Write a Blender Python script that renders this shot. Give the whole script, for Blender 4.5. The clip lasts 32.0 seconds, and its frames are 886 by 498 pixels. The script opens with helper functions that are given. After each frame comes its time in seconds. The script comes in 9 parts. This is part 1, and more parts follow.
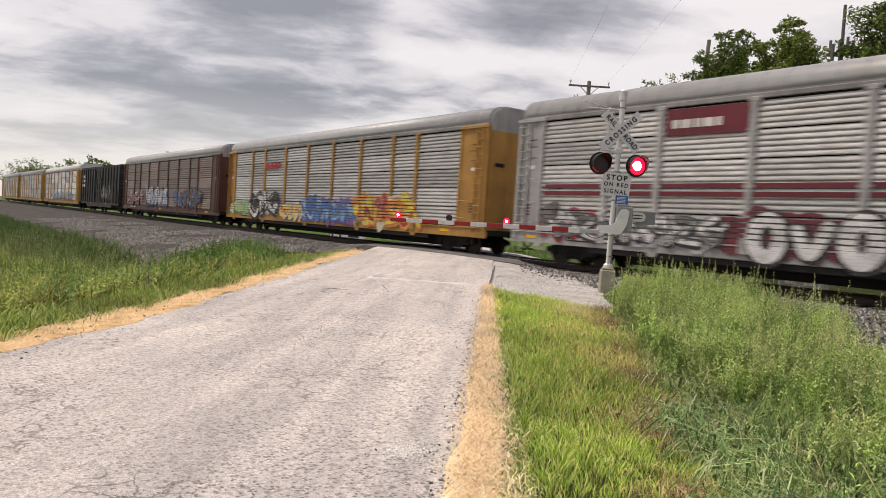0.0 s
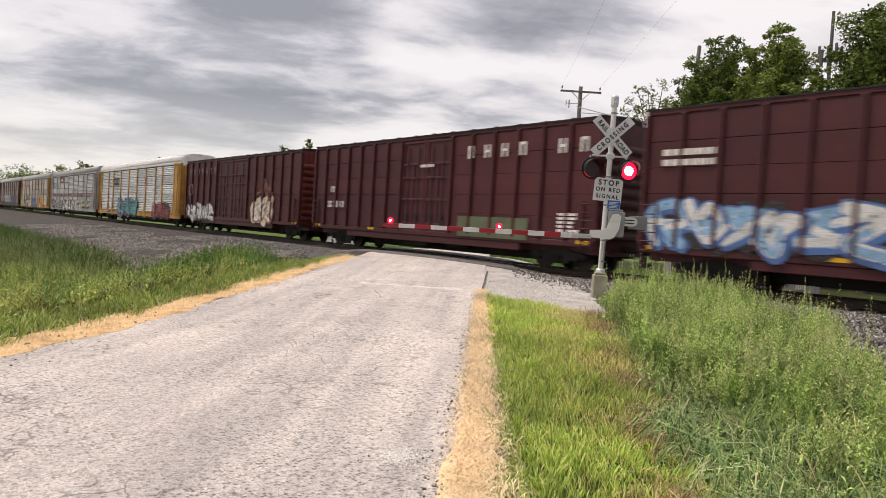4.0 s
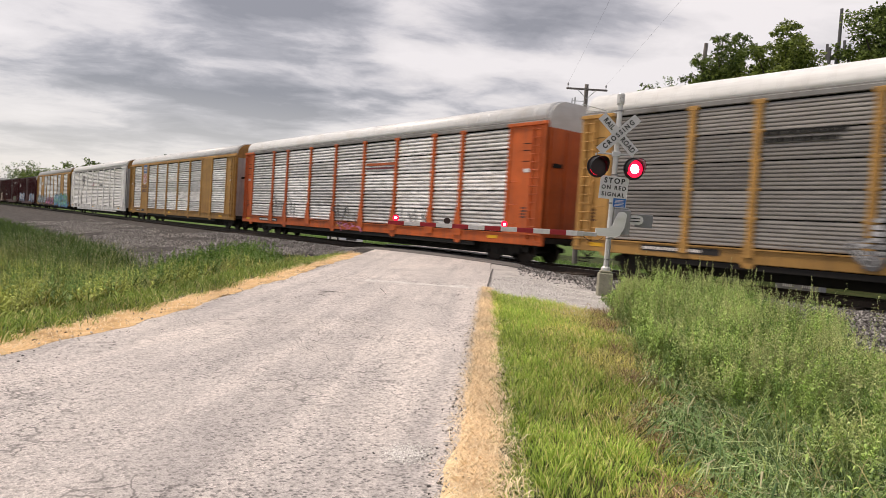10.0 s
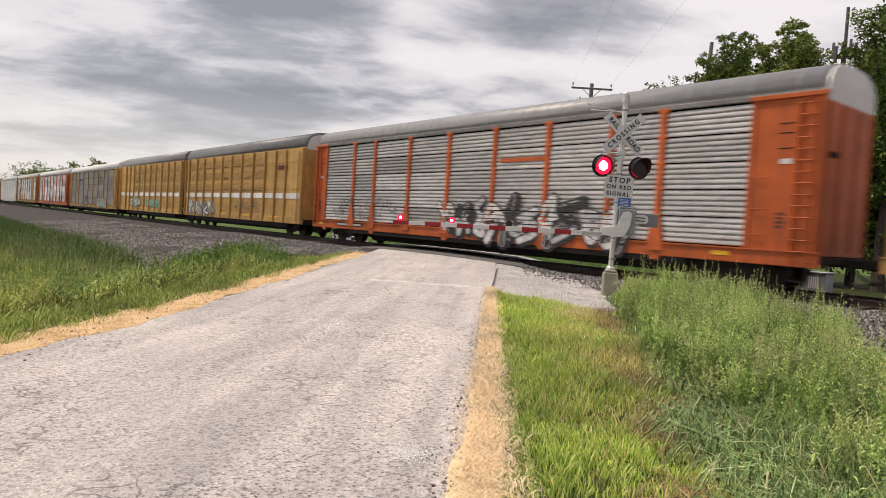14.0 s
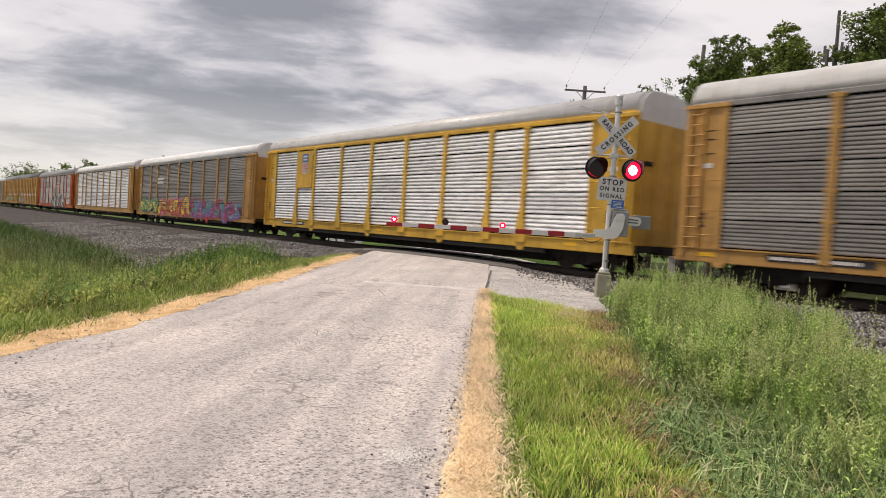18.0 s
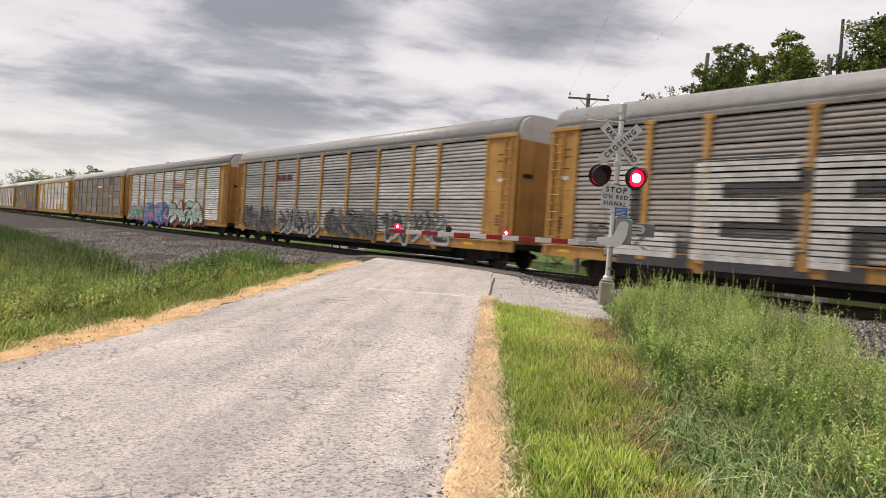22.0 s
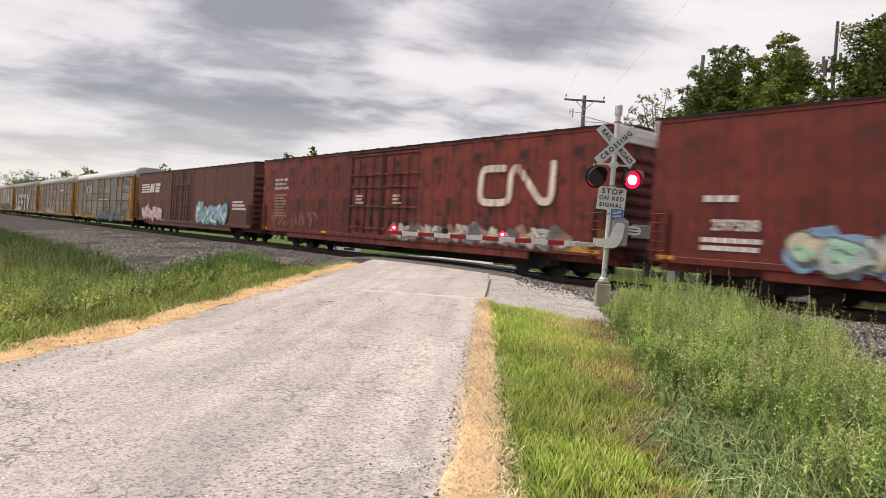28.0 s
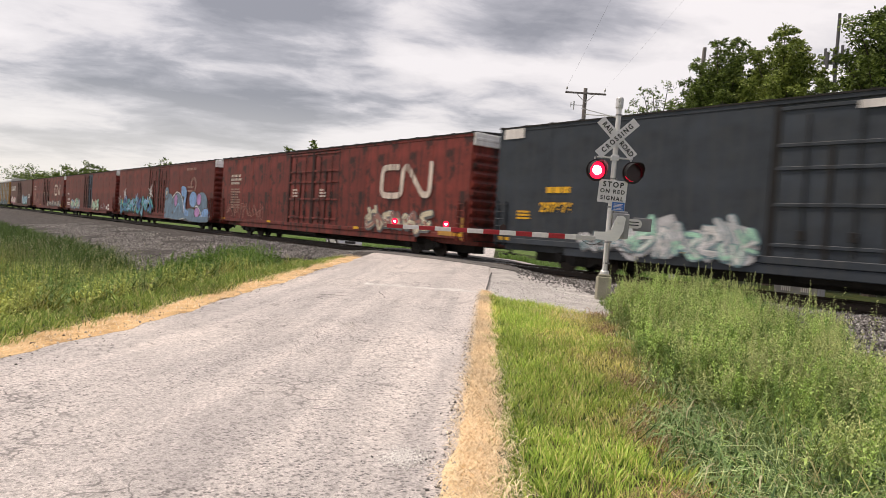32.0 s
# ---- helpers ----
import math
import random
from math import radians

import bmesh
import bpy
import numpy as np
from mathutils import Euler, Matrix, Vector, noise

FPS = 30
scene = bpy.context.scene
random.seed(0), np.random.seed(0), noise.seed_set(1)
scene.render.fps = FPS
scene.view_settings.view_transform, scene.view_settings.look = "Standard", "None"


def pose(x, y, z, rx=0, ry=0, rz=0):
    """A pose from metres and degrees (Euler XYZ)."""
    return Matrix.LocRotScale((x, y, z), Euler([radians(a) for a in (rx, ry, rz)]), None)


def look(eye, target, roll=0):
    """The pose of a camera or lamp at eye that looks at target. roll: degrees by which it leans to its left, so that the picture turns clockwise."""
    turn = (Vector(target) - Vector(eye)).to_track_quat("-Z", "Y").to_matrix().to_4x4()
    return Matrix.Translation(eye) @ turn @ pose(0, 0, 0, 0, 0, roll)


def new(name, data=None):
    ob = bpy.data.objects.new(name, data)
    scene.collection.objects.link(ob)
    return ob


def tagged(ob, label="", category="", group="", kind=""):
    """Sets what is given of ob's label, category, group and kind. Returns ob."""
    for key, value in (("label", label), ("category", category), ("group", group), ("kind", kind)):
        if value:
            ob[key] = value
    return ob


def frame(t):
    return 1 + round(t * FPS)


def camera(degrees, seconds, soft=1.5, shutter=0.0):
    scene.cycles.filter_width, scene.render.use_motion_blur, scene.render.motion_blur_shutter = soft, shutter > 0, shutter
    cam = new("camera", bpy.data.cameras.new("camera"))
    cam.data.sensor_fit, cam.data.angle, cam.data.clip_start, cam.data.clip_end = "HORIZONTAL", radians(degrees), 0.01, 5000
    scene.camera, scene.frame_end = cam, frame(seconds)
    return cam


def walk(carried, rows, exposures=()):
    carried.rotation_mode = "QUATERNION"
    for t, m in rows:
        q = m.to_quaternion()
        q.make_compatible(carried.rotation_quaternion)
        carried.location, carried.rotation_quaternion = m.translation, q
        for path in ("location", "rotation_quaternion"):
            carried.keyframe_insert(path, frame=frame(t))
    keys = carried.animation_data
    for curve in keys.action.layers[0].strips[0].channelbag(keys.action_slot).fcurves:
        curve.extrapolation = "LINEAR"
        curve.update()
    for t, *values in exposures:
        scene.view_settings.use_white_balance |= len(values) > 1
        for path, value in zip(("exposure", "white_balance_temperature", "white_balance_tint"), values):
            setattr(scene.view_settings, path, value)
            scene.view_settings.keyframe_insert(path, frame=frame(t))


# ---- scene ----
# ---- camera ----
EYE = (0.0, -19.55, 1.165)
# seconds, heading from the track's normal towards its far end, downward tilt, lean
TURNS = [
    (0, 51.218, 2.138, 3.669),
    (0.5, 51.029, 2.236, 3.634),
    (1, 50.845, 2.283, 3.553),
    (1.5, 50.699, 2.224, 3.533),
    (2, 50.614, 2.076, 3.623),
    (2.5, 50.595, 1.901, 3.684),
    (3, 50.614, 1.753, 3.618),
    (3.5, 50.623, 1.652, 3.538),
    (5.5, 50.662, 1.709, 3.557),
    (6, 50.722, 1.724, 3.651),
    (6.5, 50.783, 1.728, 3.689),
    (7, 50.856, 1.736, 3.708),
    (7.5, 50.929, 1.743, 3.709),
    (8, 50.990, 1.765, 3.718),
    (8.5, 51.017, 1.808, 3.725),
    (9, 51.045, 1.836, 3.651),
    (9.5, 51.053, 1.874, 3.651),
    (10, 51.053, 1.881, 3.676),
    (10.5, 51.065, 1.845, 3.728),
    (11, 51.110, 1.767, 3.787),
    (11.5, 51.169, 1.701, 3.825),
    (12, 51.231, 1.690, 3.813),
    (12.5, 51.308, 1.736, 3.777),
    (13, 51.402, 1.821, 3.701),
    (13.5, 51.464, 1.901, 3.655),
    (14, 51.448, 1.949, 3.672),
    (14.5, 51.377, 1.947, 3.659),
    (16.5, 51.237, 1.688, 3.646),
    (17, 51.150, 1.753, 3.682),
    (17.5, 51.038, 1.789, 3.718),
    (18, 50.922, 1.754, 3.686),
    (18.5, 50.858, 1.648, 3.680),
    (19, 50.865, 1.496, 3.713),
    (19.5, 50.955, 1.322, 3.694),
    (20, 51.064, 1.191, 3.692),
    (20.5, 51.158, 1.123, 3.797),
    (21, 51.202, 1.111, 3.842),
    (21.5, 51.221, 1.136, 3.856),
    (22, 51.235, 1.165, 3.870),
    (22.5, 51.243, 1.186, 3.914),
    (23, 51.233, 1.193, 3.958),
    (23.5, 51.207, 1.178, 4.010),
    (24, 51.184, 1.148, 4.075),
    (24.5, 51.176, 1.101, 4.089),
    (25, 51.167, 1.050, 4.058),
    (25.5, 51.155, 1.019, 3.984),
    (27.5, 50.999, 0.958, 3.932),
    (28, 50.936, 1.016, 3.843),
    (28.5, 50.889, 1.063, 3.803),
    (29, 50.845, 1.079, 3.749),
    (29.5, 50.819, 1.081, 3.734),
    (30, 50.795, 1.097, 3.736),
    (30.5, 50.809, 1.161, 3.729),
    (31, 50.845, 1.277, 3.749),
    (31.5, 50.898, 1.426, 3.777),
    (32, 50.971, 1.583, 3.761),
]


def aim(heading, tilt, lean):
    return pose(*EYE) @ pose(0, 0, 0, 90 - tilt, 0, heading) @ pose(0, 0, 0, 0, 0, lean)


cam = camera(66.32, 32.0, soft=0.4, shutter=0.27)
# the picture brightens a little while dark cars pass and darkens for white ones
EXPOSURES = [(0.0, -0.05), (2.4, -0.01), (3.4, 0.03), (5.4, -0.01), (7.0, -0.14), (8.4, -0.08), (10.0, -0.06), (15.0, -0.06), (17.2, -0.12), (19.0, -0.05), (26.5, -0.04), (28.0, 0.01), (32.0, 0.02)]
walk(cam, [(t, aim(a, b, c)) for t, a, b, c in TURNS], EXPOSURES)

# ---- world and light: a bright overcast sky, brighter overhead ----
SUN_UP, SUN_TURN = 64.0, 225.0
world = bpy.data.worlds.new("overcast_sky")
scene.world = world
world.use_nodes = True
W = world.node_tree
W.nodes.clear()


def wn(kind, **values):
    node = W.nodes.new(kind)
    for key, value in values.items():
        node.inputs[key].default_value = value
    return node


def wmath(op, a, b=None):
    node = W.nodes.new("ShaderNodeMath")
    node.operation = op
    for i, v in enumerate((a, b)):
        if v is None:
            continue
        if isinstance(v, (int, float)):
            node.inputs[i].default_value = v
        else:
            W.links.new(v, node.inputs[i])
    return node.outputs[0]


sky_coord = wn("ShaderNodeTexCoord")
sep = wn("ShaderNodeSeparateXYZ")
W.links.new(sky_coord.outputs["Generated"], sep.inputs[0])
up = wmath("MAXIMUM", sep.outputs["Z"], 0.0)
flat = wmath("ADD", up, 0.17)
comb = wn("ShaderNodeCombineXYZ")
# the cloud rolls lie across the line of the track
plan_x, plan_y = wmath("DIVIDE", sep.outputs["X"], flat), wmath("DIVIDE", sep.outputs["Y"], flat)
for i, (a, b, k) in enumerate(((-0.86, 0.51, 1.5), (0.51, 0.86, 1.0))):
    W.links.new(wmath("ADD", wmath("MULTIPLY", plan_x, a * k), wmath("MULTIPLY", plan_y, b * k)), comb.inputs[i])
cloud_big = wn("ShaderNodeTexNoise", Scale=0.85, Detail=8.0, Roughness=0.52, Distortion=0.35)
cloud_fine = wn("ShaderNodeTexNoise", Scale=2.8, Detail=6.0, Roughness=0.58, Distortion=0.3)
shift = wn("ShaderNodeVectorMath")
shift.operation = "ADD"
shift.inputs[1].default_value = (3.1, 7.4, 0.0)
W.links.new(comb.outputs[0], shift.inputs[0])
for node in (cloud_big, cloud_fine):
    W.links.new(shift.outputs[0], node.inputs["Vector"])
mixed = wmath("ADD", wmath("MULTIPLY", cloud_big.outputs["Fac"], 0.66), wmath("MULTIPLY", cloud_fine.outputs["Fac"], 0.34))
ramp = wn("ShaderNodeValToRGB")
# the cloud base looks thinner towards the horizon
mixed = wmath("SUBTRACT", wmath("ADD", mixed, 0.054), wmath("MULTIPLY", wmath("MINIMUM", up, 0.32), 0.27))
# thinner cloud, lit through, over the far right of the track
thin = wn("ShaderNodeVectorMath")
thin.operation = "DOT_PRODUCT"
thin.inputs[1].default_value = (-0.37, 0.91, 0.18)
W.links.new(sky_coord.outputs["Generated"], thin.inputs[0])
lobe = wn("ShaderNodeMapRange")
lobe.inputs["From Min"].default_value, lobe.inputs["From Max"].default_value = 0.70, 0.99
lobe.inputs["To Min"].default_value, lobe.inputs["To Max"].default_value = -0.042, 0.12
W.links.new(thin.outputs["Value"], lobe.inputs["Value"])
mixed = wmath("ADD", mixed, lobe.outputs[0])
# the main cloud masses: dark banks and brighter gaps between them
for way, reach, amount in (((-0.935, 0.27, 0.245), 0.965, -0.010), ((-0.62, 0.70, 0.36), 0.978, -0.045), ((-0.845, 0.48, 0.27), 0.972, -0.026), ((-0.76, 0.60, 0.22), 0.99, 0.022), ((-0.985, 0.15, 0.09), 0.975, 0.03), ((-0.86, 0.45, 0.19), 0.985, -0.012), ((-0.676, 0.676, 0.294), 0.975, -0.085), ((-0.769, 0.582, 0.266), 0.994, 0.035)):
    bank = wn("ShaderNodeVectorMath")
    bank.operation = "DOT_PRODUCT"
    bank.inputs[1].default_value = Vector(way).normalized()
    W.links.new(sky_coord.outputs["Generated"], bank.inputs[0])
    fade = wn("ShaderNodeMapRange")
    fade.interpolation_type = "SMOOTHERSTEP"
    fade.inputs["From Min"].default_value, fade.inputs["From Max"].default_value = reach, 1.0
    fade.inputs["To Max"].default_value = amount
    W.links.new(bank.outputs["Value"], fade.inputs["Value"])
    mixed = wmath("ADD", mixed, fade.outputs[0])
W.links.new(mixed, ramp.inputs[0])
stops = ((0.375, (0.262, 0.246, 0.256)), (0.445, (0.392, 0.368, 0.38)), (0.49, (0.565, 0.525, 0.53)), (0.53, (0.70, 0.645, 0.632)), (0.61, (0.81, 0.745, 0.725)))
ramp.color_ramp.elements[0].position, ramp.color_ramp.elements[0].color = stops[0][0], (*stops[0][1], 1)
ramp.color_ramp.elements[1].position, ramp.color_ramp.elements[1].color = stops[-1][0], (*stops[-1][1], 1)
for p, c in stops[1:-1]:
    ramp.color_ramp.elements.new(p).color = (*c, 1)
# clouds thin out into a pale band at the horizon
haze = wn("ShaderNodeMixRGB")
haze_map = wn("ShaderNodeMapRange")
haze_map.inputs["From Min"].default_value, haze_map.inputs["From Max"].default_value = 0.02, 0.17
haze_map.inputs["To Min"].default_value, haze_map.inputs["To Max"].default_value = 0.85, 0.0
W.links.new(up, haze_map.inputs["Value"])
W.links.new(haze_map.outputs[0], haze.inputs[0])
W.links.new(ramp.outputs[0], haze.inputs[1])
haze.inputs[2].default_value = (0.78, 0.725, 0.69, 1)
nishita = wn("ShaderNodeTexSky")
nishita.sky_type = "NISHITA"
nishita.sun_disc = False
nishita.sun_elevation, nishita.sun_rotation = radians(SUN_UP), radians(SUN_TURN)
both = wn("ShaderNodeMixRGB")
both.blend_type = "ADD"
both.inputs[0].default_value = 0.02
W.links.new(haze.outputs[0], both.inputs[1])
W.links.new(nishita.outputs[0], both.inputs[2])
back = wn("ShaderNodeBackground")
W.links.new(both.outputs[0], back.inputs["Color"])
# an overcast sky is about three times as bright overhead as at the horizon
W.links.new(wmath("ADD", 1.02, wmath("MULTIPLY", wmath("MULTIPLY", up, up), 0.9)), back.inputs["Strength"])
world_out = wn("ShaderNodeOutputWorld")
W.links.new(back.outputs[0], world_out.inputs[0])

sun = new("sun", bpy.data.lights.new("sun", "SUN"))
sun.data.energy, sun.data.angle, sun.data.color = 3.1, radians(12), (1.0, 0.865, 0.725)
sun.matrix_world = look((0, 0, 0), (-math.sin(radians(SUN_TURN)), -math.cos(radians(SUN_TURN)), -math.tan(radians(SUN_UP))))
scene.view_settings.exposure = 0.0

# ---- materials ----
def shader(name, rough=0.6, metal=0.0, spec=0.4):
    m = bpy.data.materials.new(name)
    m.use_nodes = True
    b = m.node_tree.nodes["Principled BSDF"]
    b.inputs["Roughness"].default_value = rough
    b.inputs["Metallic"].default_value = metal
    b.inputs["Specular IOR Level"].default_value = spec
    return m, m.node_tree, b


def node(tree, kind, links=(), **values):
    n = tree.nodes.new(kind)
    for key, value in values.items():
        n.inputs[key].default_value = value
    for key, source in links:
        tree.links.new(source, n.inputs[key])
    return n


def ramp_of(tree, source, stops):
    n = tree.nodes.new("ShaderNodeValToRGB")
    tree.links.new(source, n.inputs[0])
    e = n.color_ramp.elements
    e[0].position, e[0].color = stops[0][0], (*stops[0][1], 1)
    e[1].position, e[1].color = stops[-1][0], (*stops[-1][1], 1)
    for p, c in stops[1:-1]:
        e.new(p).color = (*c, 1)
    return n.outputs[0]


def coords(tree, scale=(1, 1, 1), which="Object"):
    t = tree.nodes.new("ShaderNodeTexCoord")
    m = tree.nodes.new("ShaderNodeMapping")
    m.inputs["Scale"].default_value = scale
    tree.links.new(t.outputs[which], m.inputs[0])
    return m.outputs[0]


def blend(tree, fac, a, b, mode="MIX"):
    n = tree.nodes.new("ShaderNodeMixRGB")
    n.blend_type = mode
    for i, v in enumerate((fac, a, b)):
        if isinstance(v, tuple):
            n.inputs[i].default_value = (*v, 1)
        elif isinstance(v, (int, float)):
            n.inputs[i].default_value = v
        else:
            tree.links.new(v, n.inputs[i])
    return n.outputs[0]


def bump(tree, b, height, strength=0.3, distance=0.02):
    n = node(tree, "ShaderNodeBump", [("Height", height)], Strength=strength, Distance=distance)
    tree.links.new(n.outputs[0], b.inputs["Normal"])


def scaled(c, k):
    return tuple(min(1.0, v * k) for v in c)


def worn(name, color, rough=0.55, metal=0.0, streak=0.35, spot=0.25, stain=(0.09, 0.06, 0.045), grime=0.5, blotch=0.0):
    """Weathered paint or sheet: cloudy fading, stains that run down and fine grain."""
    m, t, b = shader(name, rough, metal)
    big = node(t, "ShaderNodeTexNoise", [("Vector", coords(t, (0.5, 0.5, 0.9)))], Scale=1.2, Detail=5.0, Roughness=0.6)
    run = node(t, "ShaderNodeTexNoise", [("Vector", coords(t, (5.0, 5.0, 0.35)))], Scale=1.0, Detail=4.0, Roughness=0.65)
    grain = node(t, "ShaderNodeTexNoise", [("Vector", coords(t))], Scale=45.0, Detail=2.0)
    info = t.nodes.new("ShaderNodeObjectInfo")
    c = ramp_of(t, big.outputs["Fac"], [(0.3, scaled(color, 1 - spot)), (0.5, color), (0.72, scaled(color, 1 + spot))])
    mask = node(t, "ShaderNodeMapRange", [("Value", run.outputs["Fac"])])
    mask.inputs["From Min"].default_value, mask.inputs["From Max"].default_value = 0.50, 0.64
    mask.inputs["To Max"].default_value = streak
    c = blend(t, mask.outputs[0], c, stain)
    if blotch:
        rust = node(t, "ShaderNodeTexNoise", [("Vector", coords(t, (1.1, 1.1, 0.75)))], Scale=1.5, Detail=8.0, Roughness=0.7)
        spots = node(t, "ShaderNodeMapRange", [("Value", rust.outputs["Fac"])])
        spots.inputs["From Min"].default_value, spots.inputs["From Max"].default_value = 0.55, 0.61
        spots.inputs["To Max"].default_value = blotch
        c = blend(t, spots.outputs[0], c, stain)
    vary = node(t, "ShaderNodeMapRange", [("Value", info.outputs["Random"])])
    vary.inputs["To Min"].default_value, vary.inputs["To Max"].default_value = 0.88, 1.1
    c = blend(t, 1.0, c, vary.outputs[0], "MULTIPLY")
    g = node(t, "ShaderNodeMapRange", [("Value", grain.outputs["Fac"])])
    g.inputs["To Min"].default_value, g.inputs["To Max"].default_value = 0.82, 1.16
    c = blend(t, grime, c, blend(t, 1.0, c, g.outputs[0], "MULTIPLY"))
    t.links.new(c, b.inputs["Base Color"])
    bump(t, b, grain.outputs["Fac"], 0.12, 0.004)
    return m


def sheet_metal(name, color, spread=0.3, rough=0.42, metal=0.35, mottle=0.0, range_of=(0.74, 1.26)):
    """Galvanised sheet: every sheet its own grey, soft lengthwise smears and dull patches."""
    m, t, b = shader(name, rough, metal)
    info = t.nodes.new("ShaderNodeObjectInfo")

    def own(scale):
        far = node(t, "ShaderNodeVectorMath", [(0, info.outputs["Random"])])
        far.operation, far.inputs[1].default_value = "MULTIPLY", (40, 40, 40)
        return node(t, "ShaderNodeVectorMath", [(0, coords(t, scale)), (1, far.outputs[0])]).outputs[0]
    smear = node(t, "ShaderNodeTexNoise", [("Vector", own((0.8, 1.0, 7.0)))], Scale=1.3, Detail=6.0, Roughness=0.7)
    patch = node(t, "ShaderNodeTexNoise", [("Vector", own((0.5, 1.0, 0.8)))], Scale=1.6, Detail=3.0)
    c = ramp_of(t, smear.outputs["Fac"], [(0.28, scaled(color, 1 - spread)), (0.5, color), (0.75, scaled(color, 1 + spread))])
    p = node(t, "ShaderNodeMapRange", [("Value", patch.outputs["Fac"])])
    p.inputs["From Min"].default_value, p.inputs["From Max"].default_value = 0.5, 0.75
    p.inputs["To Max"].default_value = 0.45
    c = blend(t, p.outputs[0], c, scaled((0.30, 0.27, 0.24), sum(color) / 1.2))
    if mottle:
        scars = node(t, "ShaderNodeTexNoise", [("Vector", own((1.1, 1.0, 7.0)))], Scale=1.5, Detail=7.0, Roughness=0.75)
        place = node(t, "ShaderNodeMapRange", [("Value", scars.outputs["Fac"])])
        place.inputs["From Min"].default_value, place.inputs["From Max"].default_value = 0.50, 0.60
        place.inputs["To Max"].default_value = mottle
        c = blend(t, place.outputs[0], c, (0.17, 0.17, 0.19))
    v = node(t, "ShaderNodeMapRange", [("Value", info.outputs["Random"])])
    v.inputs["To Min"].default_value, v.inputs["To Max"].default_value = range_of
    c = blend(t, 1.0, c, v.outputs[0], "MULTIPLY")
    t.links.new(c, b.inputs["Base Color"])
    r = node(t, "ShaderNodeMapRange", [("Value", smear.outputs["Fac"])])
    r.inputs["To Min"].default_value, r.inputs["To Max"].default_value = rough - 0.12, rough + 0.2
    t.links.new(r.outputs[0], b.inputs["Roughness"])
    return m


def plain(name, color, rough=0.6, metal=0.0, vary=0.12, scale=12.0):
    m, t, b = shader(name, rough, metal)
    n = node(t, "ShaderNodeTexNoise", [("Vector", coords(t))], Scale=scale, Detail=4.0)
    c = ramp_of(t, n.outputs["Fac"], [(0.3, scaled(color, 1 - vary)), (0.7, scaled(color, 1 + vary))])
    t.links.new(c, b.inputs["Base Color"])
    return m


def leafy(name, dark, light, dry=None, rough=0.55, clump=(0.6, 0.72, 1.28)):
    """Leaves and blades: each its own green; a share of them dry."""
    m, t, b = shader(name, rough, 0.0, 0.25)
    g = t.nodes.new("ShaderNodeNewGeometry")
    stops = [(0.0, dark), (0.75, light)] + ([(0.86, light), (0.9, dry), (1.0, dry)] if dry else [(1.0, scaled(light, 1.15))])
    c = ramp_of(t, g.outputs["Random Per Island"], stops)
    n = node(t, "ShaderNodeTexNoise", [("Vector", coords(t))], Scale=clump[0], Detail=3.0)
    v = node(t, "ShaderNodeMapRange", [("Value", n.outputs["Fac"])])
    v.inputs["From Min"].default_value, v.inputs["From Max"].default_value = 0.3, 0.7
    v.inputs["To Min"].default_value, v.inputs["To Max"].default_value = clump[1:]
    c = blend(t, 1.0, c, v.outputs[0], "MULTIPLY")
    t.links.new(c, b.inputs["Base Color"])
    trans = node(t, "ShaderNodeBsdfTranslucent", [("Color", c)])
    mix = node(t, "ShaderNodeMixShader", [(1, b.outputs[0]), (2, trans.outputs[0])], Fac=0.2)
    t.links.new(mix.outputs[0], t.nodes["Material Output"].inputs[0])
    return m


def lamp_glass(name, color, strength):
    m, t, b = shader(name, 0.25)
    b.inputs["Base Color"].default_value = (*color, 1)
    b.inputs["Emission Color"].default_value = (*color, 1)
    b.inputs["Emission Strength"].default_value = strength
    return m


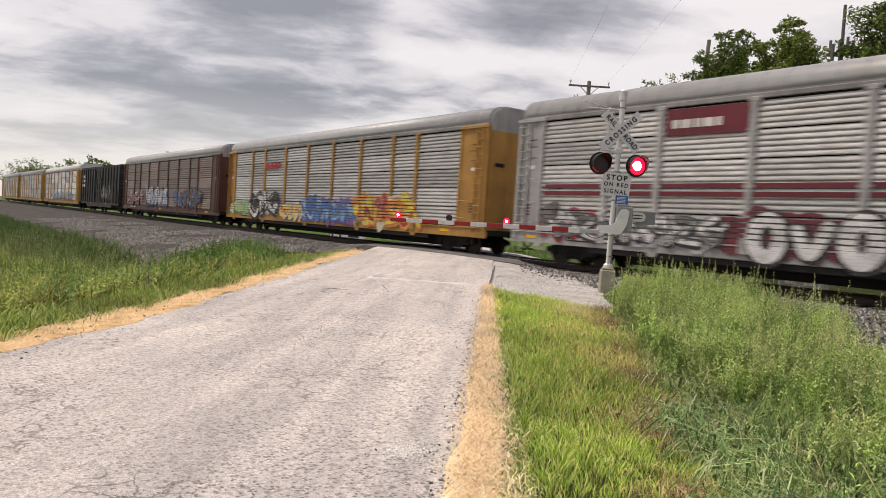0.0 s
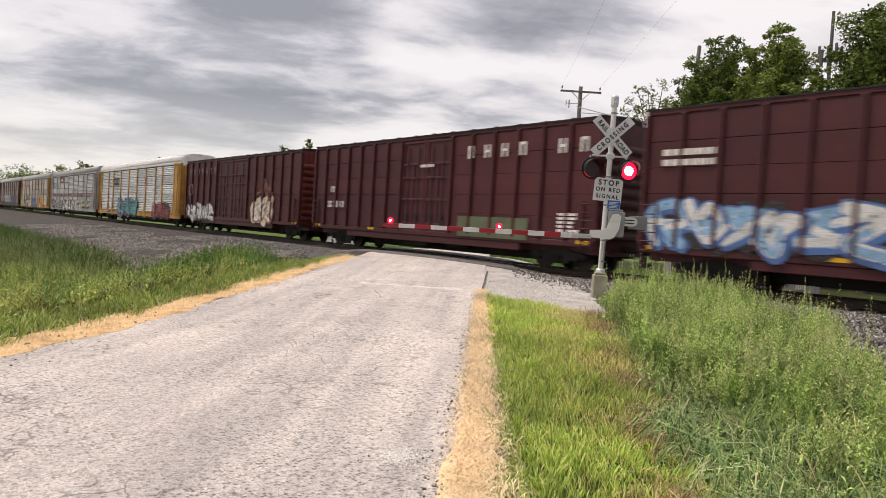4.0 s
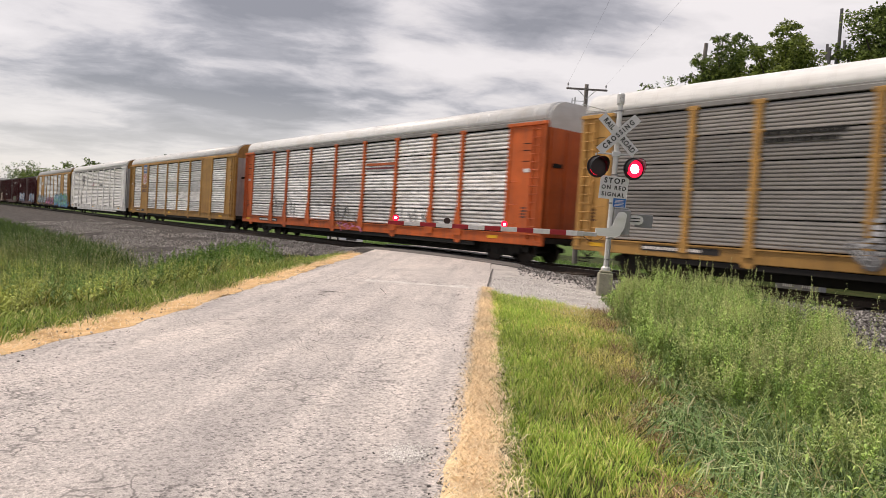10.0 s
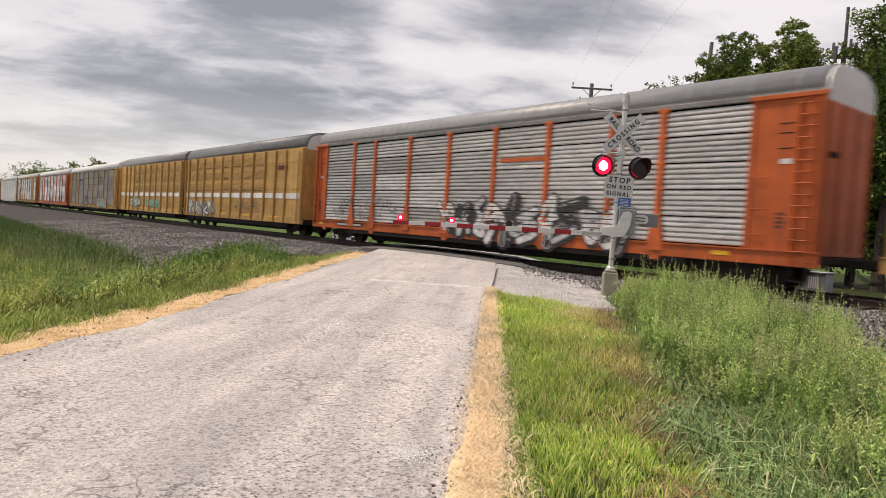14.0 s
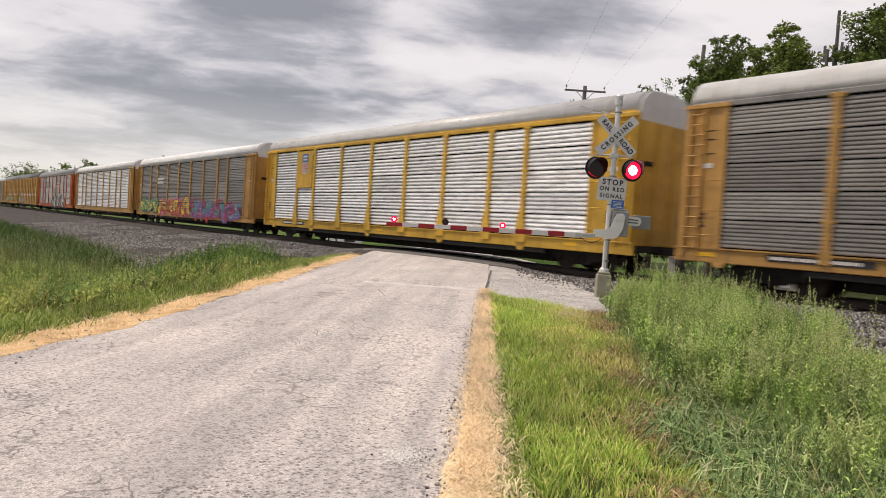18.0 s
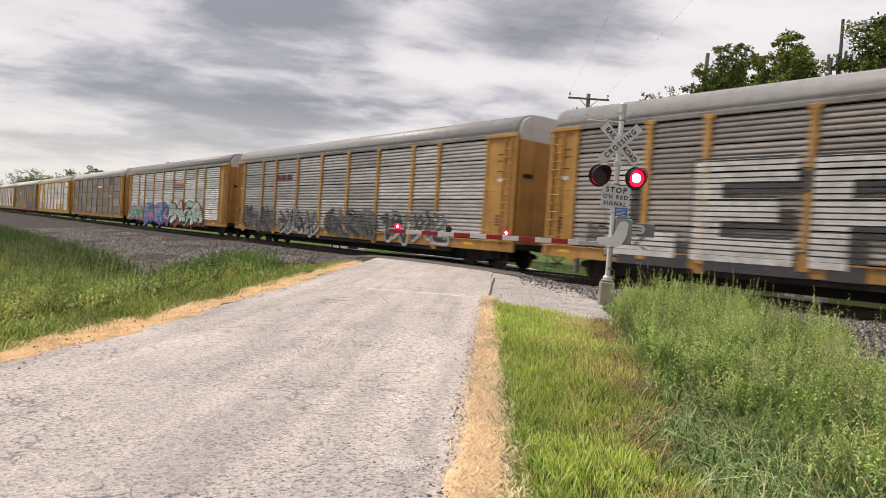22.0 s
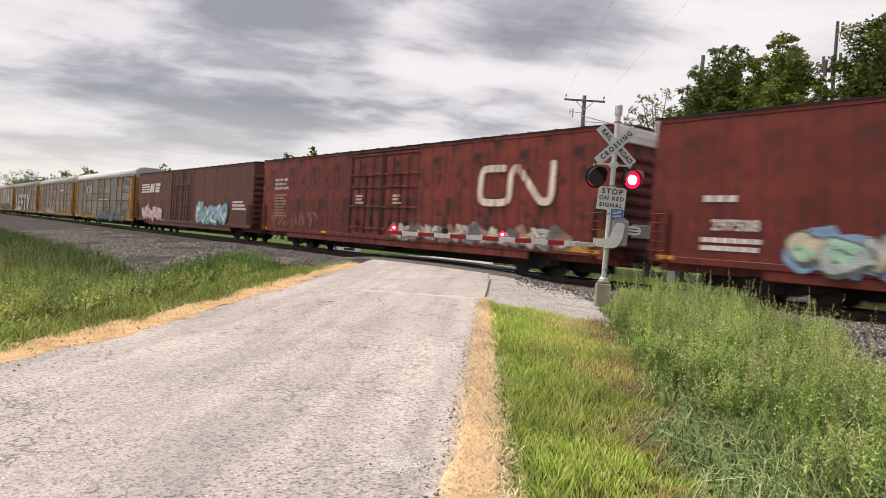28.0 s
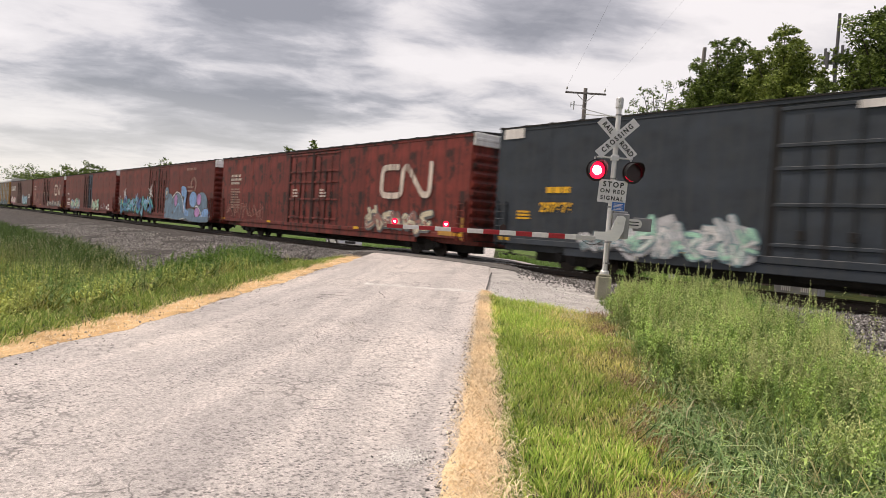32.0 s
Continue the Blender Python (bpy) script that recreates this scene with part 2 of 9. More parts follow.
def make_asphalt():
    m, t, b = shader("chip_seal_asphalt", 0.85, 0.0, 0.3)
    at = coords(t)
    fine = node(t, "ShaderNodeTexNoise", [("Vector", at)], Scale=70.0, Detail=6.0, Roughness=0.8)
    chips = node(t, "ShaderNodeTexVoronoi", [("Vector", at)], Scale=34.0)
    pits = node(t, "ShaderNodeTexNoise", [("Vector", at)], Scale=38.0, Detail=5.0, Roughness=0.85)
    wear = node(t, "ShaderNodeTexNoise", [("Vector", coords(t, (0.35, 0.35, 1)))], Scale=1.0, Detail=6.0, Roughness=0.62)
    # wheel tracks run along the road
    turn = t.nodes.new("ShaderNodeMapping")
    turn.inputs["Rotation"].default_value = (0, 0, radians(43.55))
    t.links.new(at, turn.inputs[0])
    lanes = t.nodes.new("ShaderNodeMapping")
    lanes.inputs["Scale"].default_value = (0.10, 1.3, 1)
    t.links.new(turn.outputs[0], lanes.inputs[0])
    track_noise = node(t, "ShaderNodeTexNoise", [("Vector", lanes.outputs[0])], Scale=1.6, Detail=5.0, Roughness=0.6)
    c = ramp_of(t, fine.outputs["Fac"], [(0.30, (0.22, 0.205, 0.20)), (0.43, (0.50, 0.475, 0.46)), (0.55, (0.625, 0.595, 0.575)), (0.70, (0.86, 0.825, 0.80))])
    dark = node(t, "ShaderNodeMapRange", [("Value", pits.outputs["Fac"])])
    dark.inputs["From Min"].default_value, dark.inputs["From Max"].default_value = 0.40, 0.49
    dark.inputs["To Min"].default_value, dark.inputs["To Max"].default_value = 0.58, 1.0
    c = blend(t, 1.0, c, dark.outputs[0], "MULTIPLY")
    stone = node(t, "ShaderNodeMapRange", [("Value", chips.outputs["Color"])])
    stone.inputs["To Min"].default_value, stone.inputs["To Max"].default_value = 0.72, 1.22
    c = blend(t, 1.0, c, stone.outputs[0], "MULTIPLY")
    tone = ramp_of(t, wear.outputs["Fac"], [(0.32, (0.88, 0.86, 0.86)), (0.5, (0.99, 0.965, 0.955)), (0.68, (1.12, 1.08, 1.05))])
    c = blend(t, 1.0, c, tone, "MULTIPLY")
    tone = ramp_of(t, track_noise.outputs["Fac"], [(0.36, (0.84, 0.83, 0.83)), (0.5, (1.0, 0.985, 0.975)), (0.64, (1.12, 1.09, 1.07))])
    c = blend(t, 1.0, c, tone, "MULTIPLY")
    # dark stones of the old surface, in patches where the chips have worn off
    specks = node(t, "ShaderNodeTexVoronoi", [("Vector", at)], Scale=34.0)
    pick = ramp_of(t, specks.outputs["Color"], [(0.0, (1, 1, 1)), (0.34, (1, 1, 1)), (0.38, (0, 0, 0)), (1.0, (0, 0, 0))])
    size = node(t, "ShaderNodeMapRange", [("Value", specks.outputs["Distance"])])
    size.inputs["From Min"].default_value, size.inputs["From Max"].default_value = 0.38, 0.5
    size.inputs["To Min"].default_value, size.inputs["To Max"].default_value = 0.8, 0.0
    worn_off = node(t, "ShaderNodeTexNoise", [("Vector", at)], Scale=0.8, Detail=6.0, Roughness=0.7)
    bare = node(t, "ShaderNodeMapRange", [("Value", worn_off.outputs["Fac"])])
    bare.inputs["From Min"].default_value, bare.inputs["From Max"].default_value = 0.42, 0.60
    bare.inputs["To Min"].default_value = 0.22
    mask = blend(t, 1.0, blend(t, 1.0, pick, size.outputs[0], "MULTIPLY"), bare.outputs[0], "MULTIPLY")
    c = blend(t, mask, c, (0.115, 0.107, 0.103))
    # hairline cracks
    warp = node(t, "ShaderNodeTexNoise", [("Vector", at)], Scale=2.2, Detail=4.0)
    off = blend(t, 0.5, at, warp.outputs["Color"], "ADD")
    edge = node(t, "ShaderNodeTexVoronoi", [("Vector", off)], Scale=2.7)
    edge.feature = "DISTANCE_TO_EDGE"
    line = node(t, "ShaderNodeMapRange", [("Value", edge.outputs["Distance"])])
    line.inputs["From Min"].default_value, line.inputs["From Max"].default_value = 0.008, 0.03
    gaps = node(t, "ShaderNodeTexNoise", [("Vector", at)], Scale=0.9, Detail=2.0)
    hide = node(t, "ShaderNodeMapRange", [("Value", gaps.outputs["Fac"])])
    hide.inputs["From Min"].default_value, hide.inputs["From Max"].default_value = 0.48, 0.6
    hide.inputs["To Max"].default_value = 0.7
    c2 = blend(t, line.outputs[0], (0.13, 0.12, 0.115), c)
    c = blend(t, hide.outputs[0], c, c2)
    t.links.new(c, b.inputs["Base Color"])
    bump(t, b, pits.outputs["Fac"], 0.7, 0.012)
    return m


def make_soil(name, stops, scale=1.4, fine=30.0, strength=0.5):
    m, t, b = shader(name, 0.95, 0.0, 0.1)
    at = coords(t)
    n = node(t, "ShaderNodeTexNoise", [("Vector", at)], Scale=scale, Detail=8.0, Roughness=0.68)
    f = node(t, "ShaderNodeTexNoise", [("Vector", at)], Scale=fine, Detail=3.0, Roughness=0.7)
    c = ramp_of(t, n.outputs["Fac"], stops)
    v = node(t, "ShaderNodeMapRange", [("Value", f.outputs["Fac"])])
    v.inputs["From Min"].default_value, v.inputs["From Max"].default_value = 0.3, 0.7
    v.inputs["To Min"].default_value, v.inputs["To Max"].default_value = 0.62, 1.35
    c = blend(t, 1.0, c, v.outputs[0], "MULTIPLY")
    t.links.new(c, b.inputs["Base Color"])
    bump(t, b, f.outputs["Fac"], strength, 0.03)
    return m


def make_stone(name, stops):
    m, t, b = shader(name, 0.85, 0.0, 0.25)
    g = t.nodes.new("ShaderNodeNewGeometry")
    c = ramp_of(t, g.outputs["Random Per Island"], stops)
    n = node(t, "ShaderNodeTexNoise", [("Vector", coords(t))], Scale=40.0, Detail=3.0)
    v = node(t, "ShaderNodeMapRange", [("Value", n.outputs["Fac"])])
    v.inputs["To Min"].default_value, v.inputs["To Max"].default_value = 0.7, 1.3
    c = blend(t, 1.0, c, v.outputs[0], "MULTIPLY")
    t.links.new(c, b.inputs["Base Color"])
    return m


ASPHALT = make_asphalt()
APRON = make_soil("old_dark_asphalt", [(0.3, (0.10, 0.095, 0.09)), (0.55, (0.17, 0.16, 0.155)), (0.75, (0.26, 0.245, 0.235))], 1.2, 45.0, 0.3)
# ground colour darkened to paint the shade in gaps between blades
EARTH = make_soil("gap_shade_ground", [(0.3, (0.018, 0.028, 0.008)), (0.5, (0.035, 0.048, 0.014)), (0.7, (0.085, 0.075, 0.03))])
FIELD = make_soil("far_meadow", [(0.3, (0.06, 0.10, 0.025)), (0.55, (0.10, 0.15, 0.04)), (0.75, (0.17, 0.18, 0.06))], 0.25, 6.0)
GRAVEL = make_soil("fine_gravel", [(0.3, (0.32, 0.30, 0.285)), (0.5, (0.47, 0.44, 0.42)), (0.7, (0.58, 0.55, 0.52))], 2.0, 60.0, 0.6)
# bed colour darkened towards the shade under the train
BED = make_soil("ballast_bed", [(0.3, (0.03, 0.027, 0.025)), (0.5, (0.075, 0.068, 0.064)), (0.7, (0.16, 0.148, 0.14))], 3.0, 28.0, 0.9)
STRAW_SOIL = make_soil("straw_litter", [(0.3, (0.60, 0.45, 0.26)), (0.5, (0.86, 0.67, 0.41)), (0.7, (0.97, 0.80, 0.55))], 3.0, 50.0, 0.5)
STONE = make_stone("ballast_stone", [(0.0, (0.045, 0.042, 0.04)), (0.5, (0.15, 0.14, 0.135)), (0.82, (0.28, 0.265, 0.255)), (1.0, (0.48, 0.46, 0.44))])
PALE_STONE = make_stone("pale_stone", [(0.0, (0.08, 0.073, 0.067)), (0.5, (0.22, 0.205, 0.19)), (1.0, (0.44, 0.415, 0.39))])
RUSTY_RAIL = worn("rusty_rail_steel", (0.055, 0.04, 0.032), 0.6, 0.4)
BRIGHT_RAIL = plain("polished_rail_head", (0.55, 0.54, 0.53), 0.25, 0.9, 0.06)
TIE_WOOD = worn("creosoted_timber", (0.07, 0.055, 0.045), 0.9)
GRASS = leafy("mown_grass", (0.15, 0.27, 0.03), (0.62, 0.76, 0.16), (0.88, 0.78, 0.34))
DRYGRASS = leafy("half_dry_grass", (0.46, 0.45, 0.09), (0.90, 0.80, 0.30), (0.95, 0.75, 0.42))
THATCH = leafy("dead_thatch", (0.10, 0.06, 0.03), (0.42, 0.28, 0.15), (0.62, 0.46, 0.27))
TALL = leafy("tall_grass", (0.08, 0.14, 0.03), (0.34, 0.42, 0.14), (0.56, 0.50, 0.26))
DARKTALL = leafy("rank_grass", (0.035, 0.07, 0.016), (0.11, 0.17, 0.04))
STRAW = leafy("dry_straw", (0.64, 0.49, 0.29), (0.98, 0.83, 0.59), (0.86, 0.68, 0.45))
SEED = leafy("seed_heads", (0.34, 0.33, 0.17), (0.62, 0.58, 0.38))
LEAF = leafy("tree_leaf", (0.028, 0.05, 0.010), (0.19, 0.25, 0.055))
LIGHT_LEAF = leafy("light_tree_leaf", (0.05, 0.08, 0.014), (0.28, 0.34, 0.075))
BARK = plain("bark", (0.085, 0.068, 0.055), 0.9, 0.0, 0.4, 8.0)
POLE_WOOD = worn("grey_pole_wood", (0.24, 0.215, 0.20), 0.9, 0.0, 0.4, 0.2)
GALV = sheet_metal("galvanised_steel", (0.50, 0.50, 0.50), 0.14, 0.45, 0.3)
ALUMINIUM = sheet_metal("pale_aluminium", (0.72, 0.71, 0.70), 0.10, 0.38, 0.25, range_of=(0.95, 1.05))
SIGN_WHITE = plain("white_sign_sheet", (0.66, 0.65, 0.66), 0.45, 0.0, 0.06)
SIGN_BLACK = plain("black_sign_ink", (0.014, 0.014, 0.016), 0.5)
SIGN_BLUE = plain("blue_sign_sheet", (0.03, 0.13, 0.42), 0.45, 0.0, 0.08)
SIGNAL_BLACK = plain("matt_black_enamel", (0.012, 0.012, 0.013), 0.55)
RED_TAPE = plain("red_reflective_tape", (0.30, 0.012, 0.02), 0.4)
WHITE_TAPE = plain("white_reflective_tape", (0.62, 0.60, 0.60), 0.4, 0.0, 0.08)
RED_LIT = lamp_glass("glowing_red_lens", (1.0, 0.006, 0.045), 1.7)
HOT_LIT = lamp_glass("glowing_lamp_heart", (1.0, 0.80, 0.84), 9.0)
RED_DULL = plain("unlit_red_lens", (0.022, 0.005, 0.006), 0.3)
SAND = make_soil("bare_sand", [(0.3, (0.34, 0.22, 0.11)), (0.5, (0.64, 0.43, 0.22)), (0.7, (0.80, 0.58, 0.34))], 2.2, 40.0, 0.6)
FINE_STONE = make_stone("fine_pale_stone", [(0.0, (0.24, 0.22, 0.21)), (0.15, (0.55, 0.52, 0.50)), (1.0, (0.82, 0.79, 0.75))])
ROAD_STONE = make_stone("road_stone", [(0.0, (0.05, 0.046, 0.044)), (0.45, (0.16, 0.15, 0.145)), (0.6, (0.45, 0.43, 0.41)), (1.0, (0.72, 0.68, 0.65))])
CONCRETE = make_soil("concrete", [(0.3, (0.26, 0.25, 0.19)), (0.6, (0.38, 0.36, 0.28))], 4.0, 50.0, 0.2)
UNDER = worn("grimy_black_underframe", (0.014, 0.012, 0.011), 0.75, 0.0, 0.4, 0.3, (0.035, 0.027, 0.022))
WHEEL_STEEL = worn("brown_wheel_steel", (0.03, 0.022, 0.018), 0.6, 0.3)
# near black: shade painted into gaps and slots, also one dark block mark
CORE = plain("dark_gap_and_print", (0.012, 0.012, 0.012), 0.9)
SAFETY_YELLOW = plain("yellow_reflector", (0.75, 0.42, 0.02), 0.5)
CHALK = worn("faded_white_lettering", (0.76, 0.72, 0.69), 0.6, 0.0, 0.3, 0.15)


# ---- mesh building ----
class Geo:
    """Collects corners and faces of one mesh."""

    def __init__(self):
        self.v, self.f, self.m = [], [], []

    def add(self, verts, faces, slot=0):
        n = len(self.v)
        self.v.extend(verts)
        for f in faces:
            self.f.append(tuple(i + n for i in f))
            self.m.append(slot)

    def box(self, x0, x1, y0, y1, z0, z1, slot=0, b=0.0):
        if b <= 0:
            self.add([(x, y, z) for x in (x0, x1) for y in (y0, y1) for z in (z0, z1)],
                     [(0, 1, 3, 2), (4, 6, 7, 5), (0, 4, 5, 1), (2, 3, 7, 6), (0, 2, 6, 4), (1, 5, 7, 3)], slot)
            return
        b = min(b, (x1 - x0) * 0.45, (y1 - y0) * 0.45, (z1 - z0) * 0.45)
        ring = lambda x, d: [(x, y0 + d + b, z0 + d), (x, y1 - d - b, z0 + d), (x, y1 - d, z0 + d + b), (x, y1 - d, z1 - d - b),
                             (x, y1 - d - b, z1 - d), (x, y0 + d + b, z1 - d), (x, y0 + d, z1 - d - b), (x, y0 + d, z0 + d + b)]
        v = ring(x0, b * 0.7) + ring(x0 + b, 0) + ring(x1 - b, 0) + ring(x1, b * 0.7)
        f = [tuple(range(7, -1, -1)), tuple(range(24, 32))]
        for r in range(3):
            f += [(r * 8 + i, r * 8 + (i + 1) % 8, r * 8 + 8 + (i + 1) % 8, r * 8 + 8 + i) for i in range(8)]
        self.add(v, f, slot)

    def sweep(self, profile, x0, x1, slot=0, closed=True, caps=True):
        """A profile of (y, z) drawn out along x."""
        n = len(profile)
        v = [(x0, y, z) for y, z in profile] + [(x1, y, z) for y, z in profile]
        f = [(i, n + i, n + (i + 1) % n, (i + 1) % n) for i in range(n if closed else n - 1)]
        if closed and caps:
            f += [tuple(range(n)), tuple(range(2 * n - 1, n - 1, -1))]
        self.add(v, f, slot)

    def rise(self, outline, y0, y1, slot=0):
        """A flat outline of (x, z) with a thickness along y."""
        n = len(outline)
        v = [(x, y0, z) for x, z in outline] + [(x, y1, z) for x, z in outline]
        f = [tuple(range(n)), tuple(range(2 * n - 1, n - 1, -1))]
        f += [(i, n + i, n + (i + 1) % n, (i + 1) % n) for i in range(n)]
        self.add(v, f, slot)

    def tube(self, p, q, r0, r1=None, sides=10, slot=0, caps=True):
        p, q = Vector(p), Vector(q)
        r1 = r0 if r1 is None else r1
        d = (q - p).normalized()
        a = d.orthogonal().normalized()
        c = d.cross(a)
        v = []
        for o, r in ((p, r0), (q, r1)):
            for i in range(sides):
                w = 2 * math.pi * i / sides
                v.append(tuple(o + (a * math.cos(w) + c * math.sin(w)) * r))
        f = [(i, (i + 1) % sides, sides + (i + 1) % sides, sides + i) for i in range(sides)]
        if caps:
            f += [tuple(range(sides - 1, -1, -1)), tuple(range(sides, 2 * sides))]
        self.add(v, f, slot)

    def turned(self, profile, at, axis="y", sides=20, slot=0):
        """A profile of (radius, along) turned round an axis."""
        v = []
        for r, h in profile:
            for i in range(sides):
                w = 2 * math.pi * i / sides
                c, s = r * math.cos(w), r * math.sin(w)
                v.append((at[0] + c, at[1] + h, at[2] + s) if axis == "y" else (at[0] + c, at[1] + s, at[2] + h))
        f = []
        for k in range(len(profile) - 1):
            f += [(k * sides + i, k * sides + (i + 1) % sides, (k + 1) * sides + (i + 1) % sides, (k + 1) * sides + i) for i in range(sides)]
        f += [tuple(range(sides - 1, -1, -1)), tuple(range((len(profile) - 1) * sides, len(profile) * sides))]
        self.add(v, f, slot)

    def mesh(self, name, *mats):
        me = bpy.data.meshes.new(name)
        me.from_pydata(self.v, [], self.f)
        for m in mats:
            me.materials.append(m)
        if any(self.m):
            me.polygons.foreach_set("material_index", self.m)
        b = bmesh.new()
        b.from_mesh(me)
        bmesh.ops.recalc_face_normals(b, faces=b.faces)
        b.to_mesh(me)
        b.free()
        return me


def part(name, data, parent=None, label="", at=None):
    ob = new(name, data)
    ob.parent = parent
    if at is not None:
        ob.location = at
    return tagged(ob, label)


def thing(name, label, category, group="", kind="", m=None, data=None):
    ob = new(name, data)
    if m is not None:
        ob.matrix_world = m
    return tagged(ob, label, category, group, kind)


MESHES = {}


def kept(key, build):
    if key not in MESHES:
        MESHES[key] = build()
    return MESHES[key]


def quick_mesh(name, verts, faces, mat):
    """Many small faces at once; faces all have the same number of corners."""
    me = bpy.data.meshes.new(name)
    verts, faces = np.asarray(verts, np.float32), np.asarray(faces, np.int32)
    n, k = faces.shape
    me.vertices.add(len(verts))
    me.vertices.foreach_set("co", verts.ravel())
    me.loops.add(n * k)
    me.loops.foreach_set("vertex_index", faces.ravel())
    me.polygons.add(n)
    me.polygons.foreach_set("loop_start", np.arange(0, n * k, k, dtype=np.int32))
    me.update(calc_edges=True)
    me.materials.append(mat)
    return me


# ---- the lie of the land ----
# The track runs along x with its rail heads at z = 0; the road crosses it on a skew.
ROAD_U, ROAD_N, ROAD_MID, ROAD_HALF = np.array((-0.725, 0.689)), np.array((0.689, 0.725)), -16.95, 2.6


def across(x, y):
    return x * ROAD_N[0] + y * ROAD_N[1] - ROAD_MID


def road_z(y):
    total = 0.0
    for d in (-1.0, 0.0, 1.0):
        a = np.abs(y + d)
        total = total + -0.54 * np.clip((a - 3.0) / 13.0, 0, 1)
    return total / 3 - 0.02


def smooth(v, lo, hi):
    t = np.clip((v - lo) / (hi - lo), 0, 1)
    return t * t * (3 - 2 * t)


def ground_z(x, y):
    x, y = np.asarray(x, float), np.asarray(y, float)
    b = across(x, y)
    side = np.maximum(np.abs(b) - ROAD_HALF, 0)
    a = np.abs(y)
    road = road_z(y) - 0.03
    # the bank falls from the road to a ditch; to the right of the road it is high and gentle
    right = b > 0
    ditch = np.where(right, road - 0.16 * smooth(side, 1.2, 5.0) * smooth(-y, 6, 10), road - 0.75 * smooth(side, 0.8, 5.5))
    ditch = np.where(y > 0, road - 0.45 * smooth(side, 0.6, 5.0), ditch)
    floor = np.where(a < 2.3, -0.24, -0.24 - 0.55 * smooth(a, 2.2, 9.0))
    floor = np.where(right & (y < 0), np.maximum(floor, -0.42), floor)
    away = smooth(side, 0.3, 2.5)
    near_track = 1 - smooth(a, np.where(right, 4.0, 8.0), np.where(right, 7.5, 12.0))
    low = floor * near_track + ditch * (1 - near_track)
    low = np.minimum(low, np.where(right, 0.1, road))
    z = road * (1 - away) + low * away
    # the plain beyond
    far = smooth(np.hypot(x, y), 60, 160)
    z = z * (1 - far) + np.where(a < 5, z, -0.9) * far
    return z


def lines(spans):
    out = []
    for lo, hi, step in spans:
        out += list(np.arange(lo, hi, step))
    return np.array(sorted(set(np.round(out, 3))))


gx = lines([(-3000, -400, 260), (-400, -120, 20), (-120, -40, 2.5), (-40, 12, 0.5), (12, 60, 4), (60, 400, 40), (400, 3001, 325)])
gy = lines([(-3000, -400, 260), (-400, -60, 20), (-60, -22, 3), (-22, 12, 0.4), (12, 60, 3), (60, 400, 20), (400, 3001, 260)])
GX, GY = np.meshgrid(gx, gy)
GZ = ground_z(GX, GY)
bumps = np.sin(GX * 1.9 + np.sin(GY * 1.3)) * np.cos(GY * 2.3 + GX * 0.7) * 0.025
GZ = GZ + bumps * (np.abs(across(GX, GY)) > 4.4) * (np.abs(GY) > 3)
nx = len(gx)
idx = np.arange(len(gy) * nx).reshape(len(gy), nx)
quads = np.stack([idx[:-1, :-1], idx[:-1, 1:], idx[1:, 1:], idx[1:, :-1]], -1).reshape(-1, 4)
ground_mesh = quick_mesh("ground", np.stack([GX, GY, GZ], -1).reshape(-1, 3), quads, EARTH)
for m in (BED, GRAVEL, STRAW_SOIL, FIELD):
    ground_mesh.materials.append(m)
cx, cy = GX.ravel()[quads].mean(1), GY.ravel()[quads].mean(1)
cb = across(cx, cy)
slot = np.zeros(len(quads), np.int32)
slot[np.hypot(cx, cy) > 60] = 4
slot[(np.abs(cy) < np.where((cb > 0) | (cy > 0), 3.9, 12.9)) & (cx > -400) & (cx < 400)] = 1
slot[(cy > 2.2) & (cy < 7.5) & (np.abs(cx) < 120)] = 2
# dark bed laid beyond the track, colour for the shade seen under the cars
slot[(cy > 3.9) & (cy < 14) & (cx > -14) & (cx < 60)] = 1
slot[(cb < 0) & (cb > -8.7) & (cy < -5.5)] = 0
slot[(cb > 4.6) & (cy < 0) & (cy > np.interp(cx, (-9.8, -8.2, -7.0, -5.6, -4.5, -3.2, -2.6, -1.0), (-4.6, -5.4, -6.3, -7.2, -8.3, -10.3, -11.2, -13.0))) & (cx < 60)] = 1
slot[(cb > 2.0) & (cb < 6.4) & (cy > -9.4) & (cy < -2.6) & (cx < -7.9)] = 2
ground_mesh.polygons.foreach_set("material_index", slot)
ground_mesh.polygons.foreach_set("use_smooth", np.ones(len(quads), bool))
ground = tagged(new("ground", ground_mesh), "rough grassy verge ground with a ballast bed and straw edges", "ground", kind="structure")


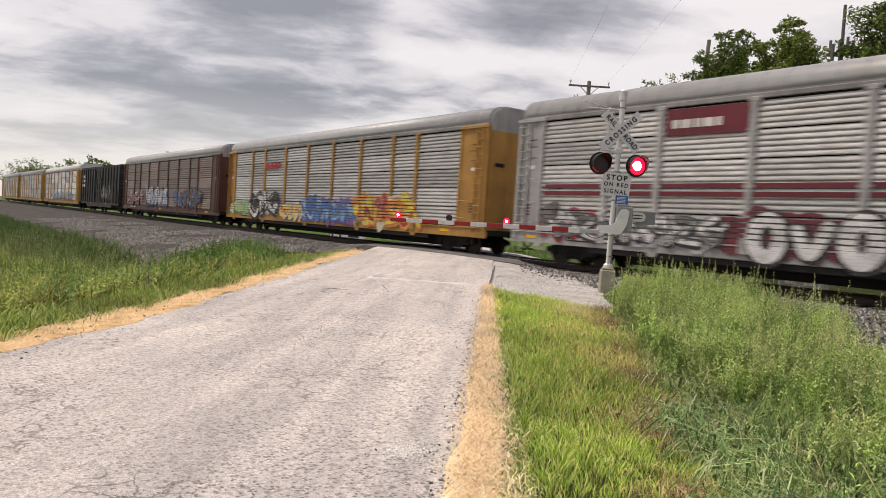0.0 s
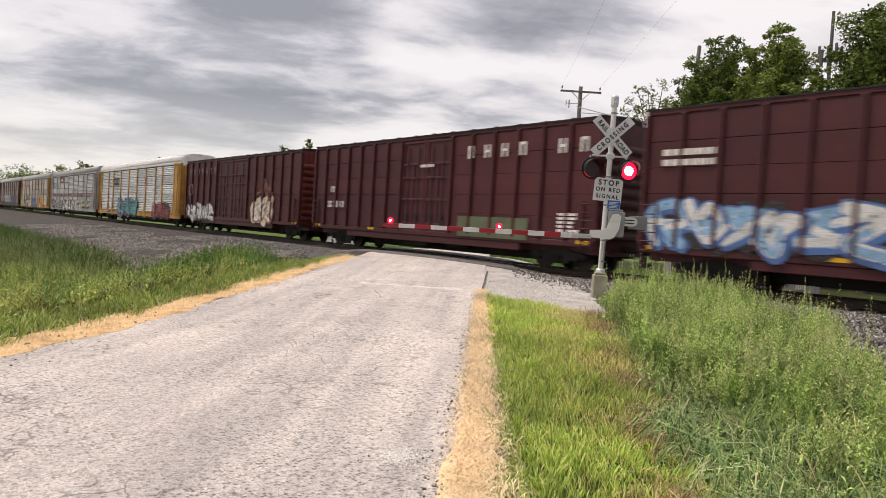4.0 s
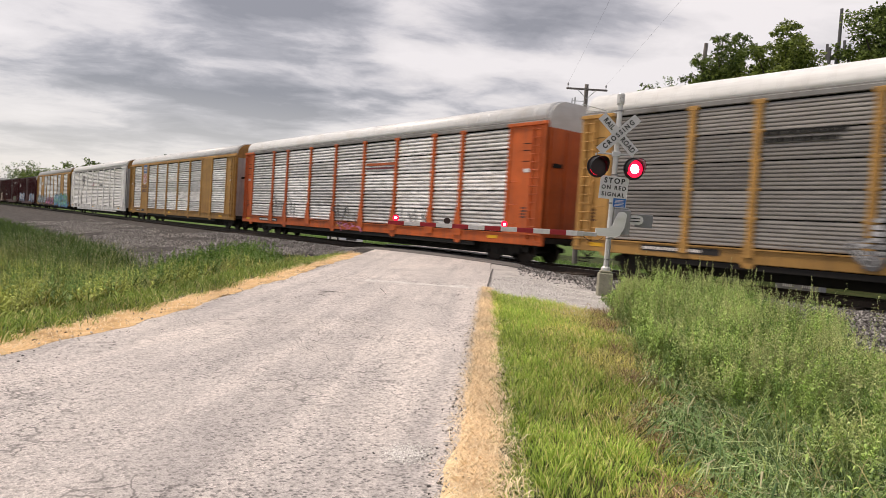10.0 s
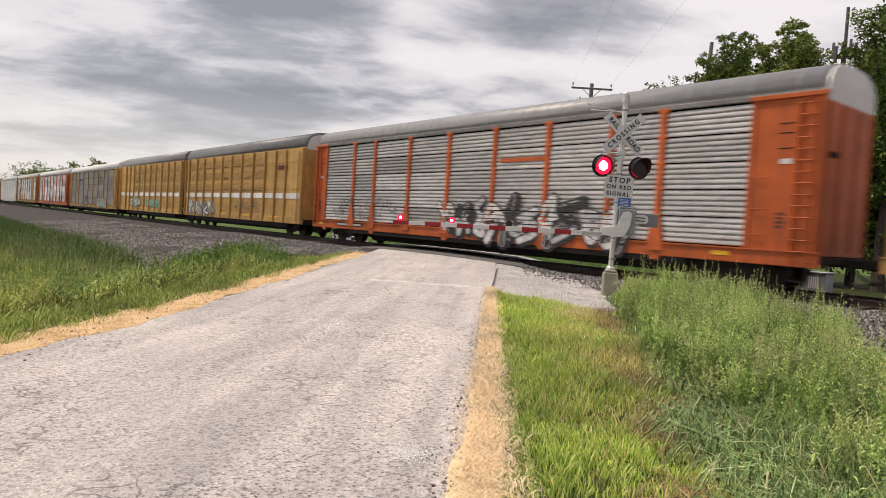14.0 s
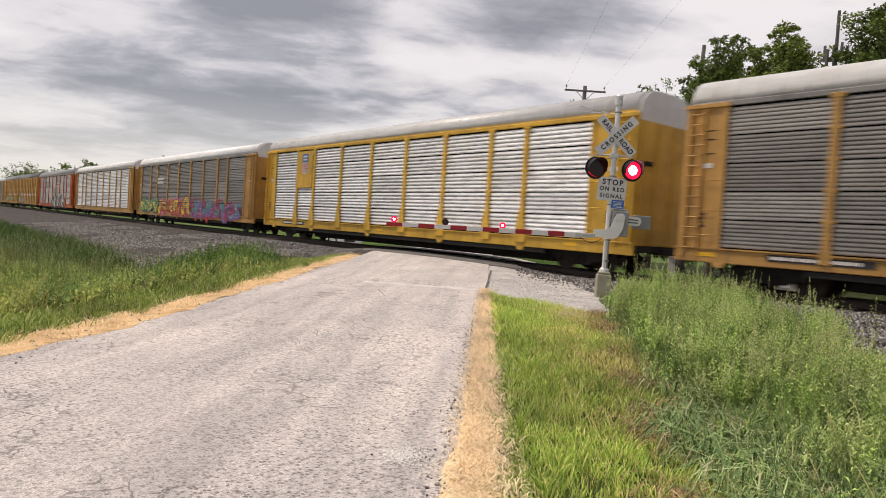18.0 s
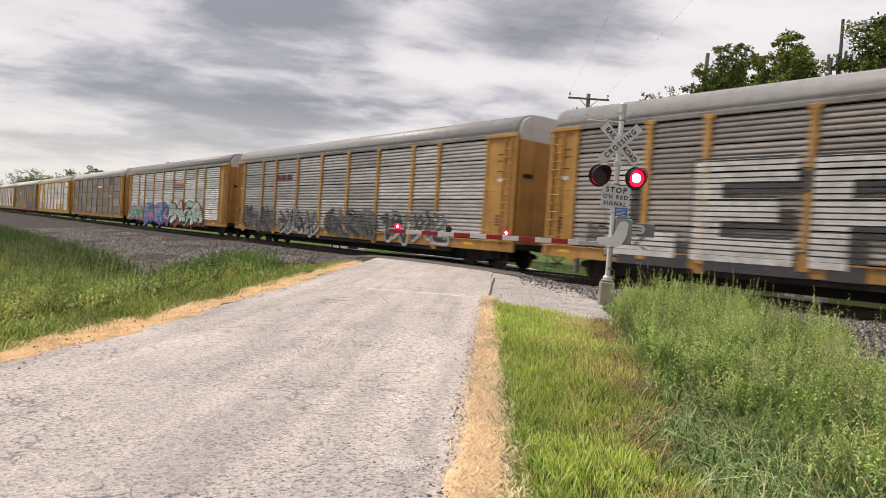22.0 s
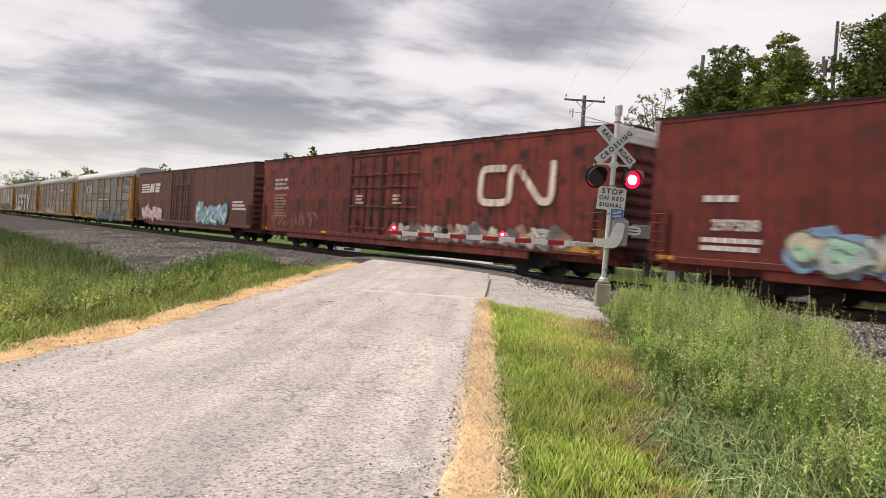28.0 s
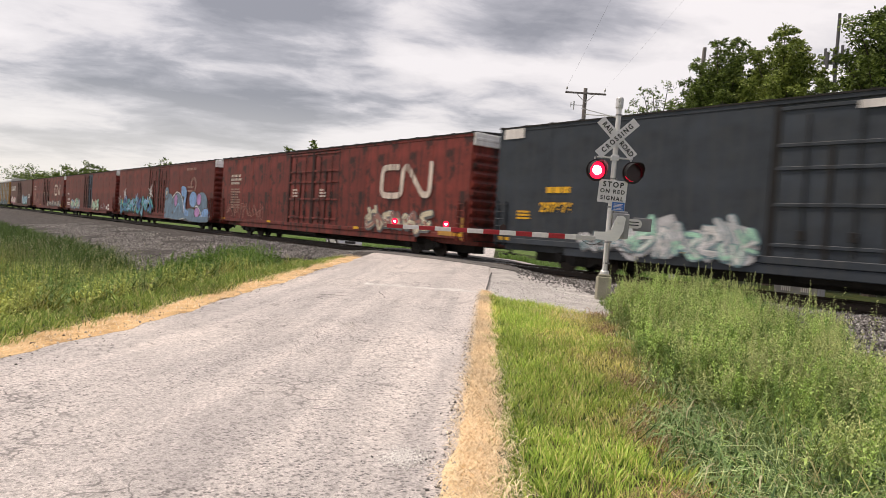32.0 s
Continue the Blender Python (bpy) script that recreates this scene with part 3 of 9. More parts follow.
def road_strip(name, b0, b1, y_lo, y_hi, mat, lift, label, ragged=0.0, step=0.5, kind="structure"):
    """A strip of road between two offsets from its middle line, cut off along the track."""
    rng = random.Random(7)
    g = Geo()
    rows = int((y_hi - y_lo) / step)
    cols = max(2, int((b1 - b0) / 0.45))
    grid = []
    for i in range(rows + 1):
        y = y_lo + (y_hi - y_lo) * i / rows
        j0, j1 = [ragged * (0.55 * math.sin(y * 1.3 + p) + 0.45 * math.sin(y * 3.7 + 2 * p) + 0.3 * math.sin(y * 9.1 + p * p) + rng.uniform(-0.25, 0.25)) for p in (1.7, 4.1)]
        row = []
        for k in range(cols + 1):
            bb = b0 + j0 + (b1 + j1 - b0 - j0) * k / cols
            x = (bb + ROAD_MID - y * ROAD_N[1]) / ROAD_N[0]
            row.append((x, y, float(road_z(y)) + lift + 0.035 * (1 - (bb / ROAD_HALF) ** 2)))
        grid.append(row)
    v = [p for r in grid for p in r]
    w = cols + 1
    top = len(v)
    v += [(x, y, z - 0.09) for x, y, z in v]
    f = [(i * w + k, i * w + k + 1, (i + 1) * w + k + 1, (i + 1) * w + k) for i in range(rows) for k in range(cols)]
    for i in range(rows):
        for k in (0, cols):
            a, c = i * w + k, (i + 1) * w + k
            f.append((a, c, c + top, a + top))
    for k in range(cols):
        for i in (0, rows):
            a, c = i * w + k, i * w + k + 1
            f.append((a, c, c + top, a + top))
    g.add(v, f)
    ob = new(name, g.mesh(name, mat))
    return tagged(ob, label, "road", kind=kind)


road = road_strip("road", -ROAD_HALF, ROAD_HALF, -48, -2.9, ASPHALT, 0.0, "worn pale grey chip-seal country road with cracks", 0.07)
road_beyond = road_strip("road_beyond", -ROAD_HALF, ROAD_HALF, 3.2, 60, ASPHALT, 0.0, "worn pale grey road beyond the crossing", 0.05)
apron = road_strip("crossing_apron", -3.4, 3.6, -2.9, -0.85, APRON, 0.012, "dark old asphalt apron along the near rail", 0.03, 0.2)
road_strip("crossing_panel", -3.4, 3.6, -0.63, 0.63, APRON, 0.015, "dark asphalt filling between the rails", 0.0, 0.2)
road_strip("crossing_apron_far", -3.4, 3.6, 0.85, 3.2, APRON, 0.012, "dark old asphalt apron along the far rail", 0.03, 0.2)
# ---- the track ----
def rail_mesh():
    g = Geo()
    prof = [(-0.068, -0.17), (0.068, -0.17), (0.068, -0.158), (0.012, -0.145), (0.009, -0.04), (0.036, -0.03), (0.036, -0.006), (0.028, 0.0),
            (-0.028, 0.0), (-0.036, -0.006), (-0.036, -0.03), (-0.009, -0.04), (-0.012, -0.145), (-0.068, -0.158)]
    g.sweep(prof, -600, 300, 0)
    g.add([(-600, -0.027, 0.001), (300, -0.027, 0.001), (300, 0.027, 0.001), (-600, 0.027, 0.001)], [(0, 1, 2, 3)], 1)
    return g.mesh("rail", RUSTY_RAIL, BRIGHT_RAIL)


track = thing("railway_track", "railway track with rusty rails on dark timber ties", "railway track", kind="structure")
for y in (-0.755, 0.755):
    part("rail", kept("rail", rail_mesh), track, "rusty steel rail with a bright worn head", (0, y, 0))


def tie_mesh():
    g = Geo()
    g.box(-0.115, 0.115, -1.3, 1.3, -0.33, -0.168, 0, 0.015)
    return g.mesh("tie", TIE_WOOD)


for i in range(150):
    x = -72 + 0.55 * i
    if abs(across(x, 0)) > 3.9:
        part("tie", kept("tie", tie_mesh), track, at=(x, 0, 0)).rotation_euler.z = random.uniform(-0.01, 0.01)

# ---- the crossing signal with its lowered gate ----
# In the signal's space x runs across the road to its right, y along the road away from the viewer.
MAST = (-10.045, -6.455)
SIGNAL_TURN = 47.5
signal = thing("crossing_signal", "silver railroad crossing signal mast with crossbuck, flashers and lowered gate", "crossing signal",
               m=pose(MAST[0], MAST[1], 0.02, 0, 0, SIGNAL_TURN) @ pose(0, 0, 0, 0, 1.0, 0))


def gmesh(name, mats, build):
    g = Geo()
    build(g)
    return g.mesh(name, *mats)


def letters(text, size, mat, depth=0.002, gap=1.1, fat=0.035):
    c = bpy.data.curves.new("lettering", "FONT")
    c.body, c.size, c.extrude, c.offset, c.align_x, c.align_y = text, size, depth, size * fat, "CENTER", "CENTER"
    c.space_character = gap
    ob = bpy.data.objects.new("lettering", c)
    scene.collection.objects.link(ob)
    me = bpy.data.meshes.new_from_object(ob.evaluated_get(bpy.context.evaluated_depsgraph_get()))
    bpy.data.objects.remove(ob)
    me.name = "lettering"
    me.materials.clear()
    me.materials.append(mat)
    return me


part("foundation", gmesh("foundation", [CONCRETE], lambda g: (g.box(-0.16, 0.16, -0.16, 0.16, -0.3, 0.30, 0, 0.02), g.box(-0.13, 0.13, -0.13, 0.13, 0.30, 0.36, 0, 0.02))), signal, "weathered concrete foundation")
part("mast", gmesh("mast", [ALUMINIUM], lambda g: (g.tube((0, 0, 0.34), (0, 0, 4.3), 0.062, 0.062, 16), g.turned([(0.11, 0.36), (0.11, 0.42), (0.075, 0.46)], (0, 0, 0), "z", 16), g.box(-0.05, -0.02, -0.09, -0.06, 0.4, 1.1))), signal)
part("bell", gmesh("bell", [GALV], lambda g: (g.turned([(0.085, 4.28), (0.09, 4.3), (0.09, 4.5), (0.07, 4.53)], (0, 0, 0), "z", 16), g.box(-0.03, 0.03, -0.105, -0.08, 4.33, 4.43, 0, 0.01))), signal, "grey bell housing on the mast top")
part("bell_opening", gmesh("bell_opening", [SIGNAL_BLACK], lambda g: g.turned([(0.035, -0.1), (0.035, -0.094)], (0.0, 0, 4.4), "y", 14)), signal)
part("antenna_bracket", gmesh("antenna_bracket", [GALV], lambda g: (g.tube((0, 0, 4.08), (-0.78, 0.1, 4.1), 0.012, 0.012, 8), g.tube((-0.05, 0, 4.06), (-0.9, -0.1, 4.2), 0.01, 0.01, 8))), signal)


def blade_mesh():
    g = Geo()
    g.box(-0.585, 0.585, -0.004, 0.004, -0.112, 0.112, 0, 0.0)
    return g.mesh("crossbuck_blade", SIGN_WHITE)


CROSS_Z = 3.56
for lean, words, dy in ((-45, ("CROSSING",), -0.1), (45, ("RAIL", "ROAD"), -0.084)):
    blade = part("crossbuck_blade", kept("blade", blade_mesh), signal, "white crossbuck blade with black lettering", (0, dy, CROSS_Z))
    blade.rotation_euler = (0, radians(lean), 0)
    for k, w in enumerate(words):
        t = part("lettering", letters(w, 0.15, SIGN_BLACK, gap=1.5 if len(words) == 1 else 1.14, fat=0.032), blade, at=(0 if len(words) == 1 else (-0.33, 0.33)[k], -0.007, -0.002))
        t.rotation_euler = (radians(90), 0, 0)
        t.scale = (0.92, 1.08, 1)


def head_mesh():
    g = Geo()
    g.turned([(0.262, -0.012), (0.262, 0.012)], (0, 0.02, 0), "y", 28)
    g.turned([(0.15, 0.03), (0.15, 0.16), (0.10, 0.2)], (0, 0, 0), "y", 20)
    # the visor: an open half tube over the lens
    n, r0, r1 = 18, 0.226, 0.22
    v, f = [], []
    for i in range(n + 1):
        w = radians(-25 + 230 * i / n)
        c, s = math.cos(w), math.sin(w)
        reach = -0.12 - 0.16 * max(0.0, s)
        v += [(c * r0, 0.0, s * r0), (c * r0, reach, s * r0), (c * r1, 0.0, s * r1), (c * r1, reach, s * r1)]
    for i in range(n):
        a, b = i * 4, i * 4 + 4
        f += [(a, b, b + 1, a + 1), (a + 2, a + 3, b + 3, b + 2), (a + 1, b + 1, b + 3, a + 3)]
    g.add(v, f)
    return g.mesh("signal_head", SIGNAL_BLACK)


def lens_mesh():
    """A lens whose turning stands in for switching: one face glows red, the other is dark red glass."""
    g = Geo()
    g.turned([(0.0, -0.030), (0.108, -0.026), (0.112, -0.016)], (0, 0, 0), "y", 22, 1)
    # disc made wider than a real lens, the bloom of its glow put into shape
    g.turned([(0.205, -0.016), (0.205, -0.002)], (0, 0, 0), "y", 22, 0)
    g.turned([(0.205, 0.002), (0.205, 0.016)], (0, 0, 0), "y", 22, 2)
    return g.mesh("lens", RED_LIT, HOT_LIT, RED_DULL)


LIGHT_Z = 2.78
part("crossarm", gmesh("crossarm", [GALV], lambda g: (g.tube((-0.42, 0, LIGHT_Z + 0.33), (0.42, 0, LIGHT_Z + 0.33), 0.022, 0.022, 10), g.box(-0.09, 0.09, -0.07, 0.07, LIGHT_Z + 0.27, LIGHT_Z + 0.39, 0, 0.01))), signal)
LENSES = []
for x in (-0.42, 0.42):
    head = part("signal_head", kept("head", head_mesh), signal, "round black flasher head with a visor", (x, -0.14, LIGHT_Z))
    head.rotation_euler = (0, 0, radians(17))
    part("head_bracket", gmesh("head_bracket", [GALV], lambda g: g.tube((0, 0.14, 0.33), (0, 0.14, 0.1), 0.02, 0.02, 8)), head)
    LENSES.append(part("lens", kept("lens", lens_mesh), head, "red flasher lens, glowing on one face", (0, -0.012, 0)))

stop_sign = part("stop_sign", gmesh("stop_sign", [SIGN_WHITE], lambda g: g.box(-0.33, 0.33, -0.004, 0.004, -0.27, 0.27, 0, 0.004)), signal, "white sign reading STOP ON RED SIGNAL", (0.0, -0.085, 2.31))
stop_sign.rotation_euler = (0, radians(2.0), 0)
for words, z, size in (("STOP", 0.16, 0.165), ("ON RED", 0.0, 0.125), ("SIGNAL", -0.16, 0.125)):
    t = part("lettering", letters(words, size, SIGN_BLACK, gap=1.34, fat=0.03), stop_sign, at=(0, -0.007, z))
    t.rotation_euler, t.scale = (radians(90), 0, 0), (1.0, 1.05, 1)
notice = part("notice_sign", gmesh("notice_sign", [SIGN_BLUE, SIGN_WHITE], lambda g: (g.box(-0.155, 0.155, -0.004, 0.004, -0.11, 0.11, 1), g.box(-0.145, 0.145, -0.008, 0.004, -0.1, 0.1, 0),
              [g.box(-0.11, 0.11 - 0.03 * (i % 2), -0.0105, -0.004, z, z + 0.013, 1) for i, z in enumerate((0.05, 0.02, -0.01, -0.045, -0.075))])), signal, "small blue notice with rows of white print", (0.16, -0.085, 1.97))
GREY_CASE = worn("grey_cast_case", (0.36, 0.36, 0.365), 0.5, 0.0, 0.3, 0.15)
DARK_PLATE = worn("dull_grey_plate", (0.24, 0.24, 0.25), 0.55, 0.0, 0.3, 0.15)
part("gate_mechanism", gmesh("gate_mechanism", [GREY_CASE], lambda g: (g.box(0.06, 0.44, -0.17, 0.2, 1.22, 1.82, 0, 0.03), g.box(0.08, 0.3, -0.2, -0.17, 1.4, 1.7, 0, 0.02), g.box(0.1, 0.4, -0.1, 0.12, 1.82, 1.87, 0, 0.02))), signal, "grey steel gate mechanism case")


def arm_bracket(g):
    g.rise([(0.33, 1.70), (0.26, 1.76), (0.14, 1.74), (0.08, 1.62), (0.02, 1.42), (-0.08, 1.36), (-0.36, 1.34), (-0.36, 1.17), (0.1, 1.15), (0.2, 1.2), (0.3, 1.4)], -0.27, -0.22)
    g.turned([(0.075, -0.29), (0.075, -0.27)], (0.2, 0, 1.63), "y", 16)
    for i in range(6):
        w = i * math.pi / 3
        g.turned([(0.014, -0.305), (0.014, -0.29)], (0.2 + 0.05 * math.cos(w), 0, 1.63 + 0.05 * math.sin(w)), "y", 8)


part("arm_bracket", gmesh("arm_bracket", [ALUMINIUM], arm_bracket), signal, "cast arm bracket with a bolted hub")
weight_arm = part("counterweight_arm", gmesh("counterweight_arm", [ALUMINIUM], lambda g: g.rise([(0.3, 1.72), (0.72, 1.72), (0.79, 1.69), (0.82, 1.61), (0.79, 1.53), (0.72, 1.5), (0.3, 1.5)], 0.21, 0.235)), signal, "pale slotted counterweight arm")
for z in (1.575, 1.645):
    part("slot", gmesh("slot", [SIGNAL_BLACK], lambda g: g.box(0.44, 0.74, 0.2, 0.212, z - 0.012, z + 0.012, 0, 0.008)), weight_arm, "dark slot")
part("counterweight", gmesh("counterweight", [DARK_PLATE], lambda g: g.box(0.62, 1.05, 0.25, 0.30, 1.44, 1.76, 0, 0.01)), signal, "dull grey counterweight plate")
for z in (0.62, 1.12, 1.95, 2.62, 3.42, 3.72, 4.12):
    part("mast_clamp", gmesh("mast_clamp", [DARK_PLATE], lambda g: (g.turned([(0.068, -0.018), (0.072, -0.012), (0.072, 0.012), (0.068, 0.018)], (0, 0, z), "z", 16), g.box(0.05, 0.1, -0.02, 0.02, z - 0.015, z + 0.015, 0, 0.005))), signal, "dark clamp band round the mast")
part("conduit", gmesh("conduit", [DARK_PLATE], lambda g: g.tube((0.045, -0.068, 0.4), (0.045, -0.068, 1.25), 0.014, 0.014, 8)), signal, "thin cable conduit on the mast")
gate = part("gate_arm", gmesh("gate_arm", [GALV], lambda g: (g.box(-0.62, -0.3, -0.29, -0.2, 1.2, 1.3, 0, 0.01), g.box(-0.75, -0.6, -0.275, -0.215, 1.19, 1.31, 0, 0.01))), signal, "lowered gate arm in red and white bands")
# the arm hangs a little below the level
gate.location, gate.rotation_euler = (0, 0, -0.055), (0, radians(-1.3), 0)
ARM_END = -5.2
n_band = 12
for i in range(n_band):
    x1 = -0.62 + (ARM_END + 0.62) * i / n_band
    x0 = -0.62 + (ARM_END + 0.62) * (i + 1) / n_band
    h = 0.06 - 0.016 * i / n_band
    red = i % 2 == 1
    part("band", gmesh("band", [RED_TAPE if red else WHITE_TAPE], lambda g: g.box(x0, x1, -0.265, -0.235, 1.25 - h, 1.25 + h, 0, 0.006)), gate, "dark red band" if red else "white band")


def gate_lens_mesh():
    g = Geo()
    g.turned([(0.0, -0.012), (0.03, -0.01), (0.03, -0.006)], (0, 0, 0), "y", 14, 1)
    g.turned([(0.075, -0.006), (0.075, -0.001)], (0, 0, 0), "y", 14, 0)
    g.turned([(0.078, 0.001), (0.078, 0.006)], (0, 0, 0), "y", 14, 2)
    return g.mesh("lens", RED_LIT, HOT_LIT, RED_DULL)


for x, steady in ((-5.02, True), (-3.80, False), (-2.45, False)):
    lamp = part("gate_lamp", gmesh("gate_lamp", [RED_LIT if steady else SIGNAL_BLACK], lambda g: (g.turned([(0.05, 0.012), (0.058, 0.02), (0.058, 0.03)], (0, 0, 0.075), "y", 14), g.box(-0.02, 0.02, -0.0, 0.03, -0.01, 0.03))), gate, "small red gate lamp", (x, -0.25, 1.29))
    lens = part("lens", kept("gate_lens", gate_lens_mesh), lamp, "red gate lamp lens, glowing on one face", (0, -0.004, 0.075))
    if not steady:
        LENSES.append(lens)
part("gate_cable", gmesh("gate_cable", [SIGNAL_BLACK], lambda g: [g.tube((-0.15 - 0.5 * a, -0.2 + 0.02 * a, 1.15 - 0.5 * a * (1 - a)), (-0.15 - 0.5 * (a + 0.125), -0.2, 1.15 - 0.5 * (a + 0.125) * (0.875 - a)), 0.008, 0.008, 6) for a in [k / 8 for k in range(8)]]), signal)


# ---- utility poles and wires ----
def utility_pole(x, y, h, turn, r=0.13, arms=True, label="grey wooden utility pole with a crossarm and insulators", lean=0.0):
    p = thing("utility_pole", label, "utility pole", m=pose(x, y, float(ground_z(x, y)) - 0.05, 0, 0, turn) @ pose(0, 0, 0, 0, lean, 0))
    part("post", gmesh("post", [POLE_WOOD], lambda g: g.tube((0, 0, 0), (0, 0, h), r * 1.35, r, 14)), p)
    if arms:
        part("pole_crossarm", gmesh("pole_crossarm", [POLE_WOOD], lambda g: g.box(-1.38, 1.38, -0.19, -0.1, h - 0.42, h - 0.3, 0, 0.01)), p)
        for s in (-1, 1):
            part("brace", gmesh("brace", [GALV], lambda g: g.tube((s * 0.62, -0.2, h - 0.4), (0, -0.16, h - 1.0), 0.025, 0.025, 8)), p)
            part("insulator", gmesh("insulator", [GALV], lambda g: g.turned([(0.02, h - 0.3), (0.02, h - 0.16), (0.07, h - 0.15), (0.05, h - 0.08), (0.07, h - 0.06), (0.03, h + 0.02)], (s * 1.28, -0.145, 0), "z", 10)), p)
        part("transformer_bracket", gmesh("transformer_bracket", [GALV], lambda g: (g.tube((-0.75, -0.15, h - 1.5), (-0.75, -0.15, h - 0.95), 0.04, 0.05, 8), g.tube((-0.95, -0.15, h - 1.35), (-0.95, -0.15, h - 1.0), 0.03, 0.03, 8), g.box(-0.98, -0.1, -0.17, -0.13, h - 1.2, h - 1.16))), p)
    return p


wire_pole = utility_pole(-30.25, 16.45, 12.45, 51)
utility_pole(-30.75, 30.0, 18.2, 20, 0.15, False, "tall bare grey wooden pole among the trees", 2.6)


WIRE_GREY = plain("weathered_wire", (0.10, 0.10, 0.11), 0.6)


def wire(p, q, sag, name="overhead_wire", r=0.0028):
    g = Geo()
    p, q = Vector(p), Vector(q)
    pts = [p.lerp(q, i / 20) - Vector((0, 0, sag * 4 * (i / 20) * (1 - i / 20))) for i in range(21)]
    for a, b in zip(pts, pts[1:]):
        g.tube(a, b, r, r, 5, caps=False)
    return thing(name, "thin dark overhead power wire", "wire", "overhead wires", data=g.mesh("wire", WIRE_GREY))


bpy.context.view_layer.update()
for side, far in ((-1.28, (14.0, -27.5, 11.6)), (1.28, (16.5, -25.0, 11.6))):
    wire(wire_pole.matrix_world @ Vector((side, -0.145, 12.465)), far, 0.5)

# ---- far side: mast with antennas, equipment box, marker post ----
MAST_STEEL = plain("dull_mast_steel", (0.10, 0.095, 0.10), 0.6)
tower = thing("antenna_mast", "slim grey steel mast with a cluster of antenna panels", "antenna mast", m=pose(-33.6, 64.0, -1.0))
part("pole", gmesh("pole", [MAST_STEEL], lambda g: g.tube((0, 0, 0), (0, 0, 30.0), 0.3, 0.17, 12)), tower)
for i in range(9):
    w = i * 2 * math.pi / 9
    part("antenna_panel", gmesh("antenna_panel", [MAST_STEEL], lambda g: g.box(-0.14, 0.14, -0.08, 0.08, 0, 1.9, 0, 0.03)), tower, at=(1.15 * math.cos(w), 1.15 * math.sin(w), 23.6 + 0.3 * (i % 3)))
part("platform", gmesh("platform", [MAST_STEEL], lambda g: g.turned([(1.1, 24.4), (1.1, 24.52)], (0, 0, 0), "z", 12)), tower)

cabinet = thing("equipment_box", "low grey metal trackside equipment box with white vents", "equipment box", m=pose(-10.05, 4.0, float(ground_z(-10, 4.0)), 0, 0, 0))
part("case", gmesh("case", [worn("grey_case_paint", (0.27, 0.275, 0.28), 0.6)], lambda g: g.box(-0.7, 0.7, -0.3, 0.3, 0.0, 0.74, 0, 0.02)), cabinet)
part("lid", gmesh("lid", [GALV], lambda g: g.box(-0.74, 0.74, -0.34, 0.34, 0.74, 0.79, 0, 0.015)), cabinet, "pale flat lid")
for x in (-0.45, 0.18):
    for i in range(5):
        part("vent", gmesh("vent", [SIGN_WHITE], lambda g: g.box(x + 0.065 * i, x + 0.035 + 0.065 * i, -0.315, -0.3, 0.24, 0.62, 0)), cabinet, "white upright vent slat")
marker = thing("marker_post", "short pale grey marker post beside the track", "post", m=pose(-14.85, 4.0, float(ground_z(-14.85, 4.0)) - 0.05))
part("stake", gmesh("stake", [GALV], lambda g: g.box(-0.13, 0.13, -0.05, 0.05, 0, 1.1, 0, 0.02)), marker)

# ---- markings and wear on the road ----
def road_patch(name, label, corners, mat, lift=0.004):
    """A thin flat patch on the road, corners as (offset from the middle line, y)."""
    g = Geo()
    pts = []
    for bb, y in corners:
        x = (bb + ROAD_MID - y * ROAD_N[1]) / ROAD_N[0]
        pts.append((x, y, float(road_z(y)) + lift + 0.035 * (1 - (bb / ROAD_HALF) ** 2)))
    n = len(pts) // 2
    g.add(pts, [(i, i + 1, len(pts) - 2 - i, len(pts) - 1 - i) for i in range(n - 1)])
    return tagged(new(name, g.mesh(name, mat)), label, "road marking", kind="structure")


PALE_LINE = make_soil("worn_pale_line", [(0.35, (0.46, 0.43, 0.41)), (0.5, (0.60, 0.57, 0.54)), (0.7, (0.74, 0.71, 0.68))], 5.0, 60.0, 0.2)
TAR = make_soil("dark_crack_filler", [(0.3, (0.07, 0.066, 0.064)), (0.6, (0.16, 0.15, 0.145))], 6.0, 60.0, 0.3)


def strip(b0, y0, b1, y1, wide, steps, wobble, seed):
    rng = random.Random(seed)
    near, far = [], []
    for i in range(steps + 1):
        t = i / steps
        o = rng.uniform(-wobble, wobble)
        w = wide * rng.uniform(0.5, 1.3)
        near.append((b0 + (b1 - b0) * t + o * 0.3, y0 + (y1 - y0) * t + o))
        far.append((b0 + (b1 - b0) * t + o * 0.3, y0 + (y1 - y0) * t + o + w))
    return near + far[::-1]


road_patch("stop_line", "worn pale stop line across the road", strip(-0.45, -10.55, 2.58, -8.72, 0.3, 10, 0.01, 1), PALE_LINE)
road_patch("edge_seam", "dark seam where road and gravel meet", strip(2.56, -8.8, 2.64, -4.6, 0.05, 12, 0.02, 5)[:13] + [(b + 0.045, y) for b, y in strip(2.56, -8.8, 2.64, -4.6, 0.05, 12, 0.02, 5)[:13]][::-1], TAR)
road_patch("apron_seam", "dark seam between road and apron", strip(-2.6, -2.98, 2.6, -2.98, 0.05, 14, 0.015, 6), TAR, 0.02)

# fine cracks wander over the road
CRACK = make_soil("dusty_crack", [(0.3, (0.13, 0.12, 0.115)), (0.6, (0.30, 0.28, 0.265))], 6.0, 60.0, 0.3)
rng = random.Random(77)
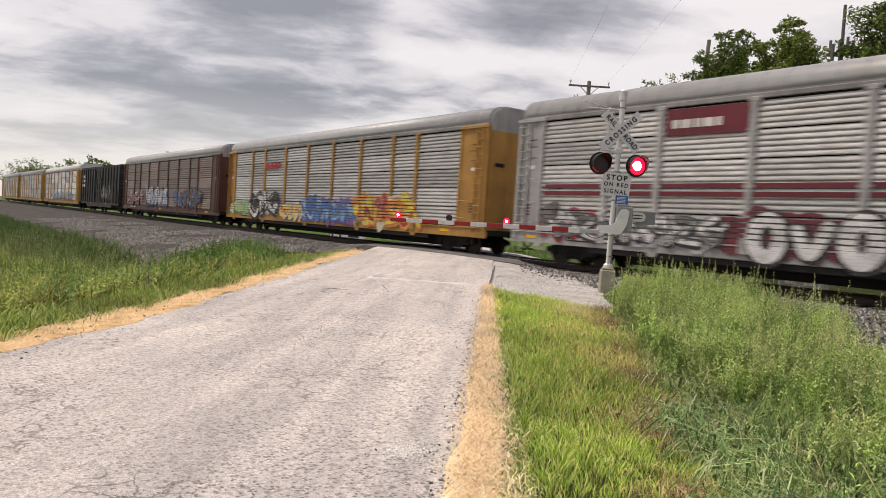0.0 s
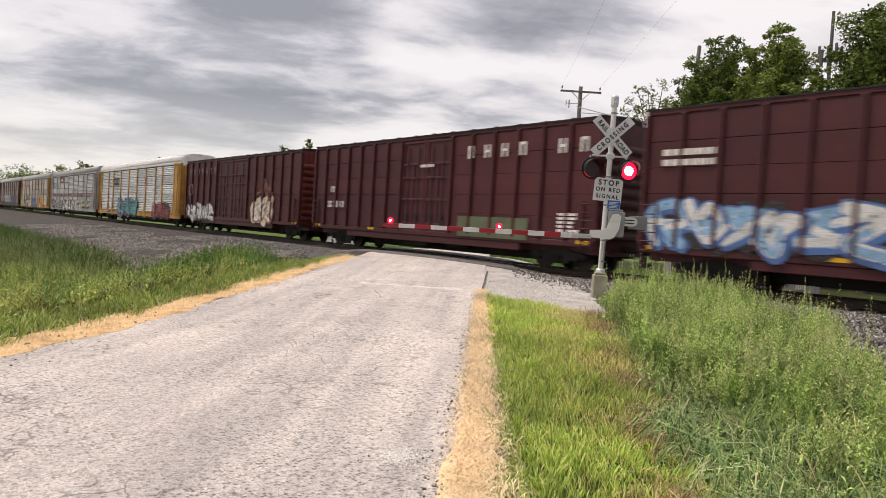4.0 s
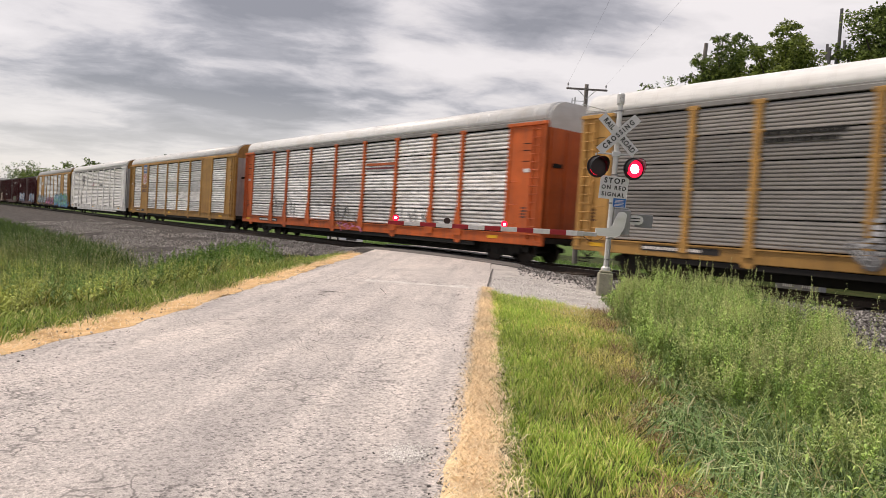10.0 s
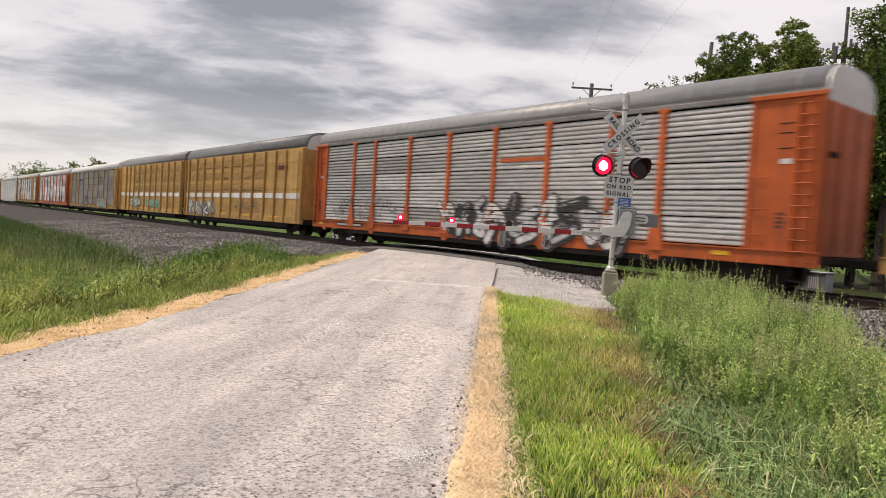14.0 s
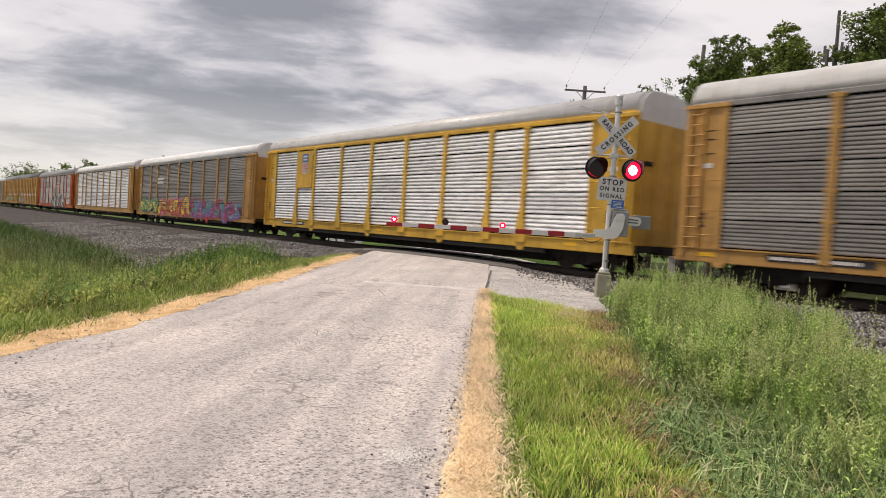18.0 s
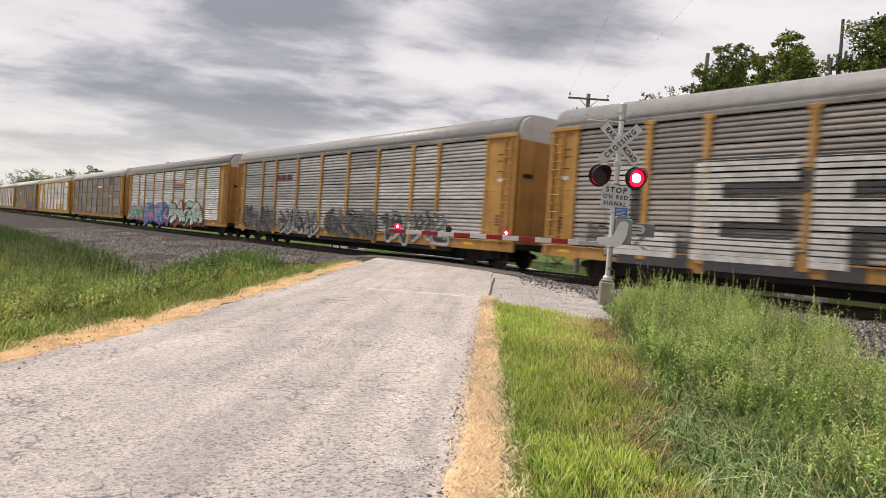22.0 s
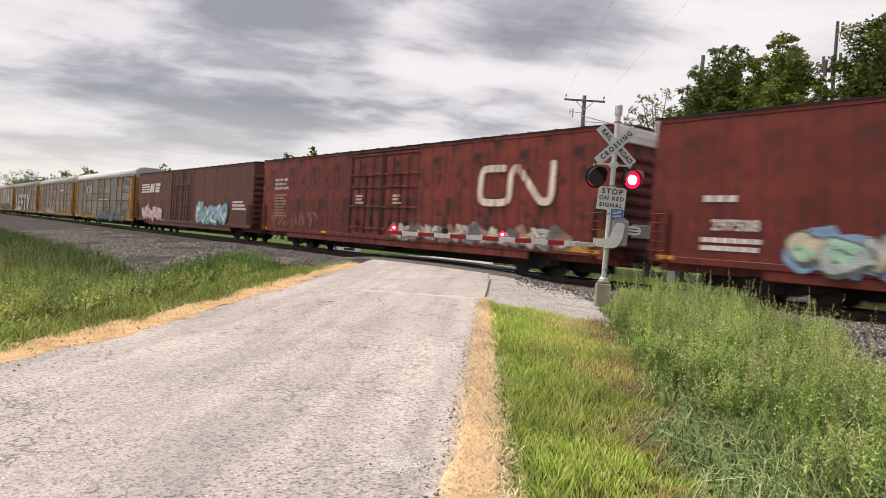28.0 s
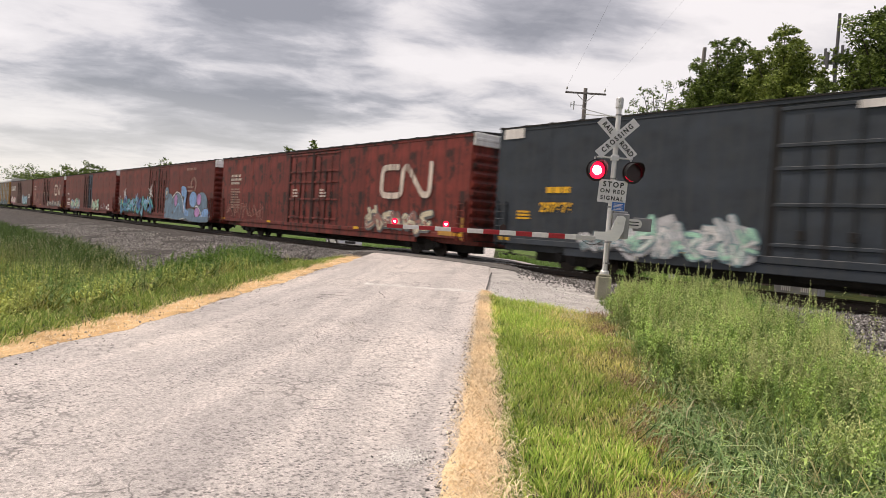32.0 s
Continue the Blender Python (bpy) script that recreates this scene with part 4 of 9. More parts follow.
TAR_LINES = ((-1.15, -13.4, 1.35, 14, 0.03), (-0.98, -12.5, 1.0, 12, 0.05), (-0.8, -12.15, 0.7, 8, 0.05), (-0.75, -12.4, 0.9, 8, 0.035), (0.5, -11.5, 1.62, 9, 0.02))


def wandering(b, y, turn, steps, stride, bend):
    line = []
    for i in range(steps):
        line.append((b, y))
        turn += rng.uniform(-bend, bend)
        b, y = b + stride * math.cos(turn), y + stride * math.sin(turn)
    return line


def crack(line, wide, mat, name="road_crack", label="thin dark crack wandering over the road"):
    """A crack of uneven width along a line of points."""
    edge = [(p + w * 0.6, q + w) for p, q in reversed(line) for w in (wide * rng.uniform(0.4, 1.5),)]
    if max(abs(p[0]) for p in line) < 2.5:
        road_patch(name, label, line + edge, mat)


for k in range(40):
    crack(wandering(rng.uniform(-2.3, 1.6), rng.uniform(-15.5, -8.5), rng.uniform(-0.9, 0.9) + (1.57 if rng.random() < 0.35 else 0.0), rng.randint(4, 9), 0.085, 0.6), rng.uniform(0.004, 0.008), CRACK)
# a broken tar patch, and two crazed places beside it
for b, y, turn, steps, wide in TAR_LINES:
    crack(wandering(b, y, turn, steps, 0.08, 0.42), wide, TAR, "tar_crack", "dark ragged tar crack in the road")
for b, y, n, far in ((0.55, -13.6, 20, 0.22), (0.42, -15.1, 18, 0.45), (-0.85, -15.2, 18, 0.5), (-1.7, -15.9, 14, 0.4)):
    for k in range(n):
        crack(wandering(b + rng.gauss(0, far * 0.5), y + rng.gauss(0, far), rng.uniform(0, 6.28), rng.randint(3, 6), 0.07, 0.7), rng.uniform(0.006, 0.013), CRACK)
# ---- the train ----
# A car's space: x from its leading end (away along the track) to its trailing end, y = -1.62 its near side, z from the rail heads.
PAINTS = {}


def paint(name, color, **k):
    if name not in PAINTS:
        PAINTS[name] = worn(name, color, **k)
    return PAINTS[name]


def metal(name, color, **k):
    if name not in PAINTS:
        PAINTS[name] = sheet_metal(name, color, **k)
    return PAINTS[name]


GOLD = paint("golden_yellow_paint", (0.38, 0.205, 0.05))
AMBER = paint("amber_yellow_paint", (0.45, 0.25, 0.07))
YELLOW = paint("strong_yellow_paint", (0.60, 0.36, 0.045), streak=0.25)
OCHRE = paint("ochre_paint", (0.34, 0.18, 0.05))
TAN = paint("tan_yellow_paint", (0.53, 0.315, 0.10), streak=0.35)
ORANGE = paint("orange_paint", (0.50, 0.105, 0.022))
WHITE = paint("white_car_paint", (0.86, 0.845, 0.83), streak=0.25, stain=(0.3, 0.25, 0.2))
GREY = paint("grey_car_paint", (0.36, 0.355, 0.35))
MAROON = paint("maroon_paint", (0.14, 0.018, 0.03))
BROWN = paint("brown_car_paint", (0.11, 0.05, 0.04))
OXIDE = paint("oxide_red_paint", (0.165, 0.026, 0.018), streak=0.65, spot=0.35, stain=(0.036, 0.018, 0.015), blotch=0.45)
DEEP_RED = paint("deep_red_paint", (0.068, 0.013, 0.016), streak=0.35, stain=(0.04, 0.018, 0.018))
RUST_RED = paint("rusty_red_paint", (0.062, 0.014, 0.014), streak=0.45, stain=(0.06, 0.02, 0.016))
FRESH_BROWN = paint("red_brown_paint", (0.125, 0.042, 0.032), streak=0.2)
BLACK = paint("black_car_paint", (0.028, 0.026, 0.027), streak=0.3)
NAVY = paint("blue_black_paint", (0.030, 0.038, 0.050), streak=0.6, spot=0.4, stain=(0.055, 0.058, 0.06), blotch=0.25)
GREEN_PATCH = paint("olive_patch_paint", (0.10, 0.12, 0.07))
SILVER = metal("bright_galvanised_sheet", (0.74, 0.73, 0.725), mottle=0.6, metal=0.2)
DULL = metal("dull_galvanised_sheet", (0.47, 0.457, 0.445), mottle=0.35)
DARK = metal("dark_galvanised_sheet", (0.238, 0.222, 0.208), mottle=0.2, spread=0.3)
SHINY = metal("new_galvanised_sheet", (0.88, 0.88, 0.89), range_of=(0.8, 1.06), mottle=0.4, spread=0.18, rough=0.3, metal=0.12)
WHITE_SHEET = metal("white_sheet", (0.80, 0.785, 0.77), range_of=(0.92, 1.07), spread=0.08, metal=0.05)
BROWN_SHEET = metal("rusty_brown_sheet", (0.24, 0.19, 0.165))
ROOF_GREY = metal("grey_roof_sheet", (0.33, 0.33, 0.335), spread=0.15, metal=0.1)
GABLE = metal("pale_gable_sheet", (0.62, 0.61, 0.60), spread=0.1, metal=0.1)
MOTTLED = metal("scarred_white_sheet", (0.74, 0.75, 0.77), mottle=0.85, metal=0.12, range_of=(0.8, 1.1), spread=0.2, rough=0.35)
WARM_YELLOW = paint("warm_yellow_paint", (0.46, 0.25, 0.05), streak=0.45, spot=0.35)
EAVE = paint("dull_grey_eave_paint", (0.22, 0.215, 0.21))
ROOF_DARK = metal("dark_roof_sheet", (0.23, 0.23, 0.235), spread=0.2, metal=0.1)
ROOF_PALE = metal("pale_roof_sheet", (0.66, 0.657, 0.655), spread=0.12, metal=0.05)
ROOF_SCUFFED = metal("scuffed_pale_roof_sheet", (0.60, 0.597, 0.595), spread=0.2, metal=0.05, mottle=0.45)


def spray_paint(name, color):
    """Sprayed paint: uneven cover, fading and scuffs that let the dirty sheet through."""
    m, t, b = shader("spray_" + name, 0.6)
    cloud = node(t, "ShaderNodeTexNoise", [("Vector", coords(t))], Scale=2.2, Detail=4.0)
    scuff = node(t, "ShaderNodeTexNoise", [("Vector", coords(t, (1.0, 1.0, 6.0)))], Scale=6.0, Detail=5.0, Roughness=0.7)
    c = ramp_of(t, cloud.outputs["Fac"], [(0.3, scaled(color, 0.7)), (0.5, color), (0.7, scaled(color, 1.25))])
    k = node(t, "ShaderNodeMapRange", [("Value", scuff.outputs["Fac"])])
    k.inputs["From Min"].default_value, k.inputs["From Max"].default_value = 0.50, 0.66
    k.inputs["To Max"].default_value = 0.6
    t.links.new(blend(t, k.outputs[0], c, (0.17, 0.155, 0.145)), b.inputs["Base Color"])
    return m


SPRAY = {n: spray_paint(n, c) for n, c in dict(
    black=(0.02, 0.02, 0.022), white=(0.68, 0.67, 0.66), blue=(0.07, 0.15, 0.38), sky=(0.24, 0.42, 0.62), teal=(0.06, 0.33, 0.36), green=(0.14, 0.42, 0.20), mint=(0.38, 0.66, 0.5),
    pink=(0.62, 0.20, 0.36), red=(0.36, 0.03, 0.04), maroon=(0.13, 0.018, 0.03), orange=(0.62, 0.22, 0.04), yellow=(0.72, 0.58, 0.07), purple=(0.20, 0.09, 0.30), silver=(0.50, 0.50, 0.52), grey=(0.13, 0.13, 0.135), cream=(0.62, 0.55, 0.40), slate=(0.15, 0.25, 0.28), dusty_rose=(0.34, 0.16, 0.13)).items()}

NEAR = -1.62


def truck_frame():
    g = Geo()
    for s in (-1, 1):
        y = s * 1.02
        prof = [(-1.28, 0.42), (-1.28, 0.56), (-1.05, 0.64), (-0.6, 0.66), (-0.42, 0.74), (0.42, 0.74), (0.6, 0.66), (1.05, 0.64), (1.28, 0.56), (1.28, 0.42),
                (1.02, 0.40), (0.7, 0.38), (0.42, 0.22), (-0.42, 0.22), (-0.7, 0.38), (-1.02, 0.40)]
        g.rise(prof, y - 0.07, y + 0.07)
        for x in (-0.89, 0.89):
            g.turned([(0.13, -0.1), (0.13, 0.1)], (x, y + s * 0.03, 0.45), "y", 12)
        for x in (-0.2, -0.07, 0.07, 0.2):
            g.turned([(0.05, 0.25), (0.05, 0.5)], (x, y + s * 0.09, 0), "z", 8)
    g.box(-0.2, 0.2, -1.0, 1.0, 0.45, 0.72, 0, 0.03)
    return g.mesh("truck_frame", UNDER)


def wheel_mesh():
    g = Geo()
    g.turned([(0.455, -0.015), (0.455, 0.015), (0.425, 0.02), (0.42, 0.12), (0.34, 0.13), (0.3, 0.05), (0.12, 0.06), (0.1, 0.12), (0.05, 0.13)], (0, 0, 0), "y", 24)
    return g.mesh("wheel", WHEEL_STEEL)


def axle_mesh():
    g = Geo()
    g.tube((0, -0.75, 0), (0, 0.75, 0), 0.08, 0.08, 10)
    return g.mesh("axle", WHEEL_STEEL)


def add_truck(car, x):
    t = part("truck", kept("truck", truck_frame), car, "black cast-steel truck", (x, 0, 0))
    for dx in (-0.89, 0.89):
        part("axle", kept("axle", axle_mesh), t, at=(dx, 0, 0.42))
        for s in (-1, 1):
            w = part("wheel", kept("wheel", wheel_mesh), t, at=(dx, s * 0.7, 0.42))
            if s > 0:
                w.rotation_euler.z = math.pi
                w.location.y = 0.7


def coupler_mesh():
    g = Geo()
    g.box(-0.75, 0.2, -0.1, 0.1, 0.74, 0.96, 0, 0.02)
    g.box(-0.95, -0.7, -0.17, 0.17, 0.7, 1.0, 0, 0.05)
    # air hose
    pts = [(-0.2, -0.42, 0.72), (-0.45, -0.42, 0.5), (-0.75, -0.35, 0.36), (-0.98, -0.3, 0.38)]
    for a, b in zip(pts, pts[1:]):
        g.tube(a, b, 0.03, 0.03, 8)
    g.tube((-0.1, -1.35, 0.8), (-0.1, 1.35, 0.8), 0.018, 0.018, 6)
    g.tube((-0.1, -1.35, 0.8), (-0.1, -1.35, 1.05), 0.018, 0.018, 6)
    return g.mesh("coupler", UNDER)


def add_running_gear(car, length, inset):
    add_truck(car, inset)
    add_truck(car, length - inset)
    part("coupler", kept("coupler", coupler_mesh), car, at=(0.95, 0, 0))
    c = part("coupler", kept("coupler", coupler_mesh), car, at=(length - 0.95, 0, 0))
    c.rotation_euler.z = math.pi


def ladder_mesh(mat, width, z0, z1, rungs):
    g = Geo()
    for x in (0, width):
        g.box(x - 0.025, x + 0.025, -0.03, 0.03, z0, z1, 0)
    for i in range(rungs):
        z = z0 + (z1 - z0) * (i + 0.6) / rungs
        g.tube((0, -0.045, z), (width, -0.045, z), 0.017, 0.017, 6)
    return g.mesh("ladder", mat)


def panel_mesh(mat, width, height, ribs, deep=0.08, bulge=1.0):
    """One corrugated sheet: flat bands between pressed-in grooves."""
    g = Geo()
    prof, pitch = [], height / ribs
    for i in range(ribs):
        z = i * pitch
        prof += [(y * bulge, z + f * pitch) for y, f in ((0.012, 0.02), (-0.010, 0.14), (-0.015, 0.26), (-0.006, 0.46), (0.020, 0.80))] + [(deep, z + 0.84 * pitch), (deep, z + 0.98 * pitch)]
    v = [(0.0, y, z) for y, z in prof] + [(width, y, z) for y, z in prof]
    n = len(prof)
    g.add(v, [(i, n + i, n + i + 1, i + 1) for i in range(n - 1)])
    return g.mesh("panel", mat)


def roof_profile(top, eave, half=1.56):
    pts = []
    for i in range(25):
        w = math.pi * i / 24
        c, s = math.cos(w), math.sin(w)
        pts.append((-half * math.copysign(abs(c) ** 0.6, c), eave + (top - eave) * abs(s) ** 0.72))
    return pts


def roof_mesh(mat, x0, x1, top, eave):
    g = Geo()
    prof = roof_profile(top, eave)
    g.sweep(prof, x0, x1)
    big = [(y * 1.003, eave + (z - eave) * 1.008) for y, z in prof]
    k = int((x1 - x0) / 0.62)
    for i in range(1, k):
        x = x0 + (x1 - x0) * i / k
        g.sweep(big, x - 0.025, x + 0.025)
    me = g.mesh("roof", mat)
    for p in me.polygons:
        p.use_smooth = len(p.vertices) == 4 and abs(p.normal.x) < 0.5 and p.normal.z > -0.5
    return me


POSTS = (2.05, 4.85, 6.8, 9.7, 12.55, 15.4, 18.2, 21.05, 22.95, 25.95)


# loops, hooks and arrows: none of them a letter
GLYPHS = (((0.1, 0.1), (0.5, 0.8), (0.9, 0.5), (0.6, 0.2), (0.3, 0.6)), ((0.9, 0.9), (0.2, 0.7), (0.7, 0.45), (0.2, 0.1), (0.9, 0.3)), ((0.0, 0.6), (0.5, 1.0), (0.6, 0.0), (1.0, 0.4)), ((0.1, 0.9), (0.3, 0.1), (0.55, 0.9), (0.7, 0.2), (0.95, 0.8)),
          ((0.8, 0.9), (0.1, 0.5), (0.8, 0.1), (0.95, 0.6), (0.4, 0.4)), ((0.05, 0.2), (0.4, 0.3), (0.45, 0.95), (0.8, 0.6), (0.6, 0.05)), ((0.2, 0.0), (0.0, 0.7), (0.6, 1.0), (0.9, 0.6), (0.45, 0.5), (0.9, 0.0)), ((0.0, 0.9), (0.9, 0.75), (0.2, 0.3), (0.95, 0.05)))


# the flat lands of the corrugated sheets, between their grooves
LANDS = [(0.2, 1.12)] + [(1.13 + r * 0.784 + i * 0.1524, 1.13 + r * 0.784 + i * 0.1524 + 0.112) for r in range(5) for i in range(5)]


def clip_z(ring, z, keep_above):
    out = []
    for (ax, az), (bx, bz) in zip(ring, ring[1:] + ring[:1]):
        ina, inb = (az >= z) == keep_above, (bz >= z) == keep_above
        if ina:
            out.append((ax, az))
        if ina != inb:
            f = (z - az) / (bz - az)
            out.append((ax + f * (bx - ax), z))
    return out


def daub(g, ring, y, slot, ribbed):
    """A patch of paint; on corrugated sheet it stays on the lands and leaves the grooves bare."""
    if not ribbed:
        g.add([(x, y, z) for x, z in ring], [tuple(range(len(ring)))], slot)
        return
    lo, hi = min(z for _, z in ring), max(z for _, z in ring)
    for a, b in LANDS:
        if b > lo and a < hi:
            cut = clip_z(ring, a, True)
            cut = clip_z(cut, b, False) if len(cut) > 2 else cut
            if len(cut) > 2:
                g.add([(x, y, z) for x, z in cut], [tuple(range(len(cut)))], slot)


def flowing(pts, n=4):
    """A smooth line through the points."""
    p = [pts[0]] + list(pts) + [pts[-1]]
    out = []
    for i in range(1, len(p) - 2):
        for k in range(n):
            t = k / n
            out.append(tuple(0.5 * (2 * p[i][d] + (p[i + 1][d] - p[i - 1][d]) * t + (2 * p[i - 1][d] - 5 * p[i][d] + 4 * p[i + 1][d] - p[i + 2][d]) * t * t + (3 * p[i][d] - p[i - 1][d] - 3 * p[i + 1][d] + p[i + 2][d]) * t ** 3) for d in (0, 1)))
    return out + [pts[-1]]


def ribbon(g, pts, half, y, slot, ribbed=False):
    """A band along a line of points, with rounded joints."""
    for (ax, az), (bx, bz) in zip(pts, pts[1:]):
        l = math.hypot(bx - ax, bz - az) or 1.0
        ux, uz = (bx - ax) / l * half, (bz - az) / l * half
        ring = [(ax - uz, az + ux), (ax - ux * 0.7 - uz * 0.6, az - uz * 0.7 + ux * 0.6), (ax - ux * 0.7 + uz * 0.6, az - uz * 0.7 - ux * 0.6), (ax + uz, az - ux),
                (bx + uz, bz - ux), (bx + ux * 0.7 + uz * 0.6, bz + uz * 0.7 - ux * 0.6), (bx + ux * 0.7 - uz * 0.6, bz + uz * 0.7 + ux * 0.6), (bx - uz, bz + ux)]
        daub(g, ring, y, slot, ribbed)
        y -= 0.0002


def blob(rng, cx, cz, rx, rz, n=11):
    return [(cx + rx * math.cos(6.283 * j / n) * rng.uniform(0.8, 1.15), cz + rz * math.sin(6.283 * j / n) * rng.uniform(0.8, 1.15)) for j in range(n)]


def sprayed(car, rng, x0, x1, z0, z1, fills, outline, glow, n, label, y):
    """A sprayed piece: cloudy ground, then letter by letter outline, filling, fades, bubbles and light strokes."""
    ribbed = car.name.startswith("autorack")
    h = z1 - z0
    n = n or max(3, int((x1 - x0) / (0.62 * h)))
    n = max(n, int((x1 - x0) / (0.8 * h)))
    w = (x1 - x0) / n
    order = list(range(len(GLYPHS)))
    rng.shuffle(order)
    shades = [SPRAY[c] for c in dict.fromkeys(list(fills) + [outline, glow or fills[-1], "white", "black"])]
    back = Geo()
    for k in range(int((x1 - x0) / (0.42 * h)) if glow else 0):
        cx = x0 + (x1 - x0) * (k + 0.5) / max(1, int((x1 - x0) / (0.42 * h)))
        daub(back, blob(rng, cx + rng.uniform(-0.1, 0.1) * h, z0 + h * rng.uniform(0.35, 0.55), 0.36 * h * rng.uniform(0.8, 1.2), 0.52 * h * rng.uniform(0.7, 1.1)), -0.0004 * (k % 5), 0, ribbed)
    if back.f:
        part("graffiti_ground", back.mesh("graffiti_ground", SPRAY[glow]), car, "cloudy sprayed ground of the graffiti", (0, y - 0.002, 0))
    made = None
    for i in range(n):
        g = Geo()
        glyph = list(GLYPHS[order[i % len(order)]])
        lean, grow = rng.uniform(-0.22, 0.22), rng.uniform(0.85, 1.1)
        fat = min(w * 1.2, h) * rng.uniform(0.11, 0.15)
        cx, cz = x0 + w * i, z0 + rng.uniform(-0.08, 0.08) * h
        if rng.random() < 0.5:
            glyph = [(1 - px, pz) for px, pz in glyph]
        if rng.random() < 0.5:
            glyph = [(px, 1 - pz) for px, pz in glyph]
        spot = lambda px, pz: (cx + (px * 1.15 - 0.07 + rng.uniform(-0.1, 0.1)) * w + (pz - 0.5) * lean * h, cz + fat + (pz + rng.uniform(-0.08, 0.08)) * (h - 2 * fat) * grow)
        main = flowing([spot(px, pz) for px, pz in glyph])
        arm = [spot(rng.uniform(-0.1, 0.3), rng.uniform(0.2, 0.9)), spot(rng.uniform(0.3, 0.8), rng.uniform(0.0, 1.0)), spot(rng.uniform(0.8, 1.2), rng.uniform(0.1, 0.8))]
        arm = flowing(arm)
        lay = -0.006 - 0.011 * (i % 2)
        for line, k in ((main, 1.0), (arm, 0.7)):
            ribbon(g, [(px + fat * 0.4, pz - fat * 0.35) for px, pz in line], fat * k * 1.45, lay, 1, ribbed)
        for line, k in ((arm, 0.7), (main, 1.0)):
            ribbon(g, line, fat * k * 1.28, lay - 0.003, 1, ribbed)
            ribbon(g, line, fat * k * 0.9, lay - 0.0055, 0, ribbed)
        if len(fills) > 1:
            low = [p for p in main if p[1] < z0 + 0.55 * h]
            ribbon(g, [(px, pz - fat * 0.1) for px, pz in low[:9]], fat * 0.62, lay - 0.0075, 3, ribbed)
        for _ in range(9):
            px, pz = rng.choice(main + arm)
            r = rng.uniform(0.12, 0.4) * fat
            daub(g, blob(rng, px + rng.uniform(-1.4, 1.4) * fat, pz + rng.uniform(-1.4, 1.4) * fat, r, r, 7), lay - 0.0085, rng.randrange(5), ribbed)
        k = rng.randrange(max(1, len(main) - 5))
        ribbon(g, [(px - fat * 0.35, pz + fat * 0.4) for px, pz in main[k:k + 4]], fat * 0.11, lay - 0.0095, 4, ribbed)
        mats = [SPRAY[fills[i % len(fills)]], SPRAY[outline], SPRAY[glow or outline], SPRAY[fills[(i + 1) % len(fills)]], SPRAY["white"]]
        made = part("graffiti_letter", g.mesh("graffiti_letter", *mats), car, label, (0, y - 0.008, 0))
    return made


def tag_piece(rng, x0, x1, z0, z1, color, ribbed=False):
    """Loose sprayed line writing, too wild to read."""
    g = Geo()
    n = max(4, int((x1 - x0) / 0.45))
    for i in range(n):
        cx = x0 + (x1 - x0) * (i + 0.5) / n
        pts = flowing([(cx + rng.uniform(-0.3, 0.3), z0 + (z1 - z0) * rng.random()) for _ in range(5)], 5)
        ribbon(g, pts, 0.028, -0.012 - 0.004 * (i % 3), 0, ribbed)
    return g.mesh("graffiti", SPRAY[color])


def plate(car, name, x0, x1, z0, z1, mat, label, y=NEAR - 0.012, thick=0.008):
    return part(name, gmesh(name, [mat], lambda g: g.box(x0, x1, y - thick, y, z0, z1)), car, label)


def bars(car, x0, x1, z0, z1, mat, rows=3, seed=0, label="faded stencilled data in rows", y=NEAR - 0.014):
    rng = random.Random(seed)
    g = Geo()
    h = (z1 - z0) / rows
    for i in range(rows):
        x, z = x0, z1 - h * (i + 0.8)
        end = x0 + (x1 - x0) * rng.uniform(0.7, 1.0)
        while x < end:
            w = min(rng.uniform(0.6, 1.3) * h, end - x)
            g.box(x, x + w * 0.85, y - 0.004, y, z, z + 0.62 * h)
            x += w * 1.05
    return tagged(part("stencil", g.mesh("stencil", mat), car, label), kind="stuff")


